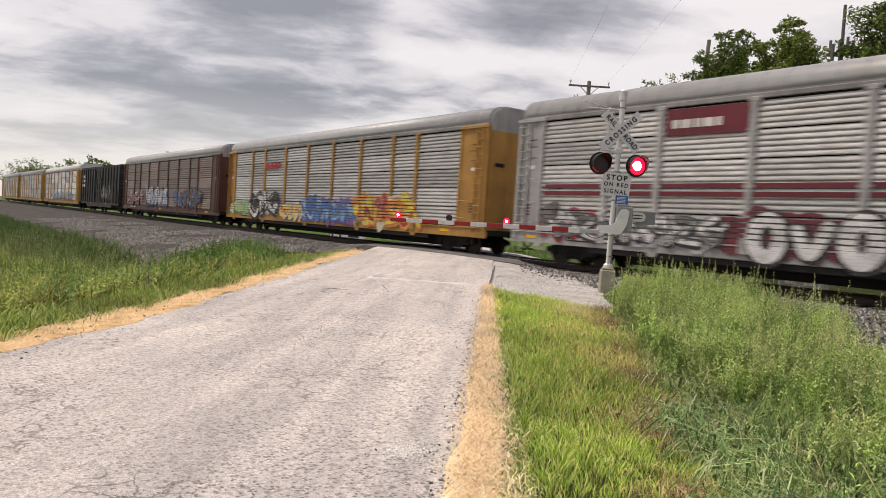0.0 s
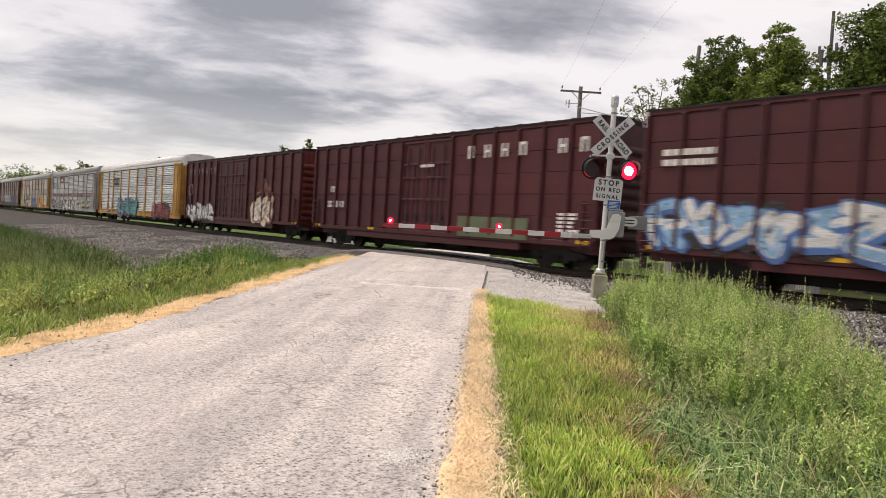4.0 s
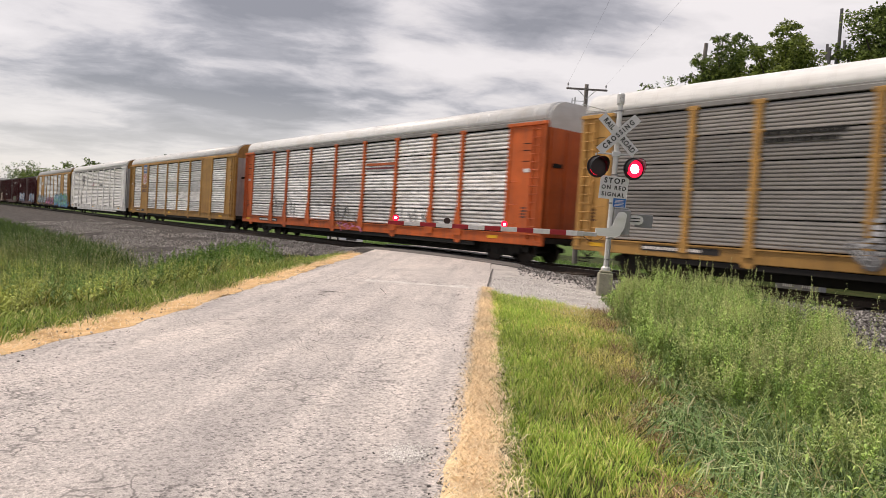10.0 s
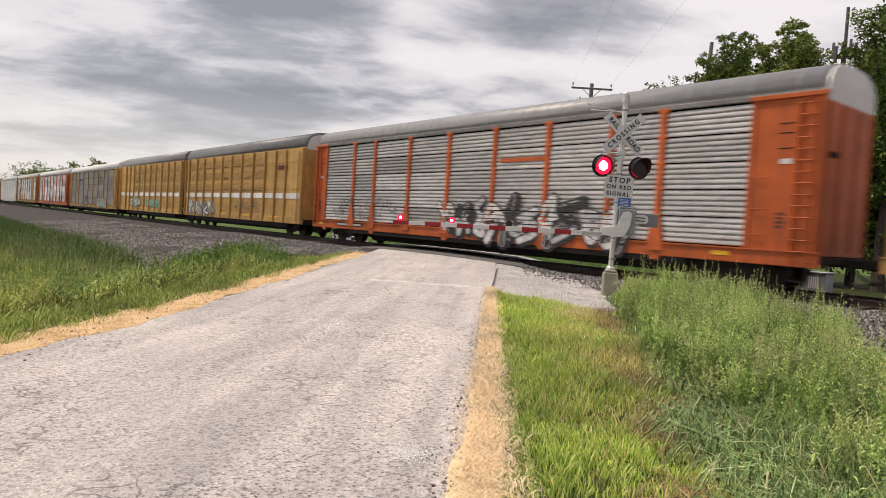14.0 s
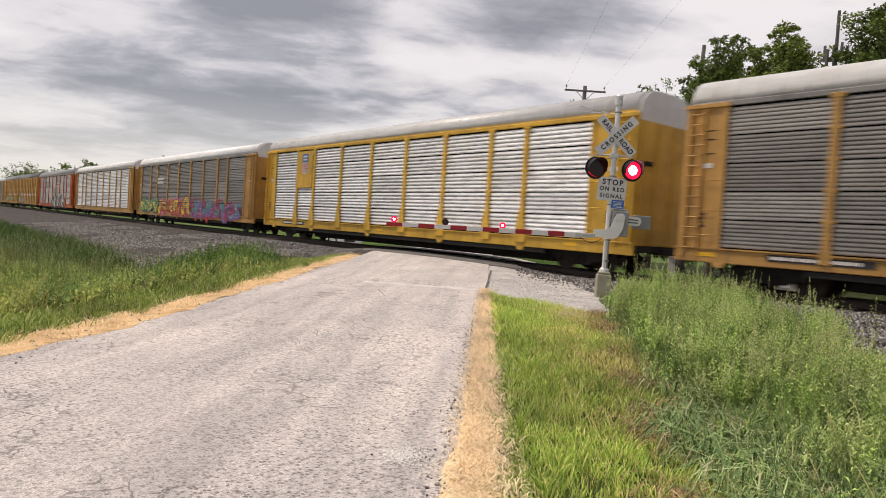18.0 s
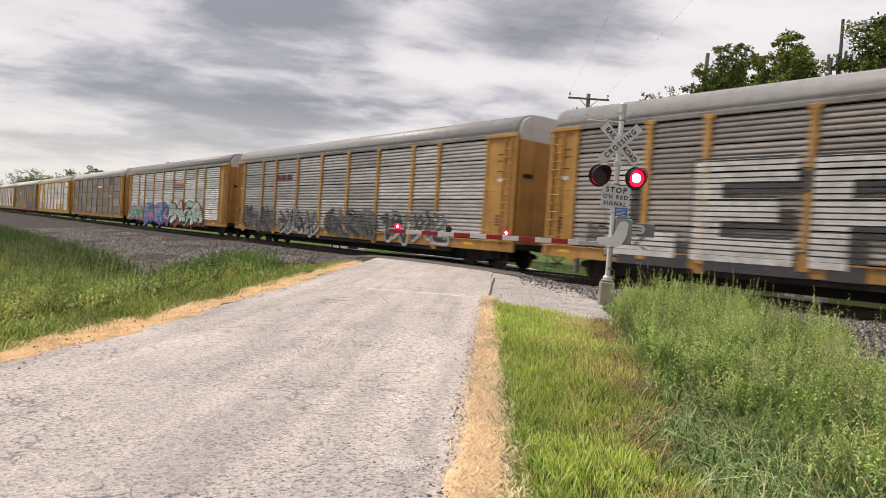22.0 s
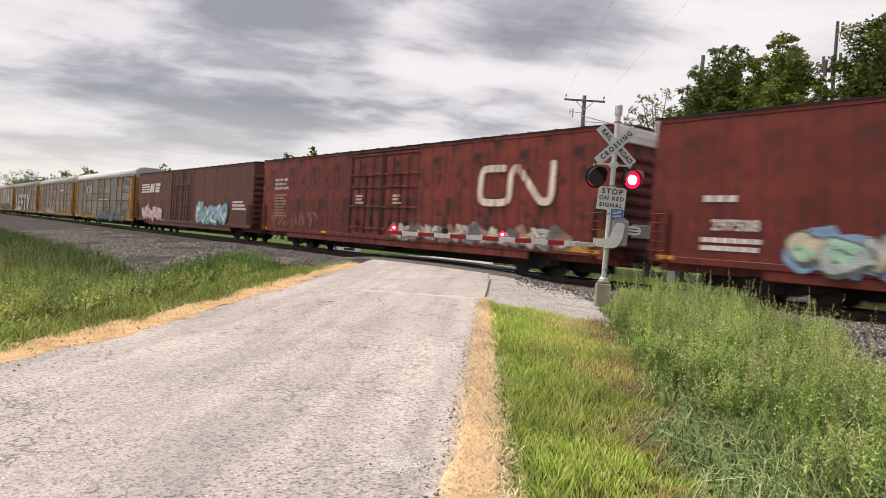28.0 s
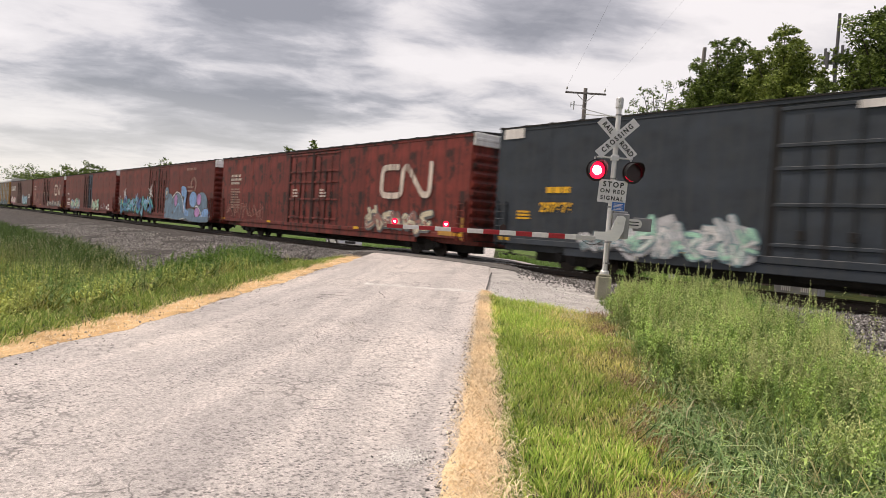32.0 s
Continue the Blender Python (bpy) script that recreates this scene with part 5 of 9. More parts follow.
def autorack(name_label, frame_mat, sheet, roof_mat, length=28.55, rows=5, ribs=5, posts=POSTS, end_top=None, wide_panels=(), sill_mat=None, top=6.02, post_w=0.2, seed=1, end_sheet=None, belly=None, eave=None):
    """A tall enclosed car carrier: flat car with deep sills, posts, stacked corrugated sheets, plain end bays and a rounded roof."""
    car = thing("autorack_car", name_label, "freight car", "freight train cars")
    rng = random.Random(seed)
    sill_mat = sill_mat or frame_mat
    x0, x1 = 0.78, length - 0.88
    dx = (length - 28.55) / 2
    posts = [p + dx for p in posts]
    fk, sk = frame_mat.name, sheet.name
    foot = 1.35 if frame_mat in (ORANGE, YELLOW, WARM_YELLOW, WHITE) else 0.72   # posts flare at the foot on some cars
    # added near-black block, stands in for the shade behind the sheets
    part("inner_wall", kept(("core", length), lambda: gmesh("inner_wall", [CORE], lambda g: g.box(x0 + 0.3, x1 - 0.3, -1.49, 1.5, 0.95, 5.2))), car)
    # the far sill hangs extra deep, an added black screen for the dark underside
    for name, mat, box, label in (("side_sill", sill_mat, (x0 - 0.1, x1 + 0.1, NEAR, NEAR + 0.12, 0.68, 1.1, 0, 0.02), "deep side sill of the flat car"), ("belly_sill", belly or UNDER, (x0 + 3.6, x1 - 3.6, NEAR + 0.05, NEAR + 0.1, 0.5, 0.68, 0, 0.02), "lower sill"),
                                  ("sill_lip", sill_mat, (x0 - 0.1, x1 + 0.1, NEAR - 0.05, NEAR, 1.06, 1.1), ""), ("far_sill", UNDER, (x0 + 4.4, x1 - 4.4, 1.5, 1.62, 0.12, 1.1), ""), ("floor_frame", UNDER, (x0 - 0.1, x1 + 0.1, -1.5, 1.5, 0.8, 0.98), ""), ("centre_sill", UNDER, (x0 + 4.2, x1 - 4.2, -0.35, 0.35, 0.2, 0.8), "black centre sill")):
        part(name, kept((name, mat.name, length), lambda: gmesh(name, [mat], lambda g: g.box(*box))), car, label)
    part("roof", kept(("roof", roof_mat.name, length, top), lambda: roof_mesh(roof_mat, x0 + 0.12, x1 - 0.12, top, 5.24)), car, "rounded ribbed metal roof")
    part("eave_rail", kept(("eave", length, (eave or EAVE).name), lambda: gmesh("eave_rail", [eave or EAVE], lambda g: (g.box(x0 + 0.1, x1 - 0.1, NEAR, NEAR + 0.1, 5.075, 5.22, 0, 0.015), g.box(x0 + 0.1, x1 - 0.1, NEAR + 0.04, NEAR + 0.1, 5.22, 5.27)))), car)
    for p in posts[1:-1]:
        part("post", kept(("post", fk, post_w), lambda: gmesh("post", [frame_mat], lambda g: (g.box(-post_w / 2, post_w / 2, NEAR - 0.03, NEAR + 0.1, 1.1, 5.12, 0, 0.012), g.box(-post_w * 0.85, post_w * 0.85, NEAR - 0.035, NEAR + 0.05, 5.0, 5.13, 0, 0.01), [g.box(-post_w * 0.78, post_w * 0.78, NEAR - 0.02, NEAR + 0.05, 1.09 + r * 0.784, 1.17 + r * 0.784, 0, 0.015) for r in range(1, 5)], g.rise([(-post_w * foot, 0.85), (post_w * foot, 0.85), (post_w * foot, 1.15), (post_w * 0.5, 2.0 if foot > 1 else 1.3), (-post_w * 0.5, 2.0 if foot > 1 else 1.3), (-post_w * foot, 1.15)], NEAR - 0.052, NEAR - 0.028)))), car, at=(p, 0, 0))
    # the plain end bays with their corner posts and ladders
    for lo, hi, flip in ((x0, posts[0], 1), (posts[-1], x1, -1)):
        w = hi - lo
        bay = part("end_bay", kept(("bay", fk, round(w, 2), flip), lambda: gmesh("end_bay", [frame_mat], lambda g: (
            g.box(0, w, NEAR + 0.02, NEAR + 0.1, 1.1, 5.1), g.box(0 if flip > 0 else w - 0.16, 0.16 if flip > 0 else w, NEAR - 0.03, NEAR + 0.14, 0.8, 5.16, 0, 0.02),
            g.box(w - 0.14 if flip > 0 else 0, w if flip > 0 else 0.14, NEAR - 0.02, NEAR + 0.1, 1.1, 5.12, 0, 0.015), g.box(-0.05, w + 0.05, NEAR - 0.06, NEAR + 0.05, 5.06, 5.18, 0, 0.01)))), car, "plain painted end bay", (lo, 0, 0))
        part("ladder", kept(("ladder", fk), lambda: ladder_mesh(frame_mat, 0.42, 0.9, 5.0, 14)), bay, at=(0.18 if flip > 0 else w - 0.6, NEAR - 0.06, 0))
        bars(bay, w * 0.5 - 0.12, w * 0.5 + 0.2, 1.65, 2.1, BROWN, 4, seed + int(lo), "small dark stencilled data", NEAR + 0.017)
        for z in (1.45, 2.15, 3.0):
            part("grab_iron", kept(("grab", fk), lambda: gmesh("grab_iron", [frame_mat], lambda g: (g.tube((0, NEAR - 0.06, 0), (0.36, NEAR - 0.06, 0), 0.014, 0.014, 6), g.tube((0, NEAR - 0.06, 0), (0, NEAR + 0.03, 0), 0.014, 0.014, 6), g.tube((0.36, NEAR - 0.06, 0), (0.36, NEAR + 0.03, 0), 0.014, 0.014, 6)))), bay, at=(w - 0.58 if flip > 0 else 0.2, 0, z))
        part("placard", kept("placard", lambda: gmesh("placard", [SIGN_WHITE], lambda g: g.box(0, 0.3, NEAR + 0.006, NEAR + 0.018, 0, 0.14))), bay, "small white placard", (w * 0.45, 0, 3.35))
        for z in (3.75, 4.15, 4.4):
            # near-black strip, the slot's shade put into colour
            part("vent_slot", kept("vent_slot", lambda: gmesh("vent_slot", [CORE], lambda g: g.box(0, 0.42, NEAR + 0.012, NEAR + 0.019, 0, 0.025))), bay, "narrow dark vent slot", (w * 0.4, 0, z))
        part("sill_step", kept(("step", "dark"), lambda: gmesh("sill_step", [UNDER], lambda g: (g.box(0, 0.03, NEAR, NEAR + 0.03, 0.32, 0.7), g.box(0.42, 0.45, NEAR, NEAR + 0.03, 0.32, 0.7), g.box(0, 0.45, NEAR - 0.01, NEAR + 0.04, 0.3, 0.33)))), car, "hanging sill step", (lo + 0.15 if flip > 0 else hi - 0.6, 0, 0))
    # gusset brackets under the posts
    for p in posts[::2]:
        part("jacking_pad", kept(("pad", sill_mat.name), lambda: gmesh("jacking_pad", [sill_mat], lambda g: g.rise([(-0.2, 0.7), (0.2, 0.7), (0.12, 0.56), (-0.12, 0.56)], NEAR + 0.0, NEAR + 0.1))), car, at=(p, 0, 0))
    # end doors
    for x, s in ((x0 + 0.02, -1), (x1 - 0.02, 1)):
        em = end_sheet or frame_mat
        door = part("end_door", kept(("enddoor", em.name), lambda: gmesh("end_door", [em], lambda g: g.box(0.0, 0.1, -1.5, 1.5, 1.0, 5.0, 0, 0.02))), car, "tall end doors", (x - (0.1 if s > 0 else 0.0), 0, 0))
        gm = end_top or roof_mat
        part("gable", kept(("gable", gm.name, top), lambda: gmesh("gable", [gm], lambda g: g.sweep([(y * 0.985, z - 0.02) for y, z in roof_profile(top, 5.0, 1.52)], 0.0, 0.1))), door, "rounded gable over the end doors")
        for y in (-1.35, -0.5, 0.5, 1.35):
            part("door_stile", kept(("stile", em.name), lambda: gmesh("door_stile", [em], lambda g: g.box(0.0, 0.03, -0.03, 0.03, 1.1, 4.9, 0, 0.01))), door, at=(-0.03 if s < 0 else 0.1, y, 0))
        # near-black strip, colour in place of the slot's shade
        part("slot", kept("endslot", lambda: gmesh("slot", [CORE], lambda g: g.box(0.0, 0.035, -1.2, -0.7, 3.55, 3.7))), door, at=(-0.035 if s < 0 else 0.1, 0, 0))
    bay_edges = list(zip(posts[:-1], posts[1:]))
    height = (5.06 - 1.14) / rows
    for k, (a, b) in enumerate(bay_edges):
        lo = a + (0.02 if k == 0 else post_w / 2 + 0.01)
        hi = b - (0.02 if k == len(bay_edges) - 1 else post_w / 2 + 0.01)
        if k in wide_panels:
            part("plain_panel", kept(("plain", fk, round(hi - lo, 2)), lambda: gmesh("plain_panel", [frame_mat], lambda g: g.box(0, hi - lo, NEAR + 0.0, NEAR + 0.06, 1.1, 5.08, 0, 0.01))), car, "plain painted panel", (lo, 0, 0))
            continue
        for r in range(rows):
            data = kept(("panel", sk, round(hi - lo, 2), rows, ribs), lambda: panel_mesh(sheet, hi - lo, height - 0.022, ribs, *((0.08, 1.0) if sheet in (SHINY, SILVER, MOTTLED, WHITE_SHEET) else (0.045, 0.6) if ribs == 5 else (0.028, 0.35))))
            part("panel", data, car, at=(lo, NEAR + 0.04, 1.13 + r * height))
    add_running_gear(car, length, 3.3)
    for x in (1.4, length / 2 - 1.0, length - 3.6):
        plate(car, "reflector", x + dx, x + 0.55 + dx, 0.85, 0.97, SAFETY_YELLOW, "yellow reflective strip", NEAR - 0.004)
    plate(car, "number_plate", 3.4, 6.0, 0.84, 1.02, BLACK, "black plate under the car's marks", NEAR - 0.004)
    bars(car, 3.5, 5.9, 0.86, 1.0, CHALK, 1, seed, "white marks on a black plate", NEAR - 0.014)
    return car


def stepped(z0, z1, n):
    """The section of a sheet side: lapped strips, each a little proud of the next, with a dark seam between."""
    h = (z1 - z0) / n
    line = [(NEAR + 0.06, z0)]
    for j in range(n):
        y = NEAR + 0.015 + 0.006 * (j % 2)
        line += [(NEAR + 0.04, z0 + j * h), (y, z0 + j * h + 0.012), (y, z0 + (j + 1) * h - 0.012), (NEAR + 0.04, z0 + (j + 1) * h)]
    return line + [(NEAR + 0.06, z1)]


DOOR_DARK = paint("grimy_dark_red_paint", (0.042, 0.013, 0.011), streak=0.4, stain=(0.02, 0.012, 0.01))


def boxcar(name_label, side, roof_mat, length, style, seed=1, end_mat=None, end_cap=None, top=5.28, bottom=0.95, doors=(0.40, 0.60), rib_gap=1.2, door_mat=None, door_mats=None):
    """A closed boxcar. style: ribbed sides with outside posts, or smooth sides with sheet seams."""
    car = thing("boxcar", name_label, "freight car", "freight train cars")
    rng = random.Random(seed)
    x0, x1 = 0.75, length - 0.9
    end_mat = end_mat or side
    d0, d1 = x0 + (x1 - x0) * doors[0], x0 + (x1 - x0) * doors[1]
    sn = side.name
    part("body", gmesh("body", [side], lambda g: (g.box(x0, d0, NEAR + 0.04, 1.58, bottom, top - 0.12), g.box(d1, x1, NEAR + 0.04, 1.58, bottom, top - 0.12), g.box(d0, d1, NEAR + 0.12, 1.58, bottom, top - 0.12))), car)
    part("side_sill", gmesh("side_sill", [side], lambda g: (g.box(x0, x1, NEAR - 0.01, NEAR + 0.1, bottom - 0.1, bottom + 0.1, 0, 0.015), g.box(x0 + 3.5, x1 - 3.5, NEAR + 0.02, NEAR + 0.1, bottom - 0.38, bottom - 0.1, 0, 0.02), g.box(x0, x1, -1.0, 1.0, 0.6, bottom, 0))), car)
    part("top_chord", gmesh("top_chord", [side], lambda g: g.box(x0, x1, NEAR - 0.015, NEAR + 0.08, top - 0.26, top - 0.1, 0, 0.015)), car)
    def roofing(g):
        g.sweep([(-1.66, top - 0.14), (-1.66, top - 0.09), (0, top + 0.03), (1.66, top - 0.09), (1.66, top - 0.14)], x0 - 0.05, x1 + 0.05)
        k = int((x1 - x0) / 1.25)
        for i in range(k + 1):
            x = x0 + (x1 - x0 - 0.06) * i / k
            g.sweep([(-1.68, top - 0.14), (-1.68, top - 0.06), (0, top + 0.07), (1.68, top - 0.06), (1.68, top - 0.14)], x, x + 0.06)
    part("roof", gmesh("roof", [roof_mat], roofing), car, "low ridged sheet roof")
    part("far_sill", gmesh("far_sill", [UNDER], lambda g: g.box(x0 + 0.6, x1 - 0.6, 1.3, 1.5, 0.5, 0.8)), car)
    part("underframe", gmesh("underframe", [UNDER], lambda g: (g.box(x0 + 1, x1 - 1, -0.3, 0.3, 0.25, 0.8), g.box(length * 0.42, length * 0.5, -1.3, -0.5, 0.4, 0.75, 0, 0.05), g.tube((length * 0.55, -0.9, 0.6), (length * 0.62, -0.9, 0.6), 0.17, 0.17, 12))), car, "black underframe with brake gear")
    if style == "ribbed":
        for lo, hi in ((x0, d0), (d1, x1)):
            k = max(2, round((hi - lo) / rib_gap))
            for i in range(k + 1):
                x = lo + (hi - lo - 0.1) * i / k
                part("side_post", kept(("sidepost", sn, top, bottom), lambda: gmesh("side_post", [side], lambda g: g.sweep([(NEAR - 0.09, bottom + 0.14), (NEAR + 0.05, bottom + 0.02), (NEAR + 0.05, top - 0.2), (NEAR - 0.09, top - 0.3)], 0.0, 0.11))), car, at=(x, 0, 0))
                if i < k:
                    w = (hi - lo - 0.1) / k - 0.11
                    part("side_sheet", kept(("sidesheet", sn, round(w, 2), top), lambda: gmesh("side_sheet", [side], lambda g: g.sweep(stepped(bottom + 0.12, top - 0.3, 5), 0.0, w))), car, at=(x + 0.11, 0, 0))
    else:
        for lo, hi in ((x0, d0), (d1, x1)):
            k = max(2, round((hi - lo) / 2.4))
            for i in range(k):
                w = (hi - lo) / k
                part("side_sheet", kept(("flat", sn, round(w, 2), top), lambda: gmesh("side_sheet", [side], lambda g: (g.box(0.008, w - 0.008, NEAR + 0.005, NEAR + 0.05, bottom + 0.1, top - 0.26, 0, 0.006), g.box(-0.03, 0.03, NEAR - 0.004, NEAR + 0.04, bottom + 0.1, top - 0.27, 0, 0.004)))), car, at=(lo + i * w, 0, 0))
    # doors: framed panels with bars
    n_door = 2
    for i in range(n_door):
        a = d0 + (d1 - d0) * i / n_door
        w = (d1 - d0) / n_door
        dm = (door_mats or {}).get(i) or door_mat or side
        door = part("door", kept(("door", dm.name, round(w, 2), top), lambda: gmesh("door", [dm], lambda g: (
            g.box(0.02, w - 0.02, NEAR + 0.05, NEAR + 0.12, bottom + 0.05, top - 0.26)))), car, "framed sliding door", (a, 0, 0))
        um = dm if style == "ribbed" else (UNDER if side is NAVY else DOOR_DARK)
        for ux, hz, uw in ((0.02, top - 0.24, 0.14), (w - 0.16, top - 0.24, 0.14), (w / 2 - 0.05, 3.9, 0.1)):
            part("door_upright", kept(("upright", um.name, uw, hz, bottom), lambda: gmesh("door_upright", [um], lambda g: g.box(0, uw, NEAR, NEAR + 0.06, bottom, hz, 0, 0.012))), door, at=(ux, 0, 0))
        for z in (1.3, 2.35, 3.3, 3.9, top - 0.42):
            part("door_bar", kept(("doorbar", dm.name, round(w, 2)), lambda: gmesh("door_bar", [dm], lambda g: g.box(0.1, w - 0.1, NEAR + 0.005, NEAR + 0.06, 0, 0.1, 0, 0.012))), door, at=(0, 0, z))
        for hx in (w * 0.3, w * 0.72):
            part("lock_rod", kept(("rod", dm.name), lambda: gmesh("lock_rod", [UNDER], lambda g: (g.tube((0, NEAR - 0.01, 1.1), (0, NEAR - 0.01, 4.7), 0.022, 0.022, 8), g.box(-0.09, 0.09, NEAR - 0.04, NEAR, 1.5, 1.75, 0, 0.01)))), door, at=(hx, 0, 0))
    # corrugated ends
    for x, s in ((x0, -1), (x1, 1)):
        def end(g):
            prof = [(0.0, bottom)]
            for i in range(9):
                z = bottom + 0.15 + (top - bottom - 1.0) * i / 9
                prof += [(0.03, z), (0.12, z + 0.1), (0.12, z + 0.2), (0.03, z + 0.32)]
            prof += [(0.03, top - 0.16), (0.0, top - 0.14)]
            n = len(prof)
            v = [(s * d, y, z) for y in (-1.56, 1.56) for d, z in prof]
            g.add(v, [(i, i + 1, n + i + 1, n + i) for i in range(n - 1)] + [tuple(range(n)), tuple(range(2 * n - 1, n - 1, -1))])
        part("end_wall", gmesh("end_wall", [end_mat], end), car, "corrugated steel end", (x, 0, 0))
        if end_cap:
            part("end_cap", gmesh("end_cap", [end_cap], lambda g: (g.box(min(0, s * 0.13), max(0, s * 0.13), -1.6, 1.6, top - 0.62, top - 0.1, 0, 0.03), g.box(min(0, s * 0.15), max(0, s * 0.15), -1.5, 1.5, top - 0.42, top - 0.3, 0, 0.02))), car, "white painted upper end", (x, 0, 0))
        part("ladder", kept(("boxladder", sn), lambda: ladder_mesh(side, 0.45, 0.75, 2.4, 6)), car, at=(x + (0.12 if s < 0 else -0.6), NEAR - 0.06, 0))
    add_running_gear(car, length, 3.0 if length < 24 else 4.6)
    for x in (x0 + 0.3, length * 0.3, length * 0.66, x1 - 0.8):
        plate(car, "reflector", x, x + 0.5, bottom + 0.0, bottom + 0.12, SAFETY_YELLOW, "yellow reflective strip", NEAR - 0.016)
    return car


def graffiti(car, seed, x0, x1, z0, z1, fills, outline, glow=None, n=None, label="colourful sprayed graffiti lettering", y=NEAR - 0.005):
    return sprayed(car, random.Random(seed), x0, x1, z0, z1, fills, outline, glow, n, label, y - 0.03)


def tags(car, seed, x0, x1, z0, z1, color, label="loose sprayed tags"):
    return tagged(part("graffiti", tag_piece(random.Random(seed), x0, x1, z0, z1, color, car.name.startswith("autorack")), car, label, (0, NEAR - 0.04, 0)), label, kind="stuff")


TRAIN = []   # (car, where its leading end is along the train)


def coupled(car, at):
    TRAIN.append((car, at))
    return car


def band(car, x0, x1, z0, z1, mat, label, y=NEAR - 0.035):
    return plate(car, "painted_band", x0, x1, z0, z1, mat, label, y)


# the cars in order from the head of the visible train
for u, seed in ((-185.1, 1), (-156.5, 2)):
    c = coupled(autorack("tall grey and yellow car carrier, weathered", AMBER, DULL, ROOF_GREY, seed=seed), u)
    tags(c, seed, 8, 20, 1.3, 2.3, "white")
c = coupled(autorack("tall pale car carrier with a yellow frame", AMBER, SILVER, ROOF_PALE, seed=3), -127.9)
graffiti(c, 31, 7.5, 24, 1.2, 2.3, ["sky", "silver"], "grey")
c = coupled(boxcar("black ribbed boxcar with white marks", BLACK, UNDER, 20.9, "ribbed", 4), -99.2)
bars(c, 1.6, 3.6, 2.8, 4.4, CHALK, 3, 4, "white block marks", NEAR - 0.05)
tags(c, 4, 12, 17, 1.5, 3.0, "silver")
c = coupled(autorack("tall rusty brown car carrier with graffiti", BROWN, BROWN_SHEET, ROOF_GREY, seed=5, end_top=GREY), -78.29)
graffiti(c, 51, 3.0, 8.0, 1.3, 2.6, ["red", "silver"], "black")
graffiti(c, 52, 9.5, 15.5, 1.2, 2.9, ["white", "silver"], "blue", "black")
graffiti(c, 53, 17.5, 24, 1.2, 2.7, ["blue", "grey"], "black", "orange")
c = coupled(autorack("tall grey-sheeted car carrier with gold frame and bright graffiti", GOLD, DULL, ROOF_GREY, seed=6, end_top=GREY), -49.69)
bars(c, 6.9, 9.4, 3.75, 4.35, SPRAY["red"], 1, 6, "faded red block mark", NEAR - 0.03)
graffiti(c, 61, 1.5, 4.6, 1.0, 1.9, ["mint", "yellow"], "green")
graffiti(c, 62, 5.0, 8.8, 0.9, 2.6, ["black", "white"], "black", "silver")
graffiti(c, 63, 9.3, 12.0, 0.9, 1.9, ["orange", "yellow"], "white")
graffiti(c, 64, 12.0, 18.0, 0.9, 2.2, ["sky", "blue"], "blue", "purple")
graffiti(c, 65, 17.8, 23.0, 0.9, 2.5, ["orange", "yellow", "red"], "orange", "cream")
c = coupled(autorack("tall grey car carrier with maroon bands and big white graffiti letters", GREY, DULL, ROOF_GREY, seed=7, end_top=GREY), -21.11)
for a, b in zip(POSTS[:-1], POSTS[1:]):
    for z in (2.42, 2.66):
        band(c, a + 0.12, b - 0.12, z, z + 0.14, MAROON, "maroon stripe", NEAR + 0.02)
band(c, 7.0, 9.55, 4.2, 5.0, MAROON, "maroon herald panel", NEAR + 0.015)
bars(c, 7.2, 9.2, 4.35, 4.75, CHALK, 1, 7, "white block lettering on a maroon panel", NEAR + 0.004)
graffiti(c, 71, 2.2, 4.6, 0.9, 2.1, ["grey", "silver"], "black", "red", 3)
graffiti(c, 72, 4.8, 9.0, 0.9, 1.9, ["grey", "white"], "black", "silver")


def oval(cx, cz, rx, rz, n=16):
    return [(cx + rx * math.cos(6.2832 * k / n), cz + rz * math.sin(6.2832 * k / n)) for k in range(n)]


def sprayed_shape(car, name, ring, mat, label, deep, edge=None, width=0.05, ribbed=True):
    """One filled sprayed shape, with an outline where it has one."""
    g = Geo()
    if edge:
        ribbon(g, ring + ring[:2], width, 0.0, 1, ribbed)
    daub(g, ring, -0.002, 0, ribbed)
    return part(name, g.mesh(name, mat, edge or mat), car, label, (0, NEAR - 0.036 - deep, 0))


def fat_stroke(car, pts, half, fill, shadow, label):
    g = Geo()
    ribbon(g, [(x + 0.05, z - 0.02) for x, z in pts], half * 1.45, 0.0, 1, True)
    ribbon(g, pts, half, -0.006, 0, True)
    return part("graffiti_letter", g.mesh("graffiti_letter", fill, shadow), car, label, (0, NEAR - 0.052, 0))


for x0, x1, z0, z1, seed in ((9.0, 15.2, 0.55, 2.25, 3), (14.8, 20.6, 0.6, 2.1, 4)):
    g, rng = Geo(), random.Random(seed)
    for k in range(9):
        daub(g, blob(rng, x0 + (x1 - x0) * (k + 0.5) / 9, (z0 + z1) / 2, 0.55, (z1 - z0) / 2 * rng.uniform(0.6, 1.05)), -0.0004 * (k % 4), 0, True)
    part("graffiti_ground", g.mesh("graffiti_ground", SPRAY["maroon"] if seed == 3 else SPRAY["cream"]), c, "dark red sprayed ground" if seed == 3 else "pale sprayed ground", (0, NEAR - 0.034, 0))
BUBBLE = "fat white bubble letter with a black shadow"
fat_stroke(c, flowing(oval(10.32, 1.33, 0.36, 0.5) + oval(10.32, 1.33, 0.36, 0.5)[:1], 2), 0.19, SPRAY["white"], SPRAY["black"], BUBBLE)
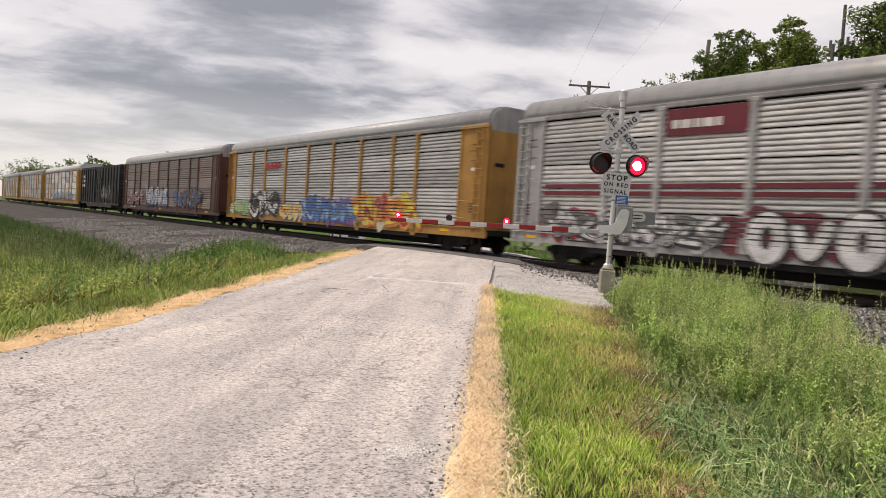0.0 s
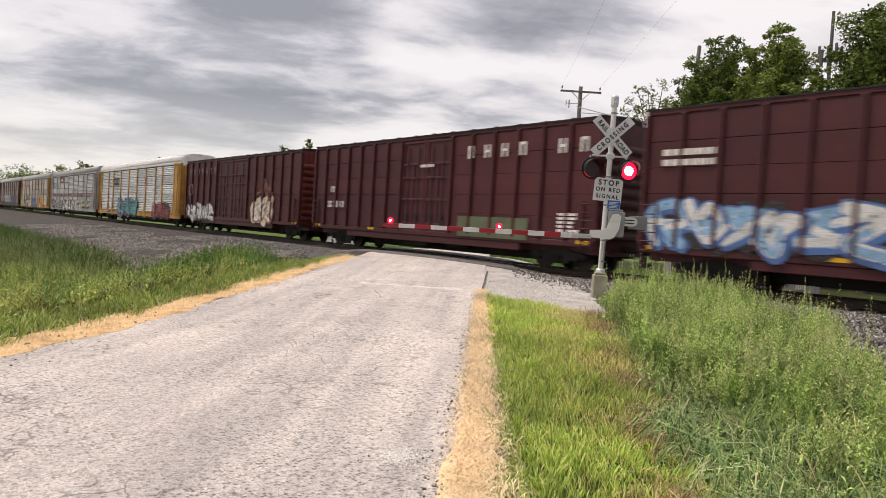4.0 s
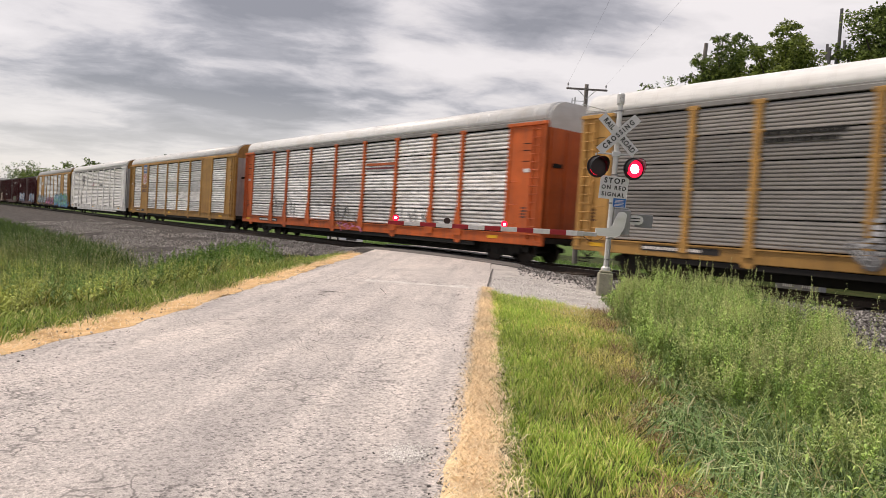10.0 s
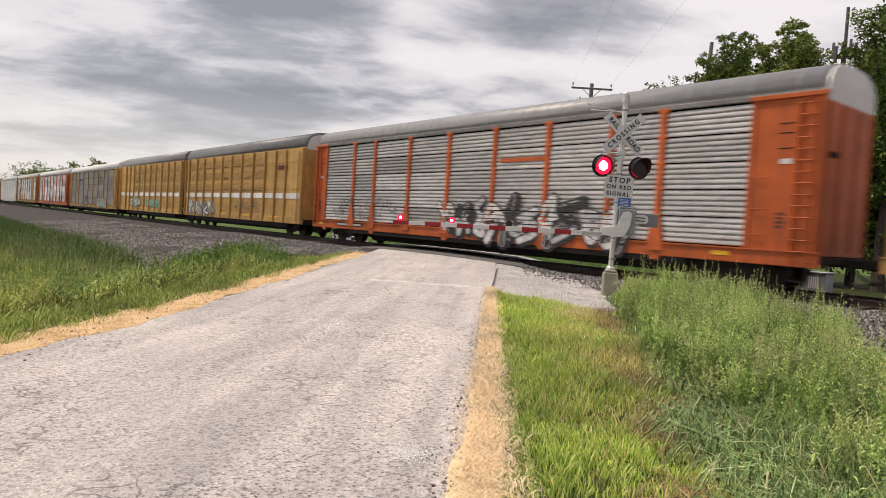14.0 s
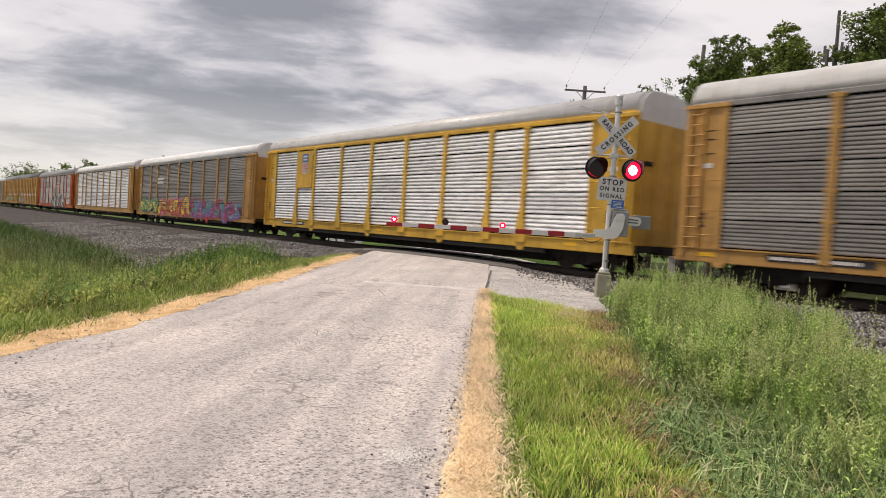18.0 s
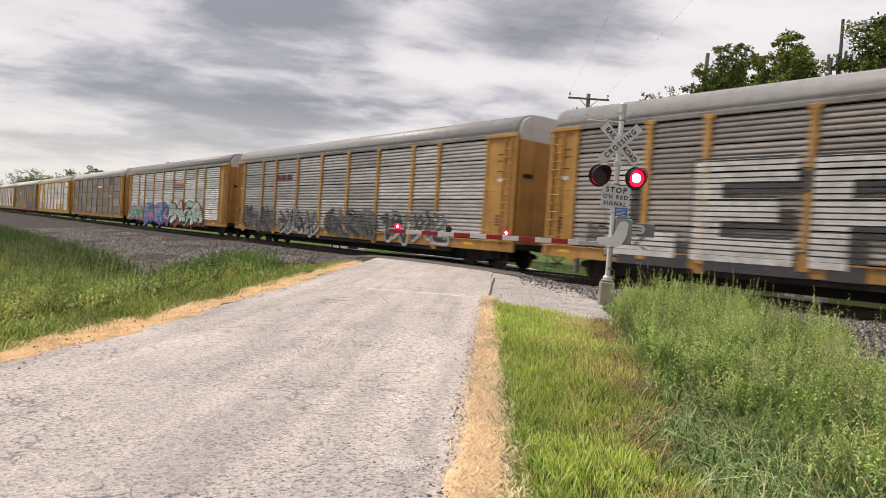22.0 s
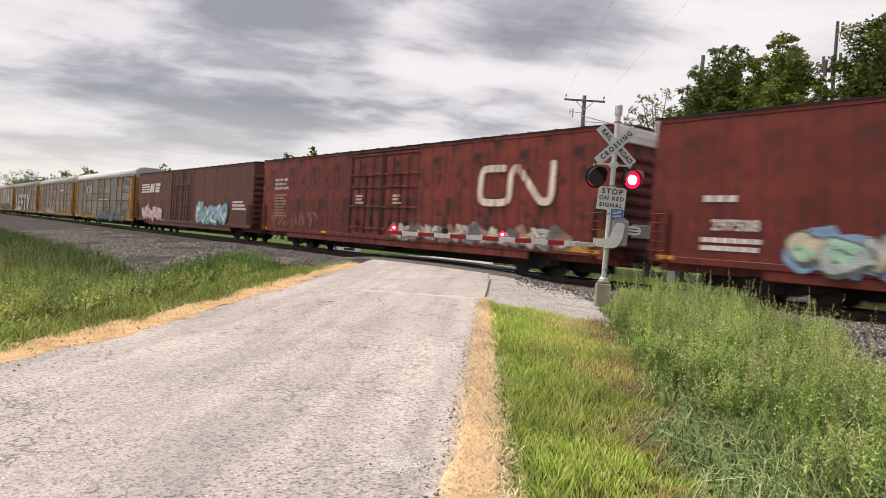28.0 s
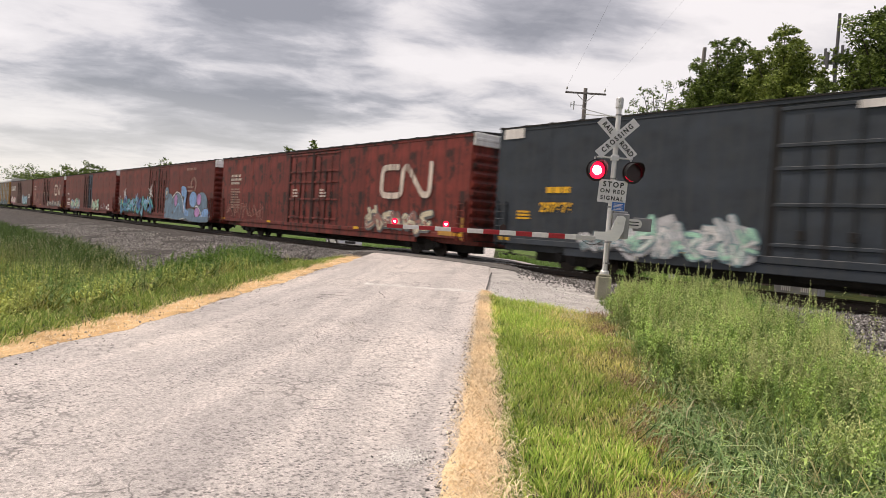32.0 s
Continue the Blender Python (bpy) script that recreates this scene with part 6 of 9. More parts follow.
fat_stroke(c, flowing([(11.08, 1.6), (11.42, 0.95), (11.85, 1.7)]), 0.16, SPRAY["white"], SPRAY["black"], BUBBLE)
fat_stroke(c, flowing(oval(12.62, 1.36, 0.34, 0.5) + oval(12.62, 1.36, 0.34, 0.5)[:1], 2), 0.21, SPRAY["white"], SPRAY["black"], BUBBLE)
fat_stroke(c, flowing([(14.3, 1.8), (13.75, 1.82), (13.7, 1.5), (14.2, 1.28), (14.25, 0.98), (13.6, 0.95)]), 0.18, SPRAY["white"], SPRAY["black"], BUBBLE)
graffiti(c, 74, 15.2, 20.4, 0.65, 1.95, ["cream", "white", "blue"], "grey", None, 7, "pale tangled graffiti")
for ex, ez, r in ((21.75, 1.72, 0.60), (24.35, 1.74, 0.64)):
    sprayed_shape(c, "graffiti_eye", [(ex + r * 1.65 * math.cos(a) * (1 - 0.25 * abs(math.sin(a))), ez - 0.05 + r * 0.85 * math.sin(a)) for a in [6.2832 * k / 18 for k in range(18)]], SPRAY["white"], "white of a sprayed eye", 0.0, SPRAY["silver"])
    sprayed_shape(c, "graffiti_iris", oval(ex, ez, r, r), spray_paint("pale_yellow", (0.62, 0.56, 0.27)), "pale yellow iris of a sprayed eye", 0.012, SPRAY["black"], 0.10)
    sprayed_shape(c, "graffiti_shade", oval(ex + 0.03, ez + r * 0.62, r * 0.7, r * 0.28), SPRAY["mint"], "mint green shade of the iris", 0.018)
    sprayed_shape(c, "graffiti_pupil", oval(ex, ez, r * 0.34, r * 0.34), SPRAY["black"], "dark pupil of a sprayed eye", 0.022, SPRAY["black"], 0.05)
c = coupled(autorack("tall white-sheeted car carrier with yellow frame and graffiti", WARM_YELLOW, MOTTLED, ROOF_SCUFFED, seed=8, eave=GABLE, end_top=WHITE), 7.36)
for x in (7.15, 7.82, 8.49):
    for x0, x1, z0, z1 in ((0.0, 0.17, 3.62, 4.32), (0.17, 0.56, 3.62, 3.80), (0.17, 0.56, 4.14, 4.32), (0.36, 0.56, 3.80, 4.0)):
        band(c, x + x0, x + x1, z0, z1, SPRAY["black"], "dark block mark", NEAR - 0.005)
for a, b in (((17.9, 3.6), (18.75, 4.15)), ((17.9, 4.15), (18.75, 3.6))):
    fat_stroke(c, [a, b], 0.06, SPRAY["red"], SPRAY["dusty_rose"], "red sprayed stroke of a cross")
graffiti(c, 82, 9.0, 15.8, 0.6, 2.45, ["teal", "slate", "teal"], "black", "purple", 6)
graffiti(c, 83, 20.6, 25.2, 0.6, 2.0, ["red", "maroon"], "black", "maroon", 5)


def chalk_row(car, words, x0, z, size, mat=None, step=None):
    """Spaced block characters as plain bars."""
    for i, ch in enumerate(words):
        if ch != " ":
            part("block_mark", kept(("blockmark", size, ch, (mat or CHALK).name), lambda: gmesh("block_mark", [mat or CHALK], lambda g: (g.box(0, size * 0.2, -0.005, 0, 0, size), g.box(size * 0.5, size * 0.7, -0.005, 0, 0, size), g.box(0, size * 0.7, -0.006, 0, size * (0.8 if ch in "cp" else 0.4), size * (1.0 if ch in "cp" else 0.6))))), car, "white block mark", (x0 + i * (step or size), NEAR - 0.04, z))


def numerals(car, text, x, z, size, mat):
    t = part("car_number", letters(text, size, mat), car, "stencilled car number", (x, NEAR - 0.045, z))
    t.rotation_euler = (radians(90), 0, 0)
    return t


FADED_CHALK = worn("faded_pinkish_chalk", (0.30, 0.20, 0.19), 0.7, 0.0, 0.8, 0.3, (0.09, 0.03, 0.025))
c = coupled(boxcar("rusty red ribbed boxcar with white block marks", RUST_RED, UNDER, 20.6, "ribbed", 9, doors=(0.33, 0.61), end_mat=OXIDE), 35.83)
chalk_row(c, "cnpnncp", 1.6, 4.1, 0.45, FADED_CHALK, 0.82)
part("herald", gmesh("herald", [FADED_CHALK], lambda g: [g.tube((1.9 + 0.42 * math.cos(a), NEAR - 0.045, 3.0 + 0.42 * math.sin(a)), (1.9 + 0.42 * math.cos(a + 0.5), NEAR - 0.045, 3.0 + 0.42 * math.sin(a + 0.5)), 0.035, 0.035, 6) for a in [0.63 * k for k in range(10)]]), c, "round white herald, faded")
graffiti(c, 91, 1.2, 6.6, 0.7, 2.0, ["silver", "white"], "grey", None, 6, "silver sprayed graffiti letters")
tags(c, 93, 14.0, 16.2, 2.2, 3.7, "dusty_rose")
graffiti(c, 94, 13.3, 16.2, 0.85, 2.5, ["cream", "white"], "dusty_rose", "cream", 3)
c = coupled(boxcar("deep red ribbed boxcar with white car number", DEEP_RED, UNDER, 20.77, "ribbed", 10, doors=(0.42, 0.60)), 56.41)
chalk_row(c, "cp", 2.55, 2.75, 0.3, step=0.28)
numerals(c, "22 30 13", 3.1, 2.12, 0.42, CHALK)
chalk_row(c, "cnnp np", 13.3, 4.05, 0.5, step=0.95)
bars(c, 10.2, 11.3, 3.75, 3.95, CHALK, 1, 10, "white stencil line", NEAR - 0.05)
band(c, 12.9, 16.8, 0.95, 1.75, GREEN_PATCH, "olive green paint patch", NEAR - 0.045)
bars(c, 18.2, 19.2, 1.3, 2.0, CHALK, 5, 11, "white stencilled data in rows", NEAR - 0.05)
c = coupled(boxcar("deep red ribbed boxcar with silver graffiti", DEEP_RED, UNDER, 20.7, "ribbed", 11, doors=(0.38, 0.58), end_cap=WHITE), 77.18)
bars(c, 1.4, 3.4, 3.4, 4.0, CHALK, 2, 12, "white block mark", NEAR - 0.05)
graffiti(c, 111, 1.2, 7.6, 1.0, 2.5, ["sky", "white"], "blue", "black")
graffiti(c, 112, 13.0, 18.8, 1.0, 2.4, ["white", "sky"], "blue", "black")
c = coupled(autorack("tall gold car carrier with white sheets and graffiti", GOLD, SILVER, ROOF_GREY, length=28.45, seed=12, eave=GOLD, rows=3, ribs=7, posts=(2.3, 5.0, 7.1, 9.7, 12.6, 15.5, 18.4, 21.1, 23.15, 25.95), wide_panels=(1, 7), end_top=GOLD, post_w=0.14, end_sheet=GREY), 97.9)
bars(c, 5.2, 6.9, 3.55, 4.25, CHALK, 1, 13, "white block herald on the gold panel", NEAR - 0.015)
graffiti(c, 121, 1.8, 9.0, 0.8, 2.2, ["slate", "silver", "sky"], "black", "slate")
graffiti(c, 122, 9.6, 16.0, 0.7, 1.9, ["maroon", "pink", "purple"], "black", "maroon")
graffiti(c, 123, 17.0, 27.0, 0.6, 2.3, ["teal", "sky", "green"], "blue", "green", 6)
c = coupled(autorack("tall all-white car carrier", WHITE, WHITE_SHEET, ROOF_PALE, length=28.7, seed=13, rows=4, ribs=6, end_top=OCHRE, end_sheet=GREY, belly=WHITE), 126.31)
part("ring_mark", gmesh("ring_mark", [SPRAY["grey"]], lambda g: (ribbon(g, oval(8.0, 4.0, 0.5, 0.5) + oval(8.0, 4.0, 0.5, 0.5)[:1], 0.09, 0, 0), g.add([(x, -0.002, z) for x, z in oval(8.0, 4.05, 0.22, 0.24)], [tuple(range(16))]))), c, "round dark mark", (0, NEAR - 0.01, 0))
bars(c, 7.6, 8.4, 3.1, 3.35, SPRAY["grey"], 1, 14, "small dark block letters", NEAR + 0.01)
tags(c, 131, 12.8, 13.8, 3.2, 3.7, "red")
ribbons = gmesh("cross_mark", [SPRAY["grey"]], lambda g: (ribbon(g, [(13.2, 3.3), (13.7, 3.75)], 0.035, 0, 0), ribbon(g, [(13.2, 3.75), (13.7, 3.3)], 0.035, -0.002, 0)))
part("cross_mark", ribbons, c, "small grey cross mark", (0, NEAR - 0.01, 0))
bars(c, 16.3, 17.8, 3.25, 3.55, SPRAY["grey"], 1, 15, "small dark block mark", NEAR + 0.01)
c = coupled(autorack("tall gold car carrier with silver sheets and a shield mark", GOLD, SILVER, ROOF_PALE, length=28.55, seed=14, eave=GOLD, rows=5, ribs=5, posts=(2.3, 4.95, 6.9, 9.65, 12.5, 15.4, 18.3, 21.0, 23.1, 25.9), wide_panels=(1, 7), end_top=OCHRE, post_w=0.24, end_sheet=GREY), 155.07)


def shield(car, x, z, k=1.0):
    s = part("shield_mark", gmesh("shield_mark", [SPRAY["blue"], SPRAY["white"], SPRAY["red"]], lambda g: (
        g.rise([(-0.55 * k, 0.1 * k), (-0.6 * k, 0.85 * k), (-0.3 * k, 0.95 * k), (0, 0.88 * k), (0.3 * k, 0.95 * k), (0.6 * k, 0.85 * k), (0.55 * k, 0.1 * k)], -0.006, 0, 0),
        g.rise([(-0.55 * k, 0.1 * k), (0.55 * k, 0.1 * k), (0.6 * k, -0.8 * k), (0.3 * k, -0.92 * k), (0, -1.0 * k), (-0.3 * k, -0.92 * k), (-0.6 * k, -0.8 * k)], -0.005, 0, 1),
        [g.box((-0.5 + 0.22 * i) * k, (-0.4 + 0.22 * i) * k, -0.009, -0.005, -0.85 * k, 0.08 * k, 2) for i in range(5)],
        [g.box(-0.4 * k, 0.4 * k, -0.01, -0.006, z0 * k, (z0 + 0.14) * k, 1) for z0 in (0.3, 0.58)])), car, "blue and striped shield mark", (x, NEAR - 0.005, z))
    return s


shield(c, 5.95, 4.25, 0.95)
for z, w in ((3.1, "BUILDING"), (2.72, "AMERICA")):
    t = part("lettering", letters(w, 0.4, BROWN), c, "dark lettering on gold", (5.95, NEAR - 0.008, z))
    t.rotation_euler = (radians(90), 0, 0)
c = coupled(autorack("tall white-sheeted car carrier with orange frame", ORANGE, SILVER, ROOF_PALE, length=28.45, seed=15, rows=5, ribs=5, end_top=GABLE, posts=(2.1, 5.1, 7.0, 9.9, 12.7, 15.5, 18.3, 21.1, 23.0, 25.7)), 183.63)
band(c, 15.7, 18.2, 3.9, 4.02, ORANGE, "orange line mark", NEAR + 0.015)
band(c, 15.7, 18.2, 3.72, 3.8, MAROON, "dark line mark", NEAR + 0.015)
tags(c, 151, 5.4, 8.4, 1.0, 2.4, "grey")
tags(c, 152, 12.6, 15.2, 0.8, 2.0, "black")
tags(c, 153, 13.2, 15.6, 0.6, 1.1, "pink")
tags(c, 154, 18.8, 21.0, 1.2, 2.0, "grey")
c = coupled(autorack("tall dark grey car carrier with yellow frame", AMBER, DARK, ROOF_PALE, seed=16, rows=5, ribs=7), 212.04)
bars(c, 7.0, 9.4, 3.9, 4.3, CORE, 2, 17, "dark block mark", NEAR + 0.02)
graffiti(c, 161, 9.4, 13.0, 0.8, 2.2, ["silver", "grey"], "grey", None, 5)
graffiti(c, 162, 18.5, 23.0, 0.7, 1.9, ["mint", "silver"], "grey", None, 7)


RUBBER = shader("black_rubber", 0.95, 0.0, 0.05)[0]
RUBBER.node_tree.nodes["Principled BSDF"].inputs["Base Color"].default_value = (0.006, 0.006, 0.006, 1)


def tan_unit(first):
    """One half of the articulated tan carrier: solid tan sheets, louvres in three rows, a white stripe."""
    L = 21.8
    car = thing("articulated_autorack", "tan articulated car carrier unit with louvres and a white stripe", "freight car", "freight train cars")
    a, b = (0.45, L - 0.75) if first else (0.2, L - 0.7)
    part("body", gmesh("body", [TAN], lambda g: g.box(a, b, NEAR + 0.04, 1.58, 1.1, 5.2)), car)
    part("sill", gmesh("sill", [TAN, UNDER], lambda g: (g.box(a, b, NEAR - 0.02, NEAR + 0.1, 0.72, 1.12, 0, 0.02), g.box(a, b, -1.5, 1.5, 0.7, 1.1, 1))), car)
    part("belly_sill", gmesh("belly_sill", [UNDER], lambda g: g.box(a + 2.2, b - 2.2, -1.45, -1.3, 0.46, 0.72, 0, 0.02)), car, "black lower sill")
    part("centre_sill", gmesh("centre_sill", [UNDER], lambda g: g.box(a + 1.0, b - 1.0, -0.35, 0.35, 0.28, 0.72)), car)
    part("roof", roof_mesh(ROOF_DARK, a, b, 6.14, 5.2), car, "rounded dark grey ribbed roof")
    xs = [a + 0.1] + [1.1, 2.88, 4.57, 6.5, 8.27, 10.07, 11.94, 13.87, 15.73, 17.3, 18.74] + [b - 0.1]
    if first:
        xs = [a + 0.1] + [L - x for x in reversed(xs[1:-1])] + [b - 0.1]
    n = len(xs) - 1
    for i, x in enumerate(xs):
        part("post", kept("tanpost", lambda: gmesh("post", [TAN], lambda g: (g.box(-0.05, 0.05, NEAR - 0.12, NEAR + 0.06, 0.75, 5.15, 0, 0.012)))), car, at=(x, 0, 0))
    for i in range(n):
        w = xs[i + 1] - xs[i] - 0.16
        sheet = part("side_sheet", kept(("tansheet", round(w, 2)), lambda: gmesh("side_sheet", [TAN], lambda g: g.sweep(stepped(1.12, 5.15, 5), 0.01, w - 0.01))), car, at=(xs[i] + 0.08, 0, 0))
        part("painted_stripe", kept(("tanstripe", round(w, 2)), lambda: gmesh("painted_stripe", [WHITE], lambda g: g.box(0.0, w, NEAR + 0.0, NEAR + 0.01, 2.2, 2.52))), sheet, "white stripe")
        plain_end = (i > 8 or i < 1) if not first else (i < 3 or i > 10)
        if not plain_end:
            for z in (1.25, 2.7, 3.5, 4.35) if i % 2 else (2.7, 3.5, 4.35):
                # near-black back sheet paints the shade between the slats
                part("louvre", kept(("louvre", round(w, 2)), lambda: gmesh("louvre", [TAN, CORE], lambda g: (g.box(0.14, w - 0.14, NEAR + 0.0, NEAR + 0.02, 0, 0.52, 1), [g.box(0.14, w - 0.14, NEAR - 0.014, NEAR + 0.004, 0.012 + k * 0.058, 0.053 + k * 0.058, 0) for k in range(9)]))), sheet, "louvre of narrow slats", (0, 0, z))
    bellows_x, folds = (L - 0.75, 8) if first else (0.0, 2)
    for k in range(folds):
        part("bellows_fold", kept(("fold", k % 2), lambda: gmesh("bellows_fold", [RUBBER], lambda g: g.sweep([(y * 0.97 * (1 - 0.02 * (k % 2)), z - 0.06) for y, z in roof_profile(6.1, 1.3)], 0.0, 0.1))), car, "fold of the black accordion bellows between the units", (bellows_x + k * 0.1, 0, 0))
    x, s = (a, -1) if first else (b, 1)
    part("end_door", gmesh("end_door", [TAN, ROOF_PALE], lambda g: (g.box(x - 0.06, x + 0.06, -1.5, 1.5, 1.0, 5.1, 0, 0.02), g.sweep([(y * 0.985, z - 0.02) for y, z in roof_profile(6.02, 5.1, 1.52)], x - 0.06, x + 0.06, 1))), car, "tall end doors")
    part("ladder", kept(("ladder", TAN.name), lambda: ladder_mesh(TAN, 0.42, 0.9, 5.0, 14)), car, at=(a + 0.2 if first else b - 0.6, NEAR - 0.08, 0))
    add_truck(car, 4.0 if first else 0.0)
    if not first:
        add_truck(car, L - 3.2)
    part("coupler", kept("coupler", coupler_mesh), car, at=(0.95 if first else L - 0.95, 0, 0)).rotation_euler.z = 0 if first else math.pi
    for i in range(4):
        plate(car, "reflector", 4.0 + i * 4.2, 5.2 + i * 4.2, 1.0, 1.1, SAFETY_YELLOW, "orange reflective strip", NEAR - 0.024)
    return car


c = coupled(tan_unit(True), 240.65)
bars(c, 4.6, 7.0, 1.9, 2.15, MAROON, 1, 18, "dark lettering line", NEAR - 0.01)
graffiti(c, 171, 5.0, 8.6, 1.15, 2.1, ["mint", "white"], "grey", "green")
graffiti(c, 172, 10.5, 15.0, 1.15, 1.9, ["green", "mint"], "grey")
c = coupled(tan_unit(False), 262.43)
bars(c, 17.6, 19.1, 3.9, 4.3, MAROON, 1, 19, "red block mark", NEAR - 0.01)
graffiti(c, 173, 1.4, 7.0, 0.9, 2.0, ["silver", "grey", "white", "slate"], "grey", "cream", 8)
tags(c, 174, 11, 15, 1.3, 2.1, "grey")
c = coupled(autorack("tall grey-sheeted car carrier with orange frame and black and white graffiti", ORANGE, DULL, ROOF_GREY, length=28.4, seed=20, rows=5, ribs=5, end_top=GABLE, posts=(2.1, 4.9, 6.85, 9.75, 12.6, 15.45, 18.25, 21.05, 22.95, 25.7)), 284.23)
band(c, 15.7, 18.1, 3.75, 3.9, ORANGE, "orange line mark", NEAR + 0.015)
tags(c, 181, 3, 9, 1.3, 2.3, "grey")
graffiti(c, 182, 12.3, 21.8, 0.55, 2.4, ["white", "black", "silver"], "black", None, 10, "black and white sprayed letters")
c = coupled(autorack("tall bright silver car carrier with yellow frame", AMBER, SHINY, ROOF_PALE, seed=21, rows=5, ribs=5, end_top=GABLE), 312.58)
tags(c, 191, 7, 20, 2.1, 2.4, "silver")
c = coupled(autorack("tall dark grey car carrier with yellow frame and rainbow graffiti", AMBER, DARK, ROOF_PALE, seed=22, rows=5, ribs=7), 341.21)
bars(c, 6.9, 8.6, 3.4, 4.0, CHALK, 2, 22, "pale red and white mark", NEAR + 0.01)
graffiti(c, 201, 2.2, 7.5, 0.9, 2.2, ["yellow", "green"], "black", "green")
graffiti(c, 202, 7.6, 15.5, 0.8, 2.3, ["orange", "yellow", "red"], "red", "pink")
graffiti(c, 203, 15.0, 25.5, 0.7, 2.1, ["purple", "red", "teal"], "purple", "red")
c = coupled(autorack("tall shiny silver car carrier with strong yellow frame", YELLOW, SHINY, ROOF_PALE, length=28.7, seed=23, rows=5, ribs=5, end_top=GABLE, eave=YELLOW), 369.86)
band(c, 4.98, 6.7, 2.95, 5.0, YELLOW, "yellow panel behind the shield", NEAR - 0.02)
shield(c, 5.85, 4.3, 0.6).location.y = NEAR - 0.035
c = coupled(autorack("tall dark grey car carrier with amber frame", AMBER, DARK, ROOF_PALE, seed=24, rows=5, ribs=7, end_top=GABLE), 398.59)
band(c, 15.6, 18.0, 3.75, 3.95, ORANGE, "orange stripe mark", NEAR + 0.01)
band(c, 15.6, 18.0, 4.0, 4.15, WHITE, "white stripe mark", NEAR + 0.01)
bars(c, 21.0, 22.7, 2.9, 3.1, CHALK, 1, 25, "white stencil line", NEAR + 0.01)
c = coupled(autorack("tall pale grey car carrier with blue, pink and green graffiti", AMBER, SILVER, ROOF_GREY, seed=25, rows=5, ribs=5, end_top=GABLE), 427.17)
band(c, 15.6, 18.0, 3.8, 3.95, ORANGE, "orange stripe mark", NEAR + 0.01)
band(c, 15.6, 18.0, 3.6, 3.7, MAROON, "dark stripe mark", NEAR + 0.01)
graffiti(c, 211, 1.9, 6.5, 0.8, 2.2, ["green", "mint"], "purple", "pink")
graffiti(c, 212, 7.4, 14.4, 0.6, 2.5, ["sky", "blue", "pink"], "blue", "purple", 5)
graffiti(c, 213, 15.0, 22.8, 0.6, 2.6, ["mint", "white"], "black", "red", 4, "mint green letters on a red and black halo")
c = coupled(autorack("tall grey car carrier with amber frame and black graffiti", AMBER, DULL, ROOF_GREY, seed=26, rows=5, ribs=5, end_top=GABLE), 455.82)
bars(c, 6.95, 9.2, 3.7, 4.25, MAROON, 1, 27, "dark red block mark", NEAR + 0.01)
for k in range(4):
    graffiti(c, 221 + k, 2.2 + 5.6 * k, 7.0 + 5.6 * k, 0.7, 2.25, ["black", "black", "grey"], "silver" if k % 2 else "grey", None, 6)
c = coupled(autorack("tall grey car carrier covered by giant white block graffiti", AMBER, metal("brownish_grey_sheet", (0.29, 0.268, 0.248), mottle=0.2), ROOF_GREY, length=28.5, seed=27, rows=5, ribs=5, end_top=GABLE), 484.42)


def block_word(car):
    """Giant faded white sprayed capitals with a dark shadow."""
    strokes = {"L": [(0, 0, 0.32, 1), (0, 0, 1.0, 0.26)], "E": [(0, 0, 0.3, 1), (0, 0, 1.0, 0.24), (0, 0.4, 0.85, 0.62), (0, 0.78, 1.0, 1)], "F": [(0, 0, 0.3, 1), (0, 0.38, 0.85, 0.62), (0, 0.78, 1.0, 1)],
               "T": [(0.34, 0, 0.68, 1), (0, 0.77, 1, 1)]}
    for x, w, ch in ((3.5, 2.5, "L"), (6.5, 2.9, "E"), (9.8, 3.0, "F"), (13.0, 3.2, "T"), (16.3, 3.7, "Y")):
        g = Geo()
        z0, z1 = 0.95, 3.8
        if ch == "Y":
            quads4 = [[(0, 1), (0.3, 1), (0.66, 0.46), (0.38, 0.34)], [(0.76, 1), (1.08, 1), (0.68, 0.3), (0.38, 0.42)], [(0.36, 0), (0.68, 0), (0.68, 0.5), (0.36, 0.5)]]
        else:
            quads4 = [[(a, b), (c2, b), (c2, d), (a, d)] for a, b, c2, d in strokes[ch]]
        for k, q in enumerate(quads4):
            daub(g, [(x + p * w + 0.42, z0 + r * (z1 - z0) - 0.28) for p, r in q], -0.002 - 0.001 * k, 1, True)
            daub(g, [(x + p * w - 0.06, z0 + r * (z1 - z0) + 0.06) for p, r in q], -0.007 - 0.001 * k, 1, True)
            daub(g, [(x + p * w, z0 + r * (z1 - z0)) for p, r in q], -0.012 - 0.001 * k, 0, True)
        part("graffiti_letter", g.mesh("graffiti_letter", FADED, CHARCOAL), car, "giant faded white block letter with a dark shadow", (0, NEAR - 0.04, 0))


CHARCOAL = spray_paint("charcoal", (0.055, 0.055, 0.06))
FADED = spray_paint("faded_white", (0.62, 0.61, 0.60))
block_word(c)
tags(c, 231, 2.3, 5.0, 1.0, 2.0, "black")
c = coupled(autorack("tall dark grey car carrier with amber frame and pink graffiti", AMBER, DARK, ROOF_PALE, length=28.4, seed=28, rows=5, ribs=7, end_top=GABLE), 512.88)
band(c, 18.3, 20.9, 3.75, 3.9, ORANGE, "orange stripe mark", NEAR + 0.01)
band(c, 18.3, 20.9, 3.95, 4.15, WHITE, "white stripe mark", NEAR + 0.01)
graffiti(c, 241, 8.8, 14.8, 0.6, 1.9, ["pink", "white"], "black", "red")
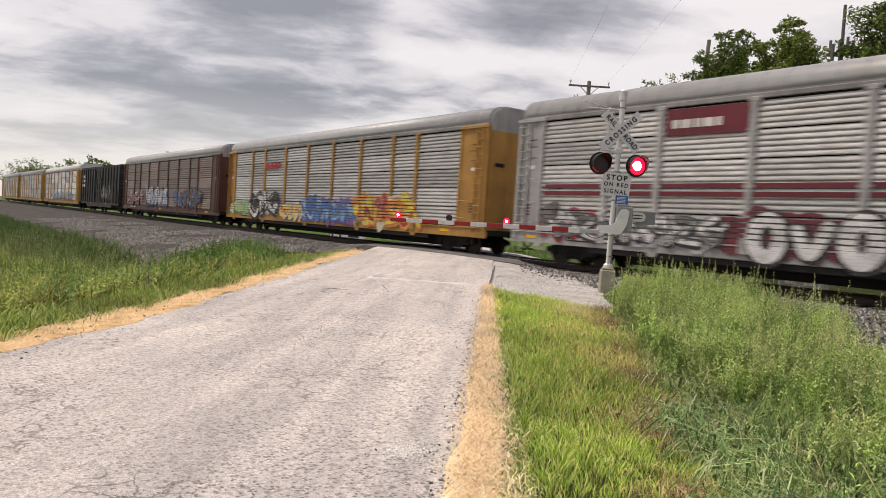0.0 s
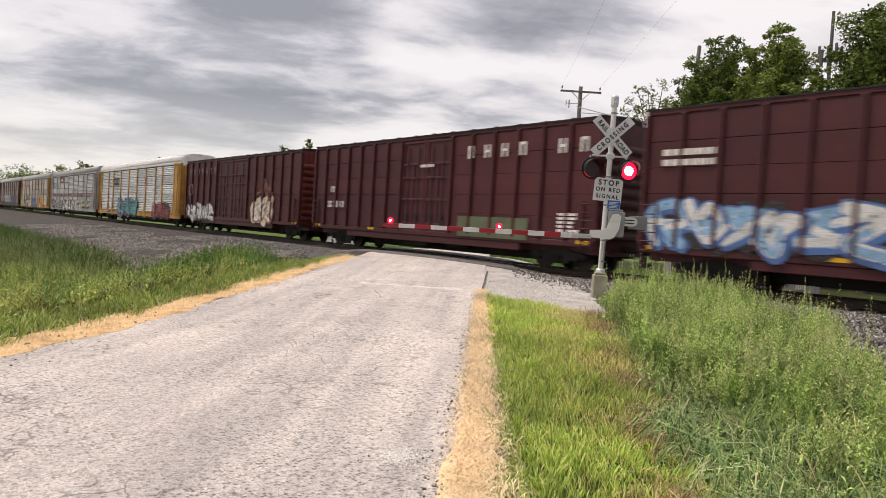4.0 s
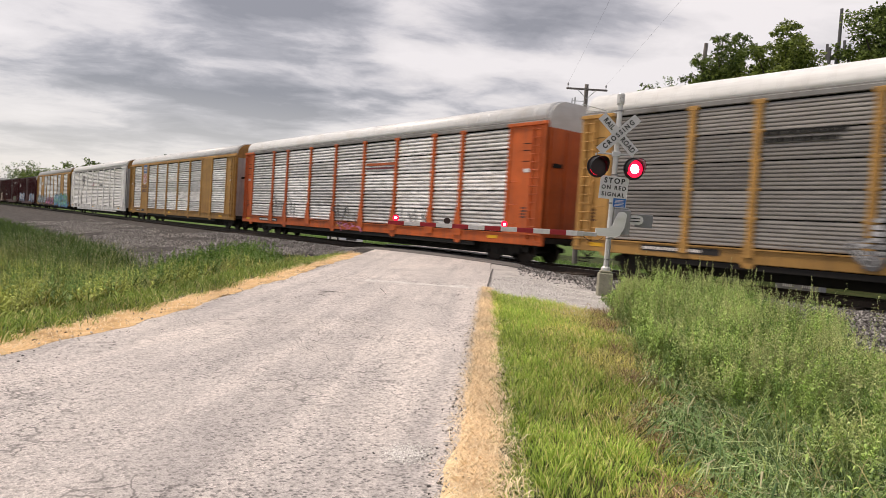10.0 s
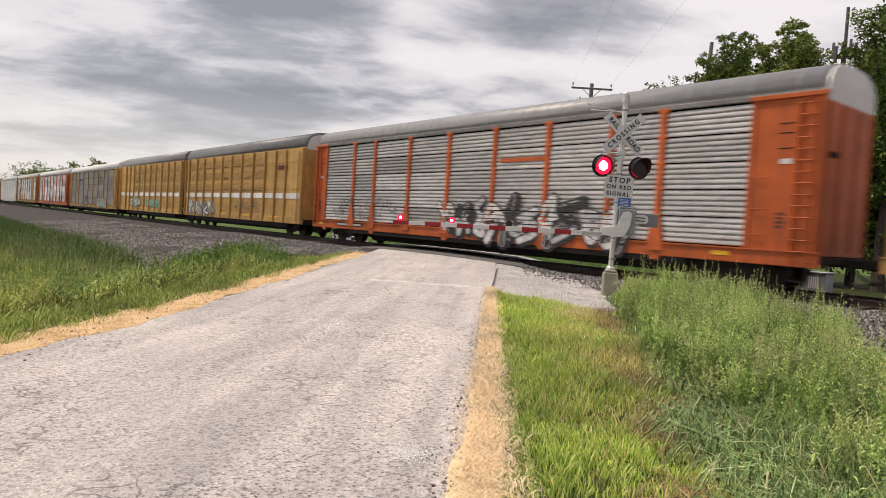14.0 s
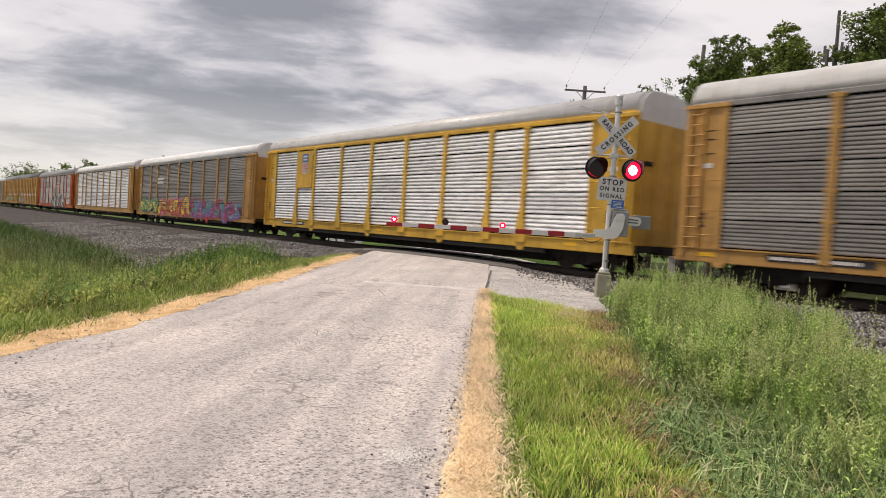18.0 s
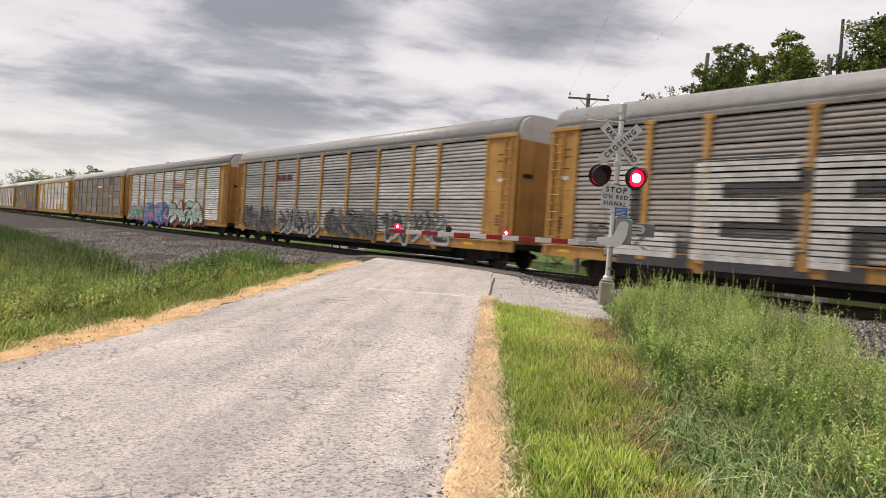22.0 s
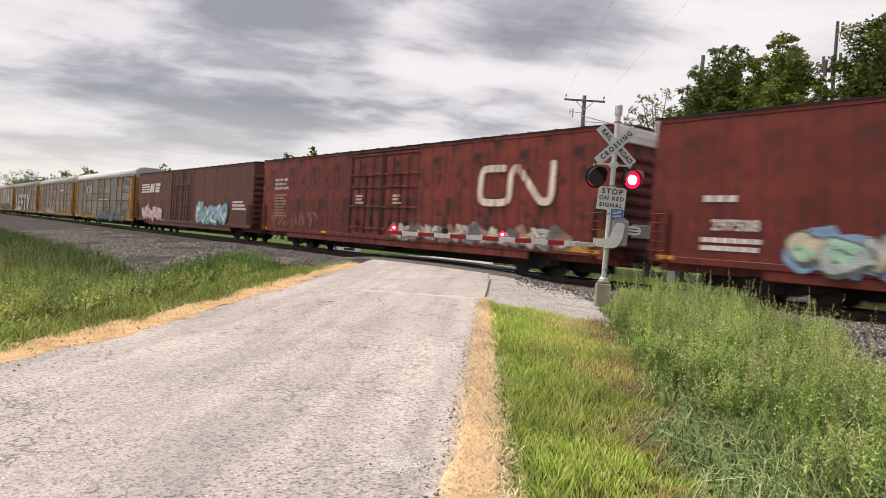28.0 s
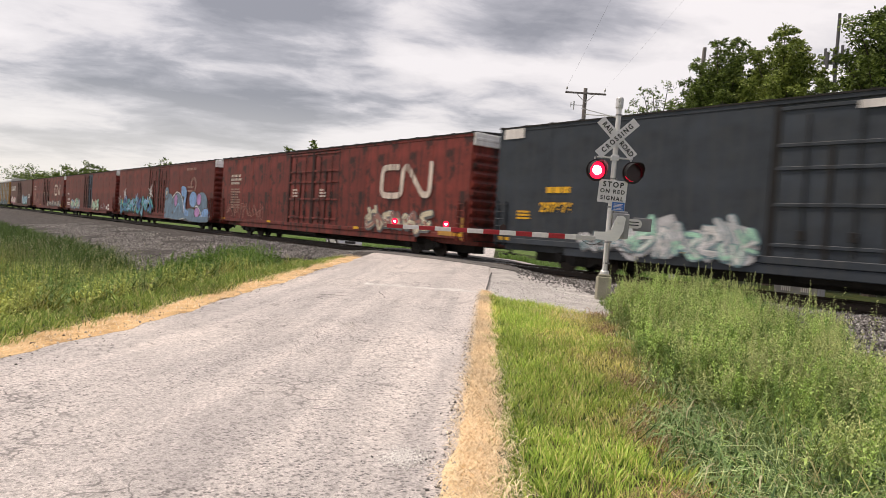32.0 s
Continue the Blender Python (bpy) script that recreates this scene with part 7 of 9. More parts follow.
c = coupled(autorack("tall dark grey car carrier with amber frame and teal tags", AMBER, DARK, ROOF_PALE, length=28.65, seed=29, rows=5, ribs=7, end_top=GABLE), 541.27)
band(c, 6.95, 9.5, 3.6, 4.3, SPRAY["silver"], "pale round mark panel", NEAR + 0.01)
bars(c, 7.6, 8.8, 3.7, 4.2, SPRAY["black"], 2, 30, "dark mark", NEAR - 0.01)
bars(c, 13.0, 20.0, 2.75, 2.83, CHALK, 1, 31, "thin white line of print", NEAR + 0.01)
graffiti(c, 251, 13.5, 25.0, 0.5, 1.6, ["slate", "slate", "grey"], "black", None, 13)
c = coupled(boxcar("red-brown smooth boxcar with white stripes and pale graffiti", FRESH_BROWN, UNDER, 28.2, "smooth", 30, end_cap=None, doors=(0.37, 0.58), end_mat=FRESH_BROWN), 569.96)
for z in (3.4, 3.62, 3.84, 4.06):
    band(c, 1.9, 4.7 - (z - 3.4) * 0.6, z, z + 0.13, CHALK, "white slanting stripe", NEAR - 0.012)
part("block_mark", gmesh("block_mark", [CHALK], lambda g: (g.rise([(4.5, 3.4), (4.95, 3.4), (5.2, 4.2), (4.75, 4.2)], -0.01, 0), g.rise([(4.75, 4.2), (5.2, 4.2), (5.6, 3.4), (5.2, 3.4)], -0.012, 0), g.rise([(5.25, 3.4), (5.65, 3.4), (5.95, 4.2), (5.5, 4.2)], -0.014, 0), g.rise([(6.1, 3.4), (7.3, 3.4), (7.3, 3.65), (6.1, 3.65)], -0.01, 0), g.rise([(6.2, 3.68), (7.3, 3.68), (7.3, 3.9), (6.2, 3.9)], -0.01, 0), g.rise([(6.2, 3.95), (7.5, 3.95), (7.5, 4.2), (6.2, 4.2)], -0.01, 0))), c, "white slanted block herald", (0, NEAR - 0.012, 0))
graffiti(c, 261, 2.6, 8.5, 1.0, 2.2, ["cream", "white"], "pink", None, 6, "pale sprayed letters")
graffiti(c, 262, 17.0, 23.0, 1.0, 2.6, ["white", "sky"], "teal", "silver")
bars(c, 24, 26.4, 2.0, 2.7, CHALK, 3, 32, "white data rows", NEAR - 0.015)
WORN_CHALK = worn("peeling_white_paint", (0.70, 0.60, 0.52), 0.7, 0.0, 0.95, 0.2, (0.10, 0.035, 0.025))
PINK_CHALK = worn("worn_pinkish_print", (0.42, 0.27, 0.22), 0.7, 0.0, 0.9, 0.3, (0.10, 0.03, 0.022))
STAINED = paint("stained_oxide_paint", (0.19, 0.032, 0.023), streak=0.85, spot=0.4, stain=(0.022, 0.013, 0.011), blotch=0.85)
for u, seed, rust, length in ((598.12, 33, 2, 28.2), (683.19, 40, 1, 28.3)):
    c = coupled(boxcar("long stained oxide red boxcar with a big worn white block mark", STAINED, UNDER, length, "smooth", seed, end_cap=WHITE, doors=(0.39, 0.61), end_mat=STAINED), u)
    g = Geo()
    for way in ([(22.35, 3.92), (21.35, 3.92), (21.1, 3.75), (21.05, 3.3), (21.08, 2.85), (21.3, 2.64), (22.3, 2.62), (22.62, 2.75), (22.7, 3.2), (22.75, 3.7), (22.98, 3.92), (23.25, 3.75), (24.15, 2.8), (24.4, 2.66), (24.65, 2.68), (24.78, 2.9), (24.8, 3.45)], [(24.8, 3.6), (24.8, 4.02)]):
        ribbon(g, flowing(way, 4), 0.14, 0.0, 0)
    part("block_mark", g.mesh("block_mark", WORN_CHALK), c, "big worn white block herald", (0, NEAR - 0.03, 0))
    plate(c, "placard", 25.55, 26.5, 0.95, 1.3, WARM_YELLOW, "yellow reflective placard", NEAR - 0.012)
    plate(c, "paint_patch", 27.0, 27.25, 0.8, 1.75, WARM_YELLOW, "upright ochre paint stripe", NEAR - 0.012)
    bars(c, 2.4, 4.3, 3.3, 4.05, WORN_CHALK, 3, seed, "white lettering in rows", NEAR - 0.015)
    bars(c, 2.4, 4.2, 1.7, 3.1, PINK_CHALK, 8, seed + 1, "worn pinkish data rows", NEAR - 0.015)
    tags(c, seed, 2.0, 8.0, 1.1, 2.1, "dusty_rose", "faded rose-brown sprayed tags")
    for x in (11.8, 15.0):
        bars(c, x, x + 0.7, 2.5, 3.0, WORN_CHALK, 3, seed + int(x), "white stencil on the door", NEAR - 0.02)
    graffiti(c, seed * 10, 19.9 if rust == 1 else 15.0, 24.9 if rust == 1 else 25.8, 0.95, 2.0 if rust == 1 else 1.75, ["dusty_rose", "cream", "silver", "grey"] if rust == 2 else ["cream", "dusty_rose"], "grey", None, None, "pale sprayed tags")
c = coupled(boxcar("long oxide red boxcar with a blue door and cream graffiti", OXIDE, UNDER, 28.45, "smooth", 34, end_cap=WHITE, doors=(0.43, 0.60), door_mats={1: paint("blue_grey_door_paint", (0.05, 0.075, 0.12))}), 626.3)
numerals(c, "297508", 3.4, 2.0, 0.42, CHALK)
bars(c, 2.4, 3.6, 2.6, 2.9, CHALK, 1, 35, "white block mark", NEAR - 0.015)
bars(c, 2.4, 4.6, 1.25, 1.7, CHALK, 2, 36, "white data rows", NEAR - 0.015)
graffiti(c, 271, 4.9, 10.2, 0.9, 2.05, ["cream", "mint", "silver"], "grey", "sky", 6)
graffiti(c, 272, 17.2, 20.6, 0.9, 2.05, ["cream", "mint"], "black", "cream", 4)
tags(c, 273, 21.2, 23.6, 1.0, 1.7, "silver")
for x, z, w, h in ((23.9, 1.05, 0.5, 0.35), (24.6, 1.35, 0.55, 0.25), (24.7, 1.0, 0.6, 0.2)):
    plate(c, "placard", x, x + w, z, z + h, CHALK, "white stencilled panel", NEAR - 0.012)
plate(c, "paint_patch", 26.6, 26.85, 0.95, 1.7, WARM_YELLOW, "upright ochre paint stripe", NEAR - 0.012)
c = coupled(boxcar("long oxide red boxcar with blue and pink graffiti", OXIDE, UNDER, 28.4, "smooth", 35, end_cap=WHITE, doors=(0.39, 0.61)), 654.77)
graffiti(c, 281, 1.6, 12.6, 0.8, 2.5, ["teal", "blue", "teal", "sky"], "black", None, 9)


def burst(car, x, z, size, mat, arms, label):
    """A sprayed star: rays from one point."""
    g = Geo()
    for k in range(arms):
        a = 6.2832 * k / arms + 0.3
        l = size * (1.0 if k % 2 else 0.6)
        ribbon(g, [(x, z), (x + l * math.cos(a), z + l * math.sin(a))], size * 0.09, -0.0006 * k, 0)
    part("graffiti_star", g.mesh("graffiti_star", mat), car, label, (0, NEAR - 0.062, 0))


for x, z, size, mat, arms in ((1.35, 2.0, 0.6, "silver", 9), (3.3, 2.75, 0.6, "white", 8), (7.6, 2.3, 0.5, "sky", 9), (12.1, 2.85, 0.75, "white", 8), (2.5, 1.9, 0.4, "yellow", 5), (5.6, 1.9, 0.45, "yellow", 5), (7.3, 1.2, 0.4, "yellow", 5), (11.4, 2.1, 0.5, "yellow", 5)):
    burst(c, x, z, size, SPRAY[mat], arms, "sprayed %s star" % mat)
STEEL_BLUE = spray_paint("steel_blue", (0.16, 0.24, 0.33))
LILAC = spray_paint("lilac", (0.46, 0.24, 0.50))
CORNFLOWER = spray_paint("cornflower", (0.22, 0.38, 0.66))
for cx, cz, rx, rz, mat, deep, what in ((18.4, 1.35, 2.2, 0.7, STEEL_BLUE, -0.004, "swell"), (22.0, 1.05, 2.0, 0.42, STEEL_BLUE, -0.004, "swell"), (25.3, 1.2, 1.7, 0.6, CORNFLOWER, -0.004, "swell"), (17.5, 1.75, 1.15, 0.95, STEEL_BLUE, 0.0, "hump"), (16.75, 2.75, 0.5, 0.5, STEEL_BLUE, 0.004, "curl"), (25.2, 1.95, 1.25, 0.85, STEEL_BLUE, 0.004, "hump"), (23.35, 2.25, 0.85, 0.62, CORNFLOWER, 0.006, "crest"), (21.1, 2.85, 0.62, 0.42, CORNFLOWER, 0.006, "crest"),
                                        (19.75, 1.75, 1.5, 1.0, STEEL_BLUE, 0.010, "hump"), (22.9, 1.05, 1.35, 0.5, STEEL_BLUE, 0.012, "hump"), (26.2, 1.1, 0.9, 0.5, CORNFLOWER, 0.012, "hump"), (19.25, 2.15, 0.42, 0.5, LILAC, 0.016, "drop"), (24.7, 2.25, 0.5, 0.46, LILAC, 0.016, "drop"), (24.35, 1.25, 0.6, 0.38, LILAC, 0.018, "drop"), (16.75, 2.78, 0.2, 0.22, SPRAY["cream"], 0.016, "eye")):
    sprayed_shape(c, "graffiti_wave", oval(cx, cz, rx, rz, 22), mat, "sprayed %s %s with a dark edge" % ("lilac" if mat is LILAC else "blue", what), deep, SPRAY["grey"], 0.06, False)
for pts, half, mat in (([(20.7, 3.1), (21.6, 2.9), (21.45, 2.0), (21.6, 1.3), (22.3, 1.15)], 0.24, CORNFLOWER), ([(16.5, 0.85), (18.0, 0.9), (19.8, 0.8), (21.5, 1.0), (23.0, 0.8), (25.0, 0.75), (26.8, 0.85)], 0.2, STEEL_BLUE), ([(16.7, 0.72), (18.6, 0.7), (20.4, 0.66), (22.0, 0.82), (24.0, 0.66), (26.6, 0.7)], 0.035, SPRAY["white"]),
                       ([(18.4, 2.4), (19.4, 2.85), (20.5, 2.6), (21.1, 1.9), (21.5, 1.2)], 0.045, SPRAY["white"]), ([(23.9, 1.7), (24.4, 1.75), (25.0, 1.4), (25.4, 1.0)], 0.045, SPRAY["white"]), ([(19.0, 1.2), (20.0, 1.9), (20.5, 1.3)], 0.06, SPRAY["sky"])):
    g = Geo()
    ribbon(g, flowing(pts, 6), half, 0, 0)
    part("graffiti_line", g.mesh("graffiti_line", mat), c, "flowing sprayed line", (0, NEAR - 0.06, 0))
PINKISH = worn("faded_pinkish_lettering", (0.34, 0.20, 0.165), 0.7, 0.0, 0.7, 0.3, (0.09, 0.025, 0.02))
faded = gmesh("herald_ring", [PINKISH], lambda g: ribbon(g, [(23.25 + 0.55 * math.cos(a), 3.42 + 0.5 * math.sin(a)) for a in [-1.0 + 0.35 * k for k in range(13)]], 0.12, 0, 0))
part("herald_ring", faded, c, "faded white ring herald", (0, NEAR - 0.03, 0))
for z in (2.86, 3.16):
    plate(c, "herald_bar", 21.7, 23.2, z, z + 0.15, PINKISH, "faded white bar of the herald", NEAR - 0.012)
bars(c, 21.5, 23.9, 4.5, 4.8, PINKISH, 1, 37, "faint white lettering", NEAR - 0.015)
c = coupled(boxcar("long blue-black boxcar with yellow number and mint graffiti", NAVY, UNDER, 28.4, "smooth", 36, doors=(0.39, 0.61)), 711.45)
band(c, 0.98, 2.0, 4.75, 5.12, CHALK, "pale corner patch", NEAR - 0.02)
bars(c, 3.3, 4.5, 2.65, 3.0, SAFETY_YELLOW, 1, 38, "yellow block mark", NEAR - 0.015)
numerals(c, "297676", 3.8, 2.2, 0.46, SAFETY_YELLOW)
bars(c, 1.9, 2.7, 1.75, 2.1, SAFETY_YELLOW, 3, 39, "yellow data block", NEAR - 0.015)
graffiti(c, 291, 5.0, 7.0, 0.8, 1.5, ["silver", "slate"], "grey", None, 5)
graffiti(c, 292, 6.8, 10.9, 0.75, 1.95, ["silver", "mint", "white"], "slate", "silver", 8)
band(c, 13.2, 14.6, 4.75, 4.95, CHALK, "white patch at the door top", NEAR - 0.01)


# ---- ballast, grass, weeds, straw ----
RNG = np.random.default_rng(11)


def stuff(name, label, category, data):
    return tagged(new(name, data), label, category, kind="stuff")


def stones(name, label, x, y, size, mat, sink=0.3):
    """Broken stones: small uneven lumps lying on the ground."""
    n = len(x)
    base = np.array([(1, 0, 0), (-1, 0, 0), (0, 1, 0), (0, -1, 0), (0, 0, 1), (0, 0, -1)], float)
    v = base[None] * RNG.uniform(0.6, 1.25, (n, 6, 1)) + RNG.normal(0, 0.16, (n, 6, 3))
    v *= size[:, None, None] * RNG.uniform(0.7, 1.3, (n, 1, 3))
    w = RNG.uniform(0, 6.28, n)
    tilt = RNG.uniform(-0.6, 0.6, n)
    c, s = np.cos(tilt)[:, None], np.sin(tilt)[:, None]
    vy, vz = v[..., 1] * c - v[..., 2] * s, v[..., 1] * s + v[..., 2] * c
    c, s = np.cos(w)[:, None], np.sin(w)[:, None]
    vx, vy = v[..., 0] * c - vy * s, v[..., 0] * s + vy * c
    z = ground_z(x, y) + size * (0.5 - sink)
    v = np.stack([vx + x[:, None], vy + y[:, None], vz + z[:, None]], -1)
    tri = np.array([(0, 2, 4), (2, 1, 4), (1, 3, 4), (3, 0, 4), (2, 0, 5), (1, 2, 5), (3, 1, 5), (0, 3, 5)])
    return stuff(name, label, "gravel", quick_mesh(name, v.reshape(-1, 3), (tri[None] + 6 * np.arange(n)[:, None, None]).reshape(-1, 3), mat))


def blades(name, label, category, x, y, h, w, mat, lean=0.35, droop=0.3, base=None, flat=False, way=None):
    """Grass blades: narrow strips that lean and droop towards their tips."""
    n = len(x)
    z = (ground_z(x, y) if base is None else base) - 0.01
    face = RNG.uniform(0, 6.28, n)
    way = RNG.uniform(0, 6.28, n) if way is None else way
    l = np.abs(RNG.normal(lean, 0.25, n))
    if flat:
        l = RNG.uniform(1.2, 1.55, n)
    px, py = -np.sin(face) * w / 2, np.cos(face) * w / 2
    v = np.zeros((n, 7, 3))
    for k, (s, taper) in enumerate(((0.0, 0.8), (0.4, 1.0), (0.75, 0.7), (1.0, 0.0))):
        a = l * (0.5 + 0.5 * s) + droop * s * s
        ox = np.sin(a) * h * s
        cx, cy = x + ox * np.cos(way), y + ox * np.sin(way)
        cz = z + np.cos(np.minimum(a, 2.0)) * h * s + (0.02 * s if flat else 0)
        if k < 3:
            v[:, 2 * k] = np.stack([cx - px * taper, cy - py * taper, cz], -1)
            v[:, 2 * k + 1] = np.stack([cx + px * taper, cy + py * taper, cz], -1)
        else:
            v[:, 6] = np.stack([cx, cy, cz], -1)
    tri = np.array([(0, 1, 2), (1, 3, 2), (2, 3, 4), (3, 5, 4), (4, 5, 6)])
    return stuff(name, label, category, quick_mesh(name, v.reshape(-1, 3), (tri[None] + 7 * np.arange(n)[:, None, None]).reshape(-1, 3), mat))


def leaf_cards(cx, cy, cz, size, spread_z=0.6, broad=0.3):
    """Small four-cornered leaves at the given places, turned every way."""
    n = len(cx)
    a, b = RNG.normal(size=(n, 3)), RNG.normal(size=(n, 3))
    a[:, 2] *= spread_z
    a /= np.linalg.norm(a, axis=1, keepdims=True)
    b -= (a * b).sum(1, keepdims=True) * a
    b /= np.linalg.norm(b, axis=1, keepdims=True)
    c = np.stack([cx, cy, cz], -1)
    s = size[:, None]
    v = np.stack([c - a * s, c + b * s * broad, c + a * s, c - b * s * broad], 1)
    return v.reshape(-1, 3), np.arange(4 * n).reshape(n, 4)


def spread(n, x0, x1, y0, y1, keep):
    x, y = RNG.uniform(x0, x1, n), RNG.uniform(y0, y1, n)
    k = keep(x, y)
    return x[k], y[k]


def in_view(x, y, more=0.8):
    """The stretch of ground in front of the place where the viewer stands."""
    return (x < -0.30 * (y + 19.55) + more) & (y > -19.3 + 0.02 * x)


def patchy(x, y, f=0.9, p=0.0):
    return 0.5 + 0.25 * np.sin(x * f * 1.7 + p + 1.3 * np.sin(y * f)) + 0.25 * np.sin(y * f * 2.3 - p + 1.1 * np.sin(x * f * 0.8))


# ballast beside and between the rails
def weed_back(x):
    return np.interp(x, (-9.8, -8.2, -7.0, -5.6, -4.5, -3.2, -2.6, -1.0), (-4.4, -5.2, -6.0, -7.0, -8.1, -10.1, -11.0, -12.8))


def ballast_zone(x, y):
    b = across(x, y)
    left = (b < -3.5) & (y > -5.2)
    right = (b > 3.5) & (y > np.where(b > 5.2, weed_back(x), -2.5 - 2.4 * RNG.random(len(x)) ** 2.5))
    return (left | right) & in_view(x, y) & (RNG.random(len(x)) < np.clip(18 / (np.abs(x) + 6), 0.35, 1))


bx, by = spread(120000, -46, 1.0, -13.5, -0.9, ballast_zone)
stones("ballast", "dark grey crushed-stone ballast heaped beside the rail", bx, by, RNG.uniform(0.022, 0.05, len(bx)), STONE)
bx, by = spread(16000, -40, 0.0, 0.9, 3.6, lambda x, y: (np.abs(across(x, y)) > 3.5))
stones("ballast_far", "grey crushed-stone ballast beyond the far rail", bx, by, RNG.uniform(0.025, 0.05, len(bx)), STONE)
bx, by = spread(44000, -75, -20, -13.2, -4.4, lambda x, y: (across(x, y) < -6.2 + 0.8 * patchy(x, y, 0.7)) & (RNG.random(len(x)) < np.clip(26 / (np.abs(x) + 2), 0.3, 1)) & (patchy(x, y, 0.5, 2) > 0.22))
stones("loose_gravel", "pale loose gravel spread below the track", bx, by, RNG.uniform(0.025, 0.06, len(bx)), PALE_STONE)
bx, by = spread(9000, -14, -7.8, -9.0, -3.2, lambda x, y: (across(x, y) > 2.7) & (across(x, y) < 6.0))
stones("crossing_gravel", "pale fine gravel beside the crossing", bx, by, RNG.uniform(0.006, 0.022, len(bx)), FINE_STONE)
bx, by = spread(16000, -16, -1, -19.2, -9, lambda x, y: (np.abs(across(x, y)) < 2.7) & (RNG.random(len(x)) < 0.12 + 0.45 * (patchy(x, y, 0.7, 4) > 0.62)) & in_view(x, y))
b = across(bx, by)
so = stones("road_grit", "loose grit and small stones scattered on the road", bx, by, RNG.uniform(0.004, 0.012, len(bx)), ROAD_STONE)
so.location.z = 0.045


bx, by = -4.02 + RNG.normal(0, 0.10, 1500), -16.55 + RNG.normal(0, 0.10, 1500)
so = stones("gravel_spill", "small spill of pale fine gravel on the road", bx, by, RNG.uniform(0.005, 0.011, len(bx)), FINE_STONE)
so.location.z = 0.038


bb = np.concatenate([RNG.normal(-2.45, 0.22, 700), RNG.normal(2.5, 0.05, 900)])
by = np.concatenate([RNG.uniform(-20, -6, 700), RNG.uniform(-19, -9, 900)])
so = stones("edge_grit", "loose grit along the broken road edges", (bb + ROAD_MID - by * ROAD_N[1]) / ROAD_N[0], by, RNG.uniform(0.006, 0.018, len(bb)), ROAD_STONE)
so.location.z = 0.032


# straw edges
def straw_edge(name, lo, hi, y0, y1, n, sign):
    bb = lo + (hi - lo) * RNG.beta(1.4, 1.6, n) + RNG.normal(0, 0.05, n)
    y = RNG.uniform(y0, y1, n)
    wide = np.clip((-y - 8) / 9, 0.25, 1) if sign > 0 else 1.0
    bb = np.where(sign > 0, 2.52 + (bb - 2.52) * wide, bb)
    x = (bb + ROAD_MID - y * ROAD_N[1]) / ROAD_N[0]
    k = in_view(x, y)
    x, y = x[k], y[k]
    return blades(name, "dry yellow straw lying along the road edge", "straw", x, y, RNG.uniform(0.06, 0.2, len(x)), RNG.uniform(0.004, 0.009, len(x)), STRAW, base=road_z(y) + (0.03 if sign > 0 else 0.02), flat=True)


straw_edge("straw", 2.56, 3.08, -19.2, -8.6, 17000, 1)
straw_edge("straw_far_side", -3.3, -2.5, -20.0, -5.0, 3000, -1)
road_strip("straw_bed", 2.56, 2.88, -44, -8.9, STRAW_SOIL, 0.006, "matted dry straw along the road edge", 0.06, 0.14)
road_strip("straw_bed_far_side", -3.3, -2.52, -34, -5.2, SAND, 0.004, "bare tan sandy strip along the road edge", 0.11, 0.13)


def tufts(name, label, cx, cy, per, h, w, mat, spread_r=0.07, lean=0.42, droop=0.5, category="grass"):
    """Tussocks: blades that spring from one foot and fall outwards."""
    n = len(cx)
    a = RNG.uniform(0, 6.28, (n, per))
    r = np.abs(RNG.normal(0, spread_r, (n, per)))
    x, y = (cx[:, None] + r * np.cos(a)).ravel(), (cy[:, None] + r * np.sin(a)).ravel()
    hh = (h[:, None] * RNG.uniform(0.45, 1.1, (n, per))).ravel()
    return blades(name, label, category, x, y, hh, RNG.uniform(*w, n * per), mat, lean, droop, way=(a + RNG.normal(0, 0.5, (n, per))).ravel())


def verge_edge(y):
    return 2.62 + 0.35 * np.clip((-y - 8) / 9, 0, 1) + 0.08 * np.sin(y * 7)


def weed_edge(x, y):
    """Where the mown verge ends and the tall weeds begin."""
    return np.interp(y, (-16.5, -15.2, -14.0, -12.8, -11.4, -9.0, -6.3), (4.15, 4.33, 4.5, 4.65, 4.75, 4.95, 5.3)) + 0.22 * (patchy(x, y, 1.6) - 0.5)


# mown verge to the right of the road
def mown(x, y):
    return (across(x, y) > verge_edge(y)) & (across(x, y) < weed_edge(x, y) + 0.15) & in_view(x, y, 0.6)


def dryness(x, y):
    return np.clip((across(x, y) - 3.15) / 0.95, 0.06, 1.0) * (0.30 + 0.85 * patchy(x, y, 1.3))


x, y = spread(190000, -12.5, -0.4, -19.4, -8.9, mown)
dry = RNG.random(len(x)) < dryness(x, y)
g = ~dry
blades("mown_grass", "bright green mown grass verge", "grass", x[g], y[g], RNG.uniform(0.05, 0.14, g.sum()), RNG.uniform(0.004, 0.009, g.sum()), GRASS, 0.22, 0.3)
blades("dry_mown_grass", "half-dry yellowish mown grass verge", "grass", x[dry], y[dry], RNG.uniform(0.05, 0.16, dry.sum()), RNG.uniform(0.003, 0.007, dry.sum()), DRYGRASS, 0.3, 0.35)
x, y = spread(5200, -12.5, -0.4, -19.4, -8.9, lambda x, y: mown(x, y) & (RNG.random(len(x)) > dryness(x, y)))
tufts("mown_tussocks", "bright green tussocks in the mown verge", x, y, 30, RNG.uniform(0.10, 0.21, len(x)), (0.0035, 0.008), GRASS, 0.045, 0.22, 0.35)
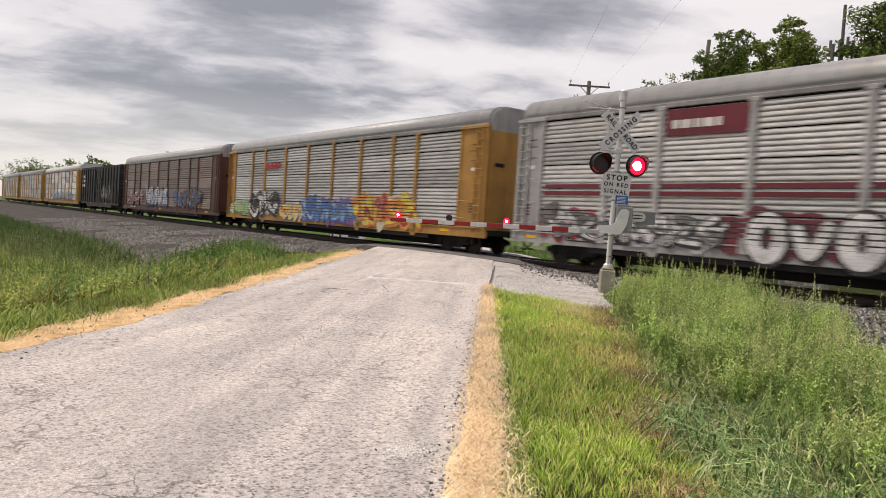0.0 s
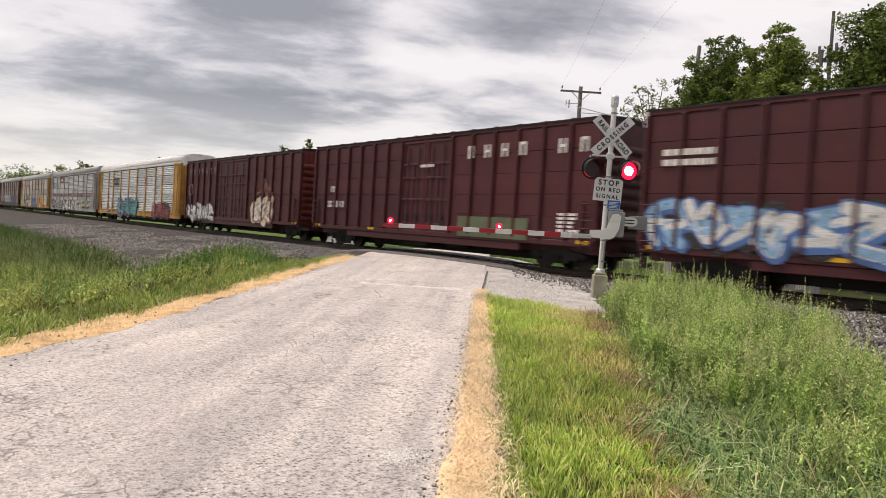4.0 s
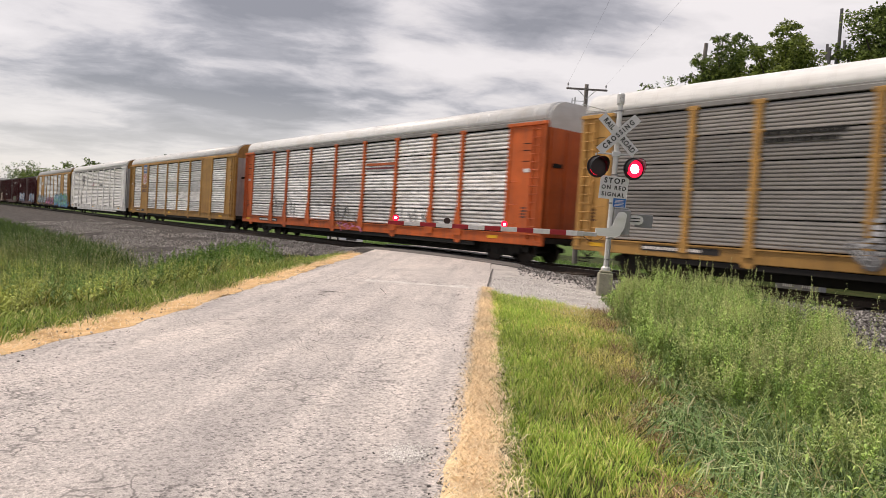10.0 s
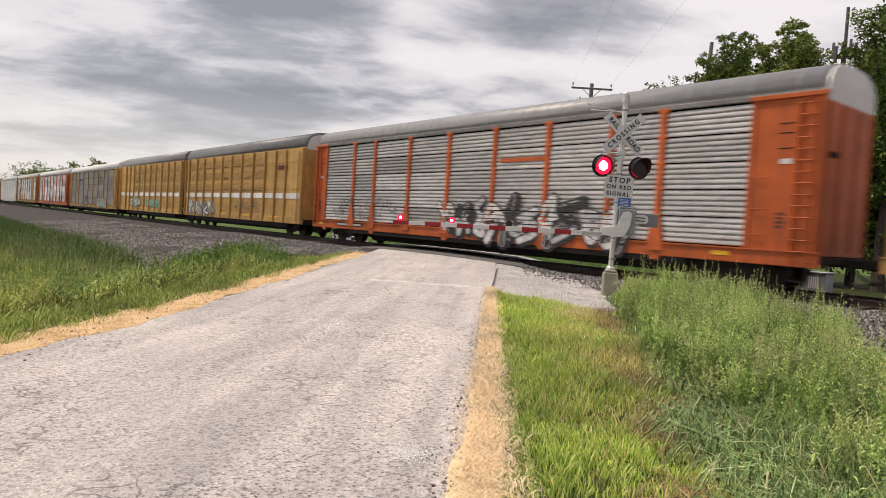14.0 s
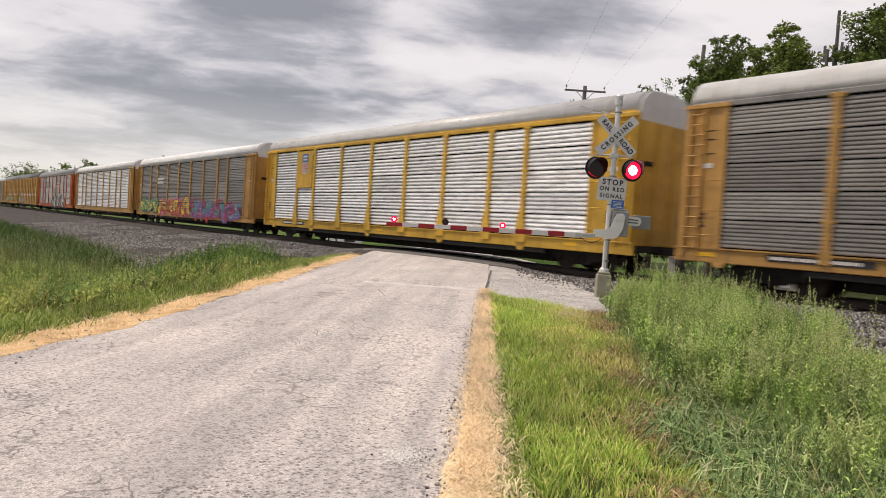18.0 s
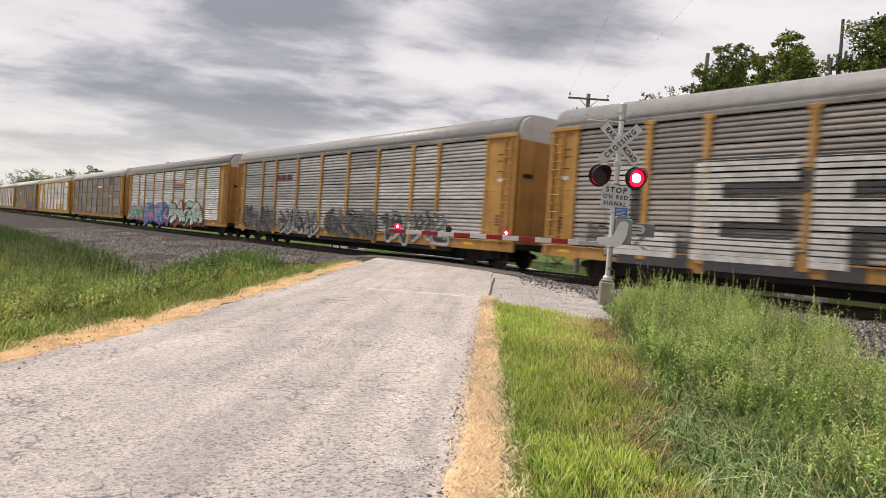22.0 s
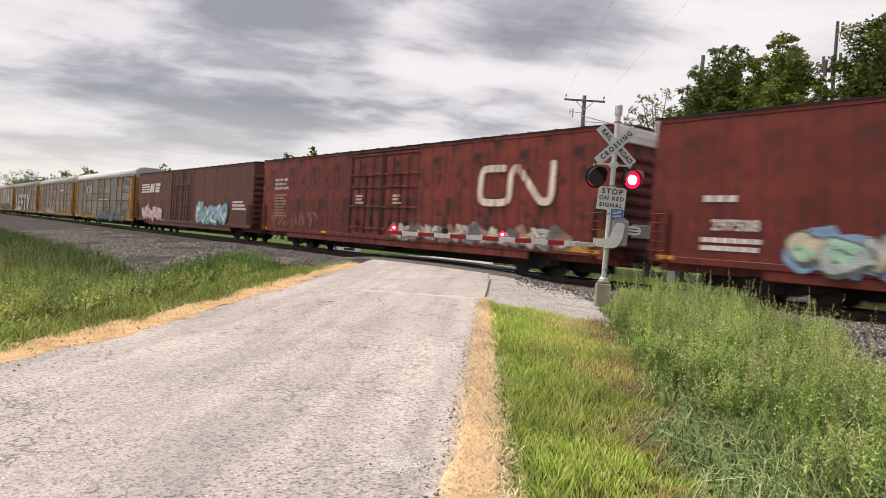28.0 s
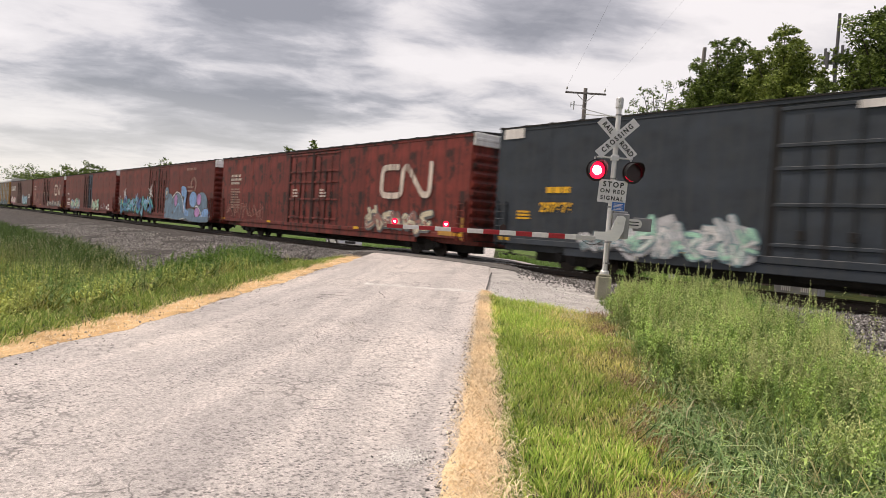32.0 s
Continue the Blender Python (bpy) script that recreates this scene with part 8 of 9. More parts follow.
x, y = spread(1500, -12.5, -0.4, -19.4, -8.9, lambda x, y: (np.abs(across(x, y) - verge_edge(y) - 0.1) < 0.12) & in_view(x, y, 0.6))
tufts("edge_tussocks", "dark green tussocks along the straw", x, y, 22, RNG.uniform(0.1, 0.2, len(x)), (0.007, 0.013), TALL, 0.05)
x, y = spread(100000, -9.5, -0.8, -19, -8.5, lambda x, y: (np.abs(across(x, y) - weed_edge(x, y) + 0.06) < 0.24) & (patchy(x, y, 3.1, 1) > 0.52) & in_view(x, y))
blades("dead_thatch", "brown dead thatch between mown verge and weeds", "grass", x, y, RNG.uniform(0.15, 0.40, len(x)), RNG.uniform(0.004, 0.010, len(x)), THATCH, 0.85, 0.8)


# the tall weeds
def low_edge(x, y):
    """Weeds are shorter along the edge of their patch."""
    return 0.45 + 0.55 * smooth(across(x, y) - weed_edge(x, y), 0.0, 0.7)


def weed_zone(x, y):
    back = np.interp(x, (-9.8, -8.2, -7.0, -5.6, -4.5, -3.2, -2.6, -1.0), (-6.7, -6.0, -6.4, -7.2, -8.2, -10.1, -10.9, -12.4)) + 0.7 * (patchy(x, y, 1.1, 3) - 0.5)
    return (across(x, y) > weed_edge(x, y)) & in_view(x, y, 1.0) & (y < back) & (x > -9.6)


def leafy_stems(name, label, sx, sy, hh, leaves, mat, leaf=(0.045, 0.085), plume=0.0, droop=0.25, lean=0.10, broad=0.17):
    """Upright stems set all along with narrow leaves that stand out and bend over; some end in a fuzzy plume."""
    n = len(sx)
    gz = ground_z(sx, sy)
    lx, ly = RNG.normal(0, lean, n), RNG.normal(0, lean, n)
    t = np.sort(RNG.uniform(0.10, 1.0, (n, leaves)), 1)
    a = RNG.uniform(0, 6.28, (n, 1)) + 2.4 * np.arange(leaves)[None] + RNG.normal(0, 0.4, (n, leaves))
    size = RNG.uniform(*leaf, (n, leaves)) * (1.15 - 0.65 * t)
    up = np.clip(RNG.normal(0.45 + 0.6 * t, 0.28, (n, leaves)), -0.2, 1.4)
    foot = np.stack([sx[:, None] + (lx * hh)[:, None] * t, sy[:, None] + (ly * hh)[:, None] * t, gz[:, None] + hh[:, None] * t], -1).reshape(-1, 3)
    a, up, size = a.ravel(), up.ravel(), size.ravel()[:, None]
    out = np.stack([np.cos(a) * np.cos(up), np.sin(a) * np.cos(up), np.sin(up)], -1)
    side = np.stack([-np.sin(a), np.cos(a), RNG.normal(0, 0.35, len(a))], -1)
    bend = np.array((0, 0, -1.0)) * size * droop
    v = np.stack([foot, foot + out * size * 0.5 + side * size * broad, foot + out * size + bend, foot + out * size * 0.5 - side * size * broad], 1)
    stuff(name, label, "weeds", quick_mesh(name, v.reshape(-1, 3), np.arange(4 * len(foot)).reshape(-1, 4), mat))
    blades(name + "_stems", "thin green weed stems", "weeds", sx, sy, hh * 1.0, np.full(n, 0.0045), TALL, 0.06, 0.06)
    if plume:
        k = RNG.random(n) < plume
        m, c = k.sum(), 34
        t = RNG.uniform(0.86, 1.13, (m, c))
        r = 0.045 * (1.2 - t) / 0.34 * RNG.uniform(0.1, 1, (m, c))
        a = RNG.uniform(0, 6.28, (m, c))
        v, f = leaf_cards((sx[k, None] + (lx * hh)[k, None] * t + r * np.cos(a)).ravel(), (sy[k, None] + (ly * hh)[k, None] * t + r * np.sin(a)).ravel(), (gz[k, None] + hh[k, None] * t).ravel(), RNG.uniform(0.007, 0.016, (m, c)).ravel(), 1.6)
        stuff(name + "_plumes", "pale yellow-green plumes over the weeds", "weeds", quick_mesh(name + "_plumes", v, f, PLUME))


def inside(x, y):
    """How deep in the weed patch, from its edge beside the mown verge."""
    return across(x, y) - weed_edge(x, y)


PLUME = leafy("weed_plume", (0.34, 0.38, 0.14), (0.62, 0.64, 0.30))
LEAF_LIGHT = leafy("light_weed_leaf", (0.25, 0.36, 0.09), (0.46, 0.60, 0.18), clump=(1.7, 0.55, 1.5))
LEAF_MID = leafy("mid_weed_leaf", (0.10, 0.18, 0.045), (0.25, 0.37, 0.11), clump=(1.7, 0.55, 1.5))
BLUE_BLADE = leafy("blue_green_blade", (0.05, 0.11, 0.028), (0.30, 0.43, 0.16), (0.50, 0.46, 0.28), clump=(1.5, 0.6, 1.4))
PALE_BLADE = leafy("pale_green_blade", (0.18, 0.26, 0.10), (0.50, 0.58, 0.28))
FINE_BLADE = leafy("fine_green_blade", (0.07, 0.12, 0.03), (0.36, 0.44, 0.13), (0.56, 0.48, 0.24), clump=(1.5, 0.6, 1.4))

# a low dense undergrowth, then fine grass along the near edge
x, y = spread(90000, -10, 1.2, -19, -4, weed_zone)
# dark blade colour deepens the shade under the weeds
blades("undergrowth", "dense low undergrowth, its green darkened for shade", "grass", x, y, RNG.uniform(0.10, 0.34, len(x)) * low_edge(x, y), RNG.uniform(0.006, 0.013, len(x)), DARKTALL, 0.4, 0.7)
x, y = spread(44000, -10, 1.2, -19, -4, lambda x, y: weed_zone(x, y) & (RNG.random(len(x)) < np.clip(1.25 - 0.55 * inside(x, y), 0.10, 1)) & (y > -15.5))
tall = (0.40 + 0.34 * patchy(x, y, 1.5, 2) + 0.10 * smooth(y, -12, -8)) * low_edge(x, y)
blades("tall_grass", "rank tall fine-bladed green grass", "grass", x, y, tall * RNG.uniform(0.6, 1.15, len(x)), RNG.uniform(0.004, 0.009, len(x)), FINE_BLADE, 0.14, 0.45)
# leafy weeds, in stands of their own height and green
x, y = spread(10000, -10, 1.0, -18.5, -4.2, lambda x, y: weed_zone(x, y) & (RNG.random(len(x)) < np.clip(0.25 + 0.5 * inside(x, y), 0, 1) * (0.16 + 0.84 * smooth(y, -15.0, -11.5))))
stand = patchy(x, y, 1.7, 0.6)
hh = 0.72 * (0.26 + 0.58 * patchy(x, y, 1.6, 1.2) + 0.16 * smooth(y, -12, -7) + 0.16 * smooth(inside(x, y), 0.8, 1.8) * smooth(y, -14.5, -12.5)) * low_edge(x, y) * RNG.uniform(0.7, 1.12, len(x))
m = stand > 0.5
leafy_stems("light_weeds", "leafy yellow-green weeds by the track", x[m], y[m], hh[m], 32, LEAF_LIGHT, (0.05, 0.105), 0.10, 0.35, 0.14, 0.15)
leafy_stems("green_weeds", "leafy mid-green weeds by the track", x[~m], y[~m], hh[~m] * 0.94, 32, LEAF_MID, (0.05, 0.10), 0.06, 0.35, 0.14, 0.15)
# bushes of their own height and green, stems leaning out from one root
for name, mat, label, n, lo, hi, plume in (("light_bushes", LEAF_LIGHT, "bushy yellow-green weeds", 170, 0.55, 1.0, 0.25), ("green_bushes", LEAF_MID, "bushy dark green weeds", 150, 0.42, 0.8, 0.1), ("pale_bushes", leafy("grey_green_leaf", (0.25, 0.30, 0.11), (0.50, 0.56, 0.25)), "bushy grey-green weeds going to seed", 70, 0.55, 0.88, 0.9)):
    cx, cy = spread(n * 9, -10, 1.0, -17.5, -4.2, lambda x, y: weed_zone(x, y) & (inside(x, y) > 0.25) & (RNG.random(len(x)) < 0.02 + 0.98 * smooth(y, -13.9, -12.0)))
    cx, cy = cx[:n], cy[:n]
    k = np.repeat(np.arange(len(cx)), 16)
    turn, off = RNG.uniform(0, 6.28, len(k)), np.abs(RNG.normal(0, 0.10, len(k)))
    sx, sy = cx[k] + off * np.cos(turn), cy[k] + off * np.sin(turn)
    tall = RNG.uniform(lo, hi, len(cx))[k] * (1 - 1.2 * off) * RNG.uniform(0.75, 1.05, len(k)) * (0.4 + 0.6 * low_edge(sx, sy)) * (0.82 + 0.18 * smooth(cy[k], -12, -8))
    leafy_stems(name, label, sx, sy, tall, 38, mat, (0.045, 0.092), plume, 0.33, 0.18, 0.17)
# tall plumed stems that break the outline
x, y = spread(1500, -10, 0.6, -15.5, -4.2, lambda x, y: weed_zone(x, y) & (patchy(x, y, 2.0, 2.2) > 0.5) & (RNG.random(len(x)) < 0.25 + 0.75 * smooth(y, -12, -8)))
leafy_stems("plumed_weeds", "tall weeds with pale fuzzy plumes", x, y, RNG.uniform(0.72, 1.08, len(x)) * (0.5 + 0.5 * low_edge(x, y)), 34, LEAF_LIGHT, (0.04, 0.08), 1.0, 0.3, 0.07, 0.12)
# broad blue-green grass that arches over, in front
x, y = spread(7600, -10, 1.2, -19, -6, lambda x, y: weed_zone(x, y) & (RNG.random(len(x)) < 1.0 - 0.95 * smooth(y + 0.35 * np.sin(3 * x), -14.2, -12.4)))
per = RNG.random(len(x)) < 0.66
tufts("broad_grass", "broad blue-green grass arching over", x[per], y[per], 20, RNG.uniform(0.34, 0.62, per.sum()), (0.010, 0.020), BLUE_BLADE, 0.05, 0.14, 1.55)
tufts("pale_broad_grass", "pale green grass blades arching over", x[~per], y[~per], 12, RNG.uniform(0.38, 0.66, (~per).sum()), (0.007, 0.013), PALE_BLADE, 0.05, 0.14, 1.6)
x, y = spread(110, -8, 1.0, -18, -11, lambda x, y: weed_zone(x, y) & (y < -12.0))
leafy_stems("young_weeds", "light young leafy weeds among the grass", x, y, RNG.uniform(0.4, 0.62, len(x)), 20, LEAF_LIGHT, (0.035, 0.065), 0.0, 0.2, 0.12, 0.26)
# a few dry pale stalks
x, y = spread(160, -9.6, 1.0, -16, -6, weed_zone)
blades("pale_stems", "tall pale dry grass stalks", "grass", x, y, RNG.uniform(0.6, 0.9, len(x)) * low_edge(x, y), np.full(len(x), 0.008), DRYGRASS, 0.14, 0.3)


def weeds(name, label, sx, sy, hh, leaves, mat, leaf=(0.02, 0.05), heads=True, seed_share=0.5):
    """Upright stems with leaves all along and loose seed heads."""
    n = len(sx)
    gz = ground_z(sx, sy)
    lx, ly = RNG.normal(0, 0.10, n), RNG.normal(0, 0.10, n)
    t = RNG.uniform(0.15, 1.0, (n, leaves))
    r = 0.085 * (1.15 - t) * RNG.uniform(0.2, 1.0, (n, leaves))
    a = RNG.uniform(0, 6.28, (n, leaves))
    cx = sx[:, None] + (lx * hh)[:, None] * t + r * np.cos(a)
    cy = sy[:, None] + (ly * hh)[:, None] * t + r * np.sin(a)
    cz = gz[:, None] + hh[:, None] * t
    size = RNG.uniform(*leaf, (n, leaves)) * (1.2 - 0.6 * t)
    v, f = leaf_cards(cx.ravel(), cy.ravel(), cz.ravel(), size.ravel(), 0.8)
    stuff(name, label, "weeds", quick_mesh(name, v, f, mat))
    blades(name + "_stems", "thin green weed stems", "weeds", sx, sy, hh * 1.02, np.full(n, 0.006), TALL, 0.08, 0.06)
    if heads:
        k = RNG.random(n) < seed_share
        m = k.sum()
        t = RNG.uniform(0.84, 1.12, (m, 16))
        r = 0.035 * RNG.uniform(0, 1, (m, 16))
        a = RNG.uniform(0, 6.28, (m, 16))
        v, f = leaf_cards((sx[k, None] + (lx * hh)[k, None] * t + r * np.cos(a)).ravel(), (sy[k, None] + (ly * hh)[k, None] * t + r * np.sin(a)).ravel(), (gz[k, None] + hh[k, None] * t).ravel(), RNG.uniform(0.006, 0.014, (m, 16)).ravel(), 1.0)
        stuff(name + "_seed_heads", "pale loose seed heads over the grass", "weeds", quick_mesh(name + "_heads", v, f, SEED))


# the left verge, meadow and ditch
def left_meadow(x, y):
    b = across(x, y)
    return (b < -4.6) & ((y < -13.4 + 0.8 * (patchy(x, y, 0.6) - 0.5)) | ((b > -8.7 + 0.8 * (patchy(x, y, 0.9) - 0.5)) & (y < -7.4))) & (y > -20 + 0.5 * (x + 12))


MEADOW_LEAF = leafy("meadow_leaf", (0.30, 0.34, 0.075), (0.56, 0.61, 0.17))
MEADOW = leafy("meadow_blade", (0.11, 0.13, 0.022), (0.42, 0.43, 0.10), (0.54, 0.46, 0.20))
VERGE = leafy("verge_blade", (0.10, 0.18, 0.025), (0.40, 0.50, 0.11), (0.66, 0.58, 0.26))
DITCH = leafy("ditch_blade", (0.035, 0.06, 0.012), (0.16, 0.21, 0.045), (0.38, 0.34, 0.15))
BANK = leafy("bank_weed_leaf", (0.035, 0.085, 0.015), (0.18, 0.30, 0.05))
x, y = spread(60000, -30, -8, -20, -6, lambda x, y: (across(x, y) < -3.05 + 0.12 * np.sin(y * 5)) & (across(x, y) > -5.6) & (RNG.random(len(x)) < np.clip(13 / (np.abs(x) + 1), 0.2, 1)))
blades("verge_grass", "bright green grass verge along the road", "grass", x, y, RNG.uniform(0.08, 0.22, len(x)), RNG.uniform(0.007, 0.014, len(x)), VERGE, 0.25, 0.35)
x, y = spread(5200, -30, -8, -20, -6, lambda x, y: (across(x, y) < -3.15 + 0.2 * np.sin(y * 3)) & (across(x, y) > -5.8))
tufts("verge_tussocks", "bright green tussocks along the road", x, y, 18, RNG.uniform(0.16, 0.36, len(x)), (0.008, 0.015), VERGE, 0.07)
x, y = spread(90000, -60, -10, -34, -7, lambda x, y: left_meadow(x, y) & (RNG.random(len(x)) < np.clip(18 / (np.abs(x) + 1), 0.15, 1)))
h = (0.22 + 0.3 * patchy(x, y, 0.5, 4)) * RNG.uniform(0.5, 1.2, len(x))
m = patchy(x, y, 0.35, 7) > 0.45
blades("meadow_grass", "tall yellow-green meadow grass in the ditch", "grass", x[m], y[m], h[m], RNG.uniform(0.012, 0.024, m.sum()), MEADOW, 0.3, 0.5)
blades("rank_meadow_grass", "tall green meadow grass in the ditch", "grass", x[~m], y[~m], h[~m], RNG.uniform(0.012, 0.024, (~m).sum()), DITCH, 0.3, 0.5)
x, y = spread(7000, -45, -10, -34, -7, lambda x, y: left_meadow(x, y) & (RNG.random(len(x)) < np.clip(18 / (np.abs(x) + 1), 0.3, 1)))
m = patchy(x, y, 0.55, 2) > 0.5
tufts("meadow_tussocks", "yellow-green meadow tussocks", x[m], y[m], 18, RNG.uniform(0.35, 0.75, m.sum()), (0.013, 0.026), MEADOW, 0.11)
tufts("rank_tussocks", "dark green meadow tussocks", x[~m], y[~m], 18, RNG.uniform(0.35, 0.75, (~m).sum()), (0.013, 0.026), DITCH, 0.11)
x, y = spread(34000, -80, -24.5, -16.2, -12.4, lambda x, y: (y < -13.2 + 0.9 * (patchy(x, y, 0.5, 2) - 0.5)) & (y > -15.4 + 0.01 * (x + 27) + 0.8 * (patchy(x, y, 0.7) - 0.5)) & (RNG.random(len(x)) < np.clip(34 / (np.abs(x) + 1), 0.3, 1)))
blades("ditch_grass", "dark rank grass along the ditch below the track", "grass", x, y, RNG.uniform(0.6, 1.2, len(x)), RNG.uniform(0.018, 0.035, len(x)), DARKTALL, 0.14, 0.3)
x, y = spread(2600, -34, -19, -16.6, -13.0, lambda x, y: patchy(x, y, 0.8, 1) > 0.4)
weeds("ditch_weeds", "pale seed heads over the ditch grass", x, y, RNG.uniform(0.7, 1.2, len(x)), 8, DITCH, (0.02, 0.05), True, 0.35)
x, y = spread(3000, -29.0, -13.5, -14.0, -7.6, lambda x, y: (np.abs(across(x, y) + 6.9) < 1.7) & (patchy(x, y, 0.8, 0.5) > 0.36))
weeds("verge_weeds", "bushy dark green weeds on the road bank", x, y, RNG.uniform(0.5, 1.0, len(x)), 34, BANK, (0.03, 0.075), False)
x, y = spread(1500, -26.0, -12.0, -19.5, -13.0, lambda x, y: (across(x, y) < -5.2) & (patchy(x, y, 0.7, 3.5) > 0.6))
weeds("meadow_weeds", "leafy green weeds in the meadow", x, y, RNG.uniform(0.35, 0.6, len(x)), 30, BANK, (0.03, 0.06), False)

for name, mat, label, n, lo, hi, area in (("meadow_bushes", MEADOW_LEAF, "yellow-green bushy weeds in the meadow", 150, 0.35, 0.7, (-27, -12, -19, -10.5)), ("dark_meadow_bushes", LEAF_MID, "dark green bushy weeds in the meadow", 150, 0.35, 0.75, (-28, -12, -18, -8.0))):
    cx, cy = spread(n * 12, *area, lambda x, y: (across(x, y) < -4.6) & (left_meadow(x, y)))
    cx, cy = cx[:n], cy[:n]
    k = np.repeat(np.arange(len(cx)), 12)
    sx, sy = cx[k] + RNG.normal(0, 0.16, len(k)), cy[k] + RNG.normal(0, 0.16, len(k))
    leafy_stems(name, label, sx, sy, RNG.uniform(lo, hi, len(cx))[k] * RNG.uniform(0.7, 1.1, len(k)), 22, mat, (0.06, 0.13), 0.15, 0.25, 0.14, 0.2)

# the same verges and ballast go on behind and beside the viewer
x, y = spread(60000, -45, 30, -44, -4, lambda x, y: ((across(x, y) > 3.3) & (y < np.interp(x, (-9.8, -4.5, -1.0, 6.0, 30.0), (-6.5, -8.5, -12.4, -7.0, -4.6))) & ~in_view(x, y, 0.4)) | ((across(x, y) < -3.3) & (y < -20 + 0.5 * (x + 12))))
blades("rear_verge_grass", "green roadside grass on both verges", "grass", x, y, RNG.uniform(0.12, 0.45, len(x)), RNG.uniform(0.012, 0.026, len(x)), TALL, 0.3, 0.5)
x, y = spread(90000, -3.5, 12, -33, -11, lambda x, y: (across(x, y) > 2.95) & ~in_view(x, y, 0.5))
blades("near_verge_grass", "thick green roadside grass of the near verge", "grass", x, y, RNG.uniform(0.08, 0.3, len(x)), RNG.uniform(0.008, 0.018, len(x)), VERGE, 0.3, 0.5)
bx, by = spread(9000, 0.5, 30, -4.4, -0.9, lambda x, y: x > -20)
stones("ballast_beside", "dark grey crushed-stone ballast beside the rail", bx, by, RNG.uniform(0.03, 0.06, len(bx)), STONE)

# grass beyond the track
x, y = spread(45000, -75, 2, 8.0, 22, lambda x, y: (x < -22) & (np.abs(across(x, y)) > 3.0) & (RNG.random(len(x)) < np.clip(20 / (np.abs(x) + 4), 0.25, 1)))
blades("far_verge_grass", "green grass beyond the track", "grass", x, y, RNG.uniform(0.15, 0.5, len(x)), RNG.uniform(0.015, 0.03, len(x)), leafy("far_grass_blade", (0.08, 0.16, 0.03), (0.20, 0.32, 0.07)), 0.25, 0.4)


# ---- trees ----
def tree(x, y, height, radius, leaves, label, seed, leaf=0.13, low=0.3, leaders=12, mat=None):
    """A trunk, limbs that fork into upright leaders, and leaf sprays strung along them."""
    rng = np.random.default_rng(seed)
    z0 = float(ground_z(x, y))
    t = thing("tree", label, "tree", m=pose(x, y, z0 - 0.1))
    g = Geo()
    top = height * 0.9
    knots = [(0.25 * math.sin(seed + k * 1.3) * k / 4, 0.25 * math.cos(seed * 2 + k) * k / 4, top * k / 5) for k in range(6)]
    r0 = height * 0.022
    for k in range(5):
        g.tube(knots[k], knots[k + 1], r0 * (1 - k / 5.4), r0 * (1 - (k + 1) / 5.4), 9, caps=False)
    part("trunk", g.mesh("trunk", BARK), t)
    sprays = []
    mid_z, half_z = height * (0.5 + low / 2), height * (0.5 - low / 2)
    for k in range(leaders):
        # boughs point every way from the middle of the crown, most of them outward and up
        w, rise = 2.39996 * k + rng.uniform(-0.4, 0.4), 1 - 1.55 * (k + 0.5) / leaders
        flat_r = math.sqrt(max(0.0, 1 - rise * rise)) * radius * rng.uniform(0.72, 1.12)
        tip = Vector((flat_r * math.cos(w), flat_r * math.sin(w), mid_z + half_z * rise * rng.uniform(0.86, 1.02)))
        s = min(4.6, max(low, (tip.z / height) * 0.72) / 0.9 * 5)
        i = min(4, int(s))
        base = Vector(knots[i]).lerp(Vector(knots[i + 1]), min(1.0, s - i))
        mid = base.lerp(tip, 0.55) + Vector((0, 0, -0.03 * height * rng.uniform(-0.3, 1)))
        g = Geo()
        g.tube(base, mid, r0 * 0.3, r0 * 0.16, 6, caps=False)
        g.tube(mid, tip, r0 * 0.16, r0 * 0.04, 6, caps=False)
        part("limb", g.mesh("limb", BARK), t)
        for j in range(9):
            f = 0.3 + 0.7 * j / 8
            at = (base.lerp(mid, f * 2) if f < 0.5 else mid.lerp(tip, f * 2 - 1))
            off = rng.normal(0, 1, 3) * radius * (0.06 + 0.16 * (1 - f))
            sprays.append((at.x + off[0], at.y + off[1], at.z + off[2] * 0.8, radius * (0.13 + 0.14 * (1 - f)) * rng.uniform(0.7, 1.3)))
        # twigs that stand out of the outline
        for j in range(6):
            d = rng.normal(0, 1, 3)
            d[2] = abs(d[2]) * 1.1
            d *= radius * rng.uniform(0.10, 0.26) / np.linalg.norm(d)
            sprays.append((tip.x + d[0], tip.y + d[1], tip.z + d[2], radius * rng.uniform(0.05, 0.10)))
    c = np.array(sprays)
    share = c[:, 3] ** 1.7
    pick = rng.choice(len(c), leaves, p=share / share.sum())
    d = rng.normal(size=(leaves, 3))
    d /= np.linalg.norm(d, axis=1, keepdims=True)
    pos = c[pick, :3] + d * (c[pick, 3] * rng.uniform(0.05, 1.15, leaves) ** 0.6)[:, None] * np.array((1.2, 1.2, 0.95))
    v, f = leaf_cards(pos[:, 0], pos[:, 1], pos[:, 2], rng.uniform(0.6, 1.3, leaves) * leaf * 1.2, 0.7, 0.42)
    part("crown", quick_mesh("crown", v, f, mat or LEAF), t)
    return t


OAK = "large dark green leafy tree beyond the track"
tree(-28.3, 26.5, 14.4, 1.8, 8000, OAK, 3, 0.10, 0.3, 22)
tree(-24.9, 24.5, 16.6, 2.75, 60000, OAK, 5, 0.10, 0.25, 40)
tree(-20.7, 24.2, 16.6, 2.7, 56000, OAK, 8, 0.10, 0.25, 40, LIGHT_LEAF)
tree(-22.6, 27.5, 15.0, 2.8, 22000, OAK, 9, 0.10, 0.25, 32)
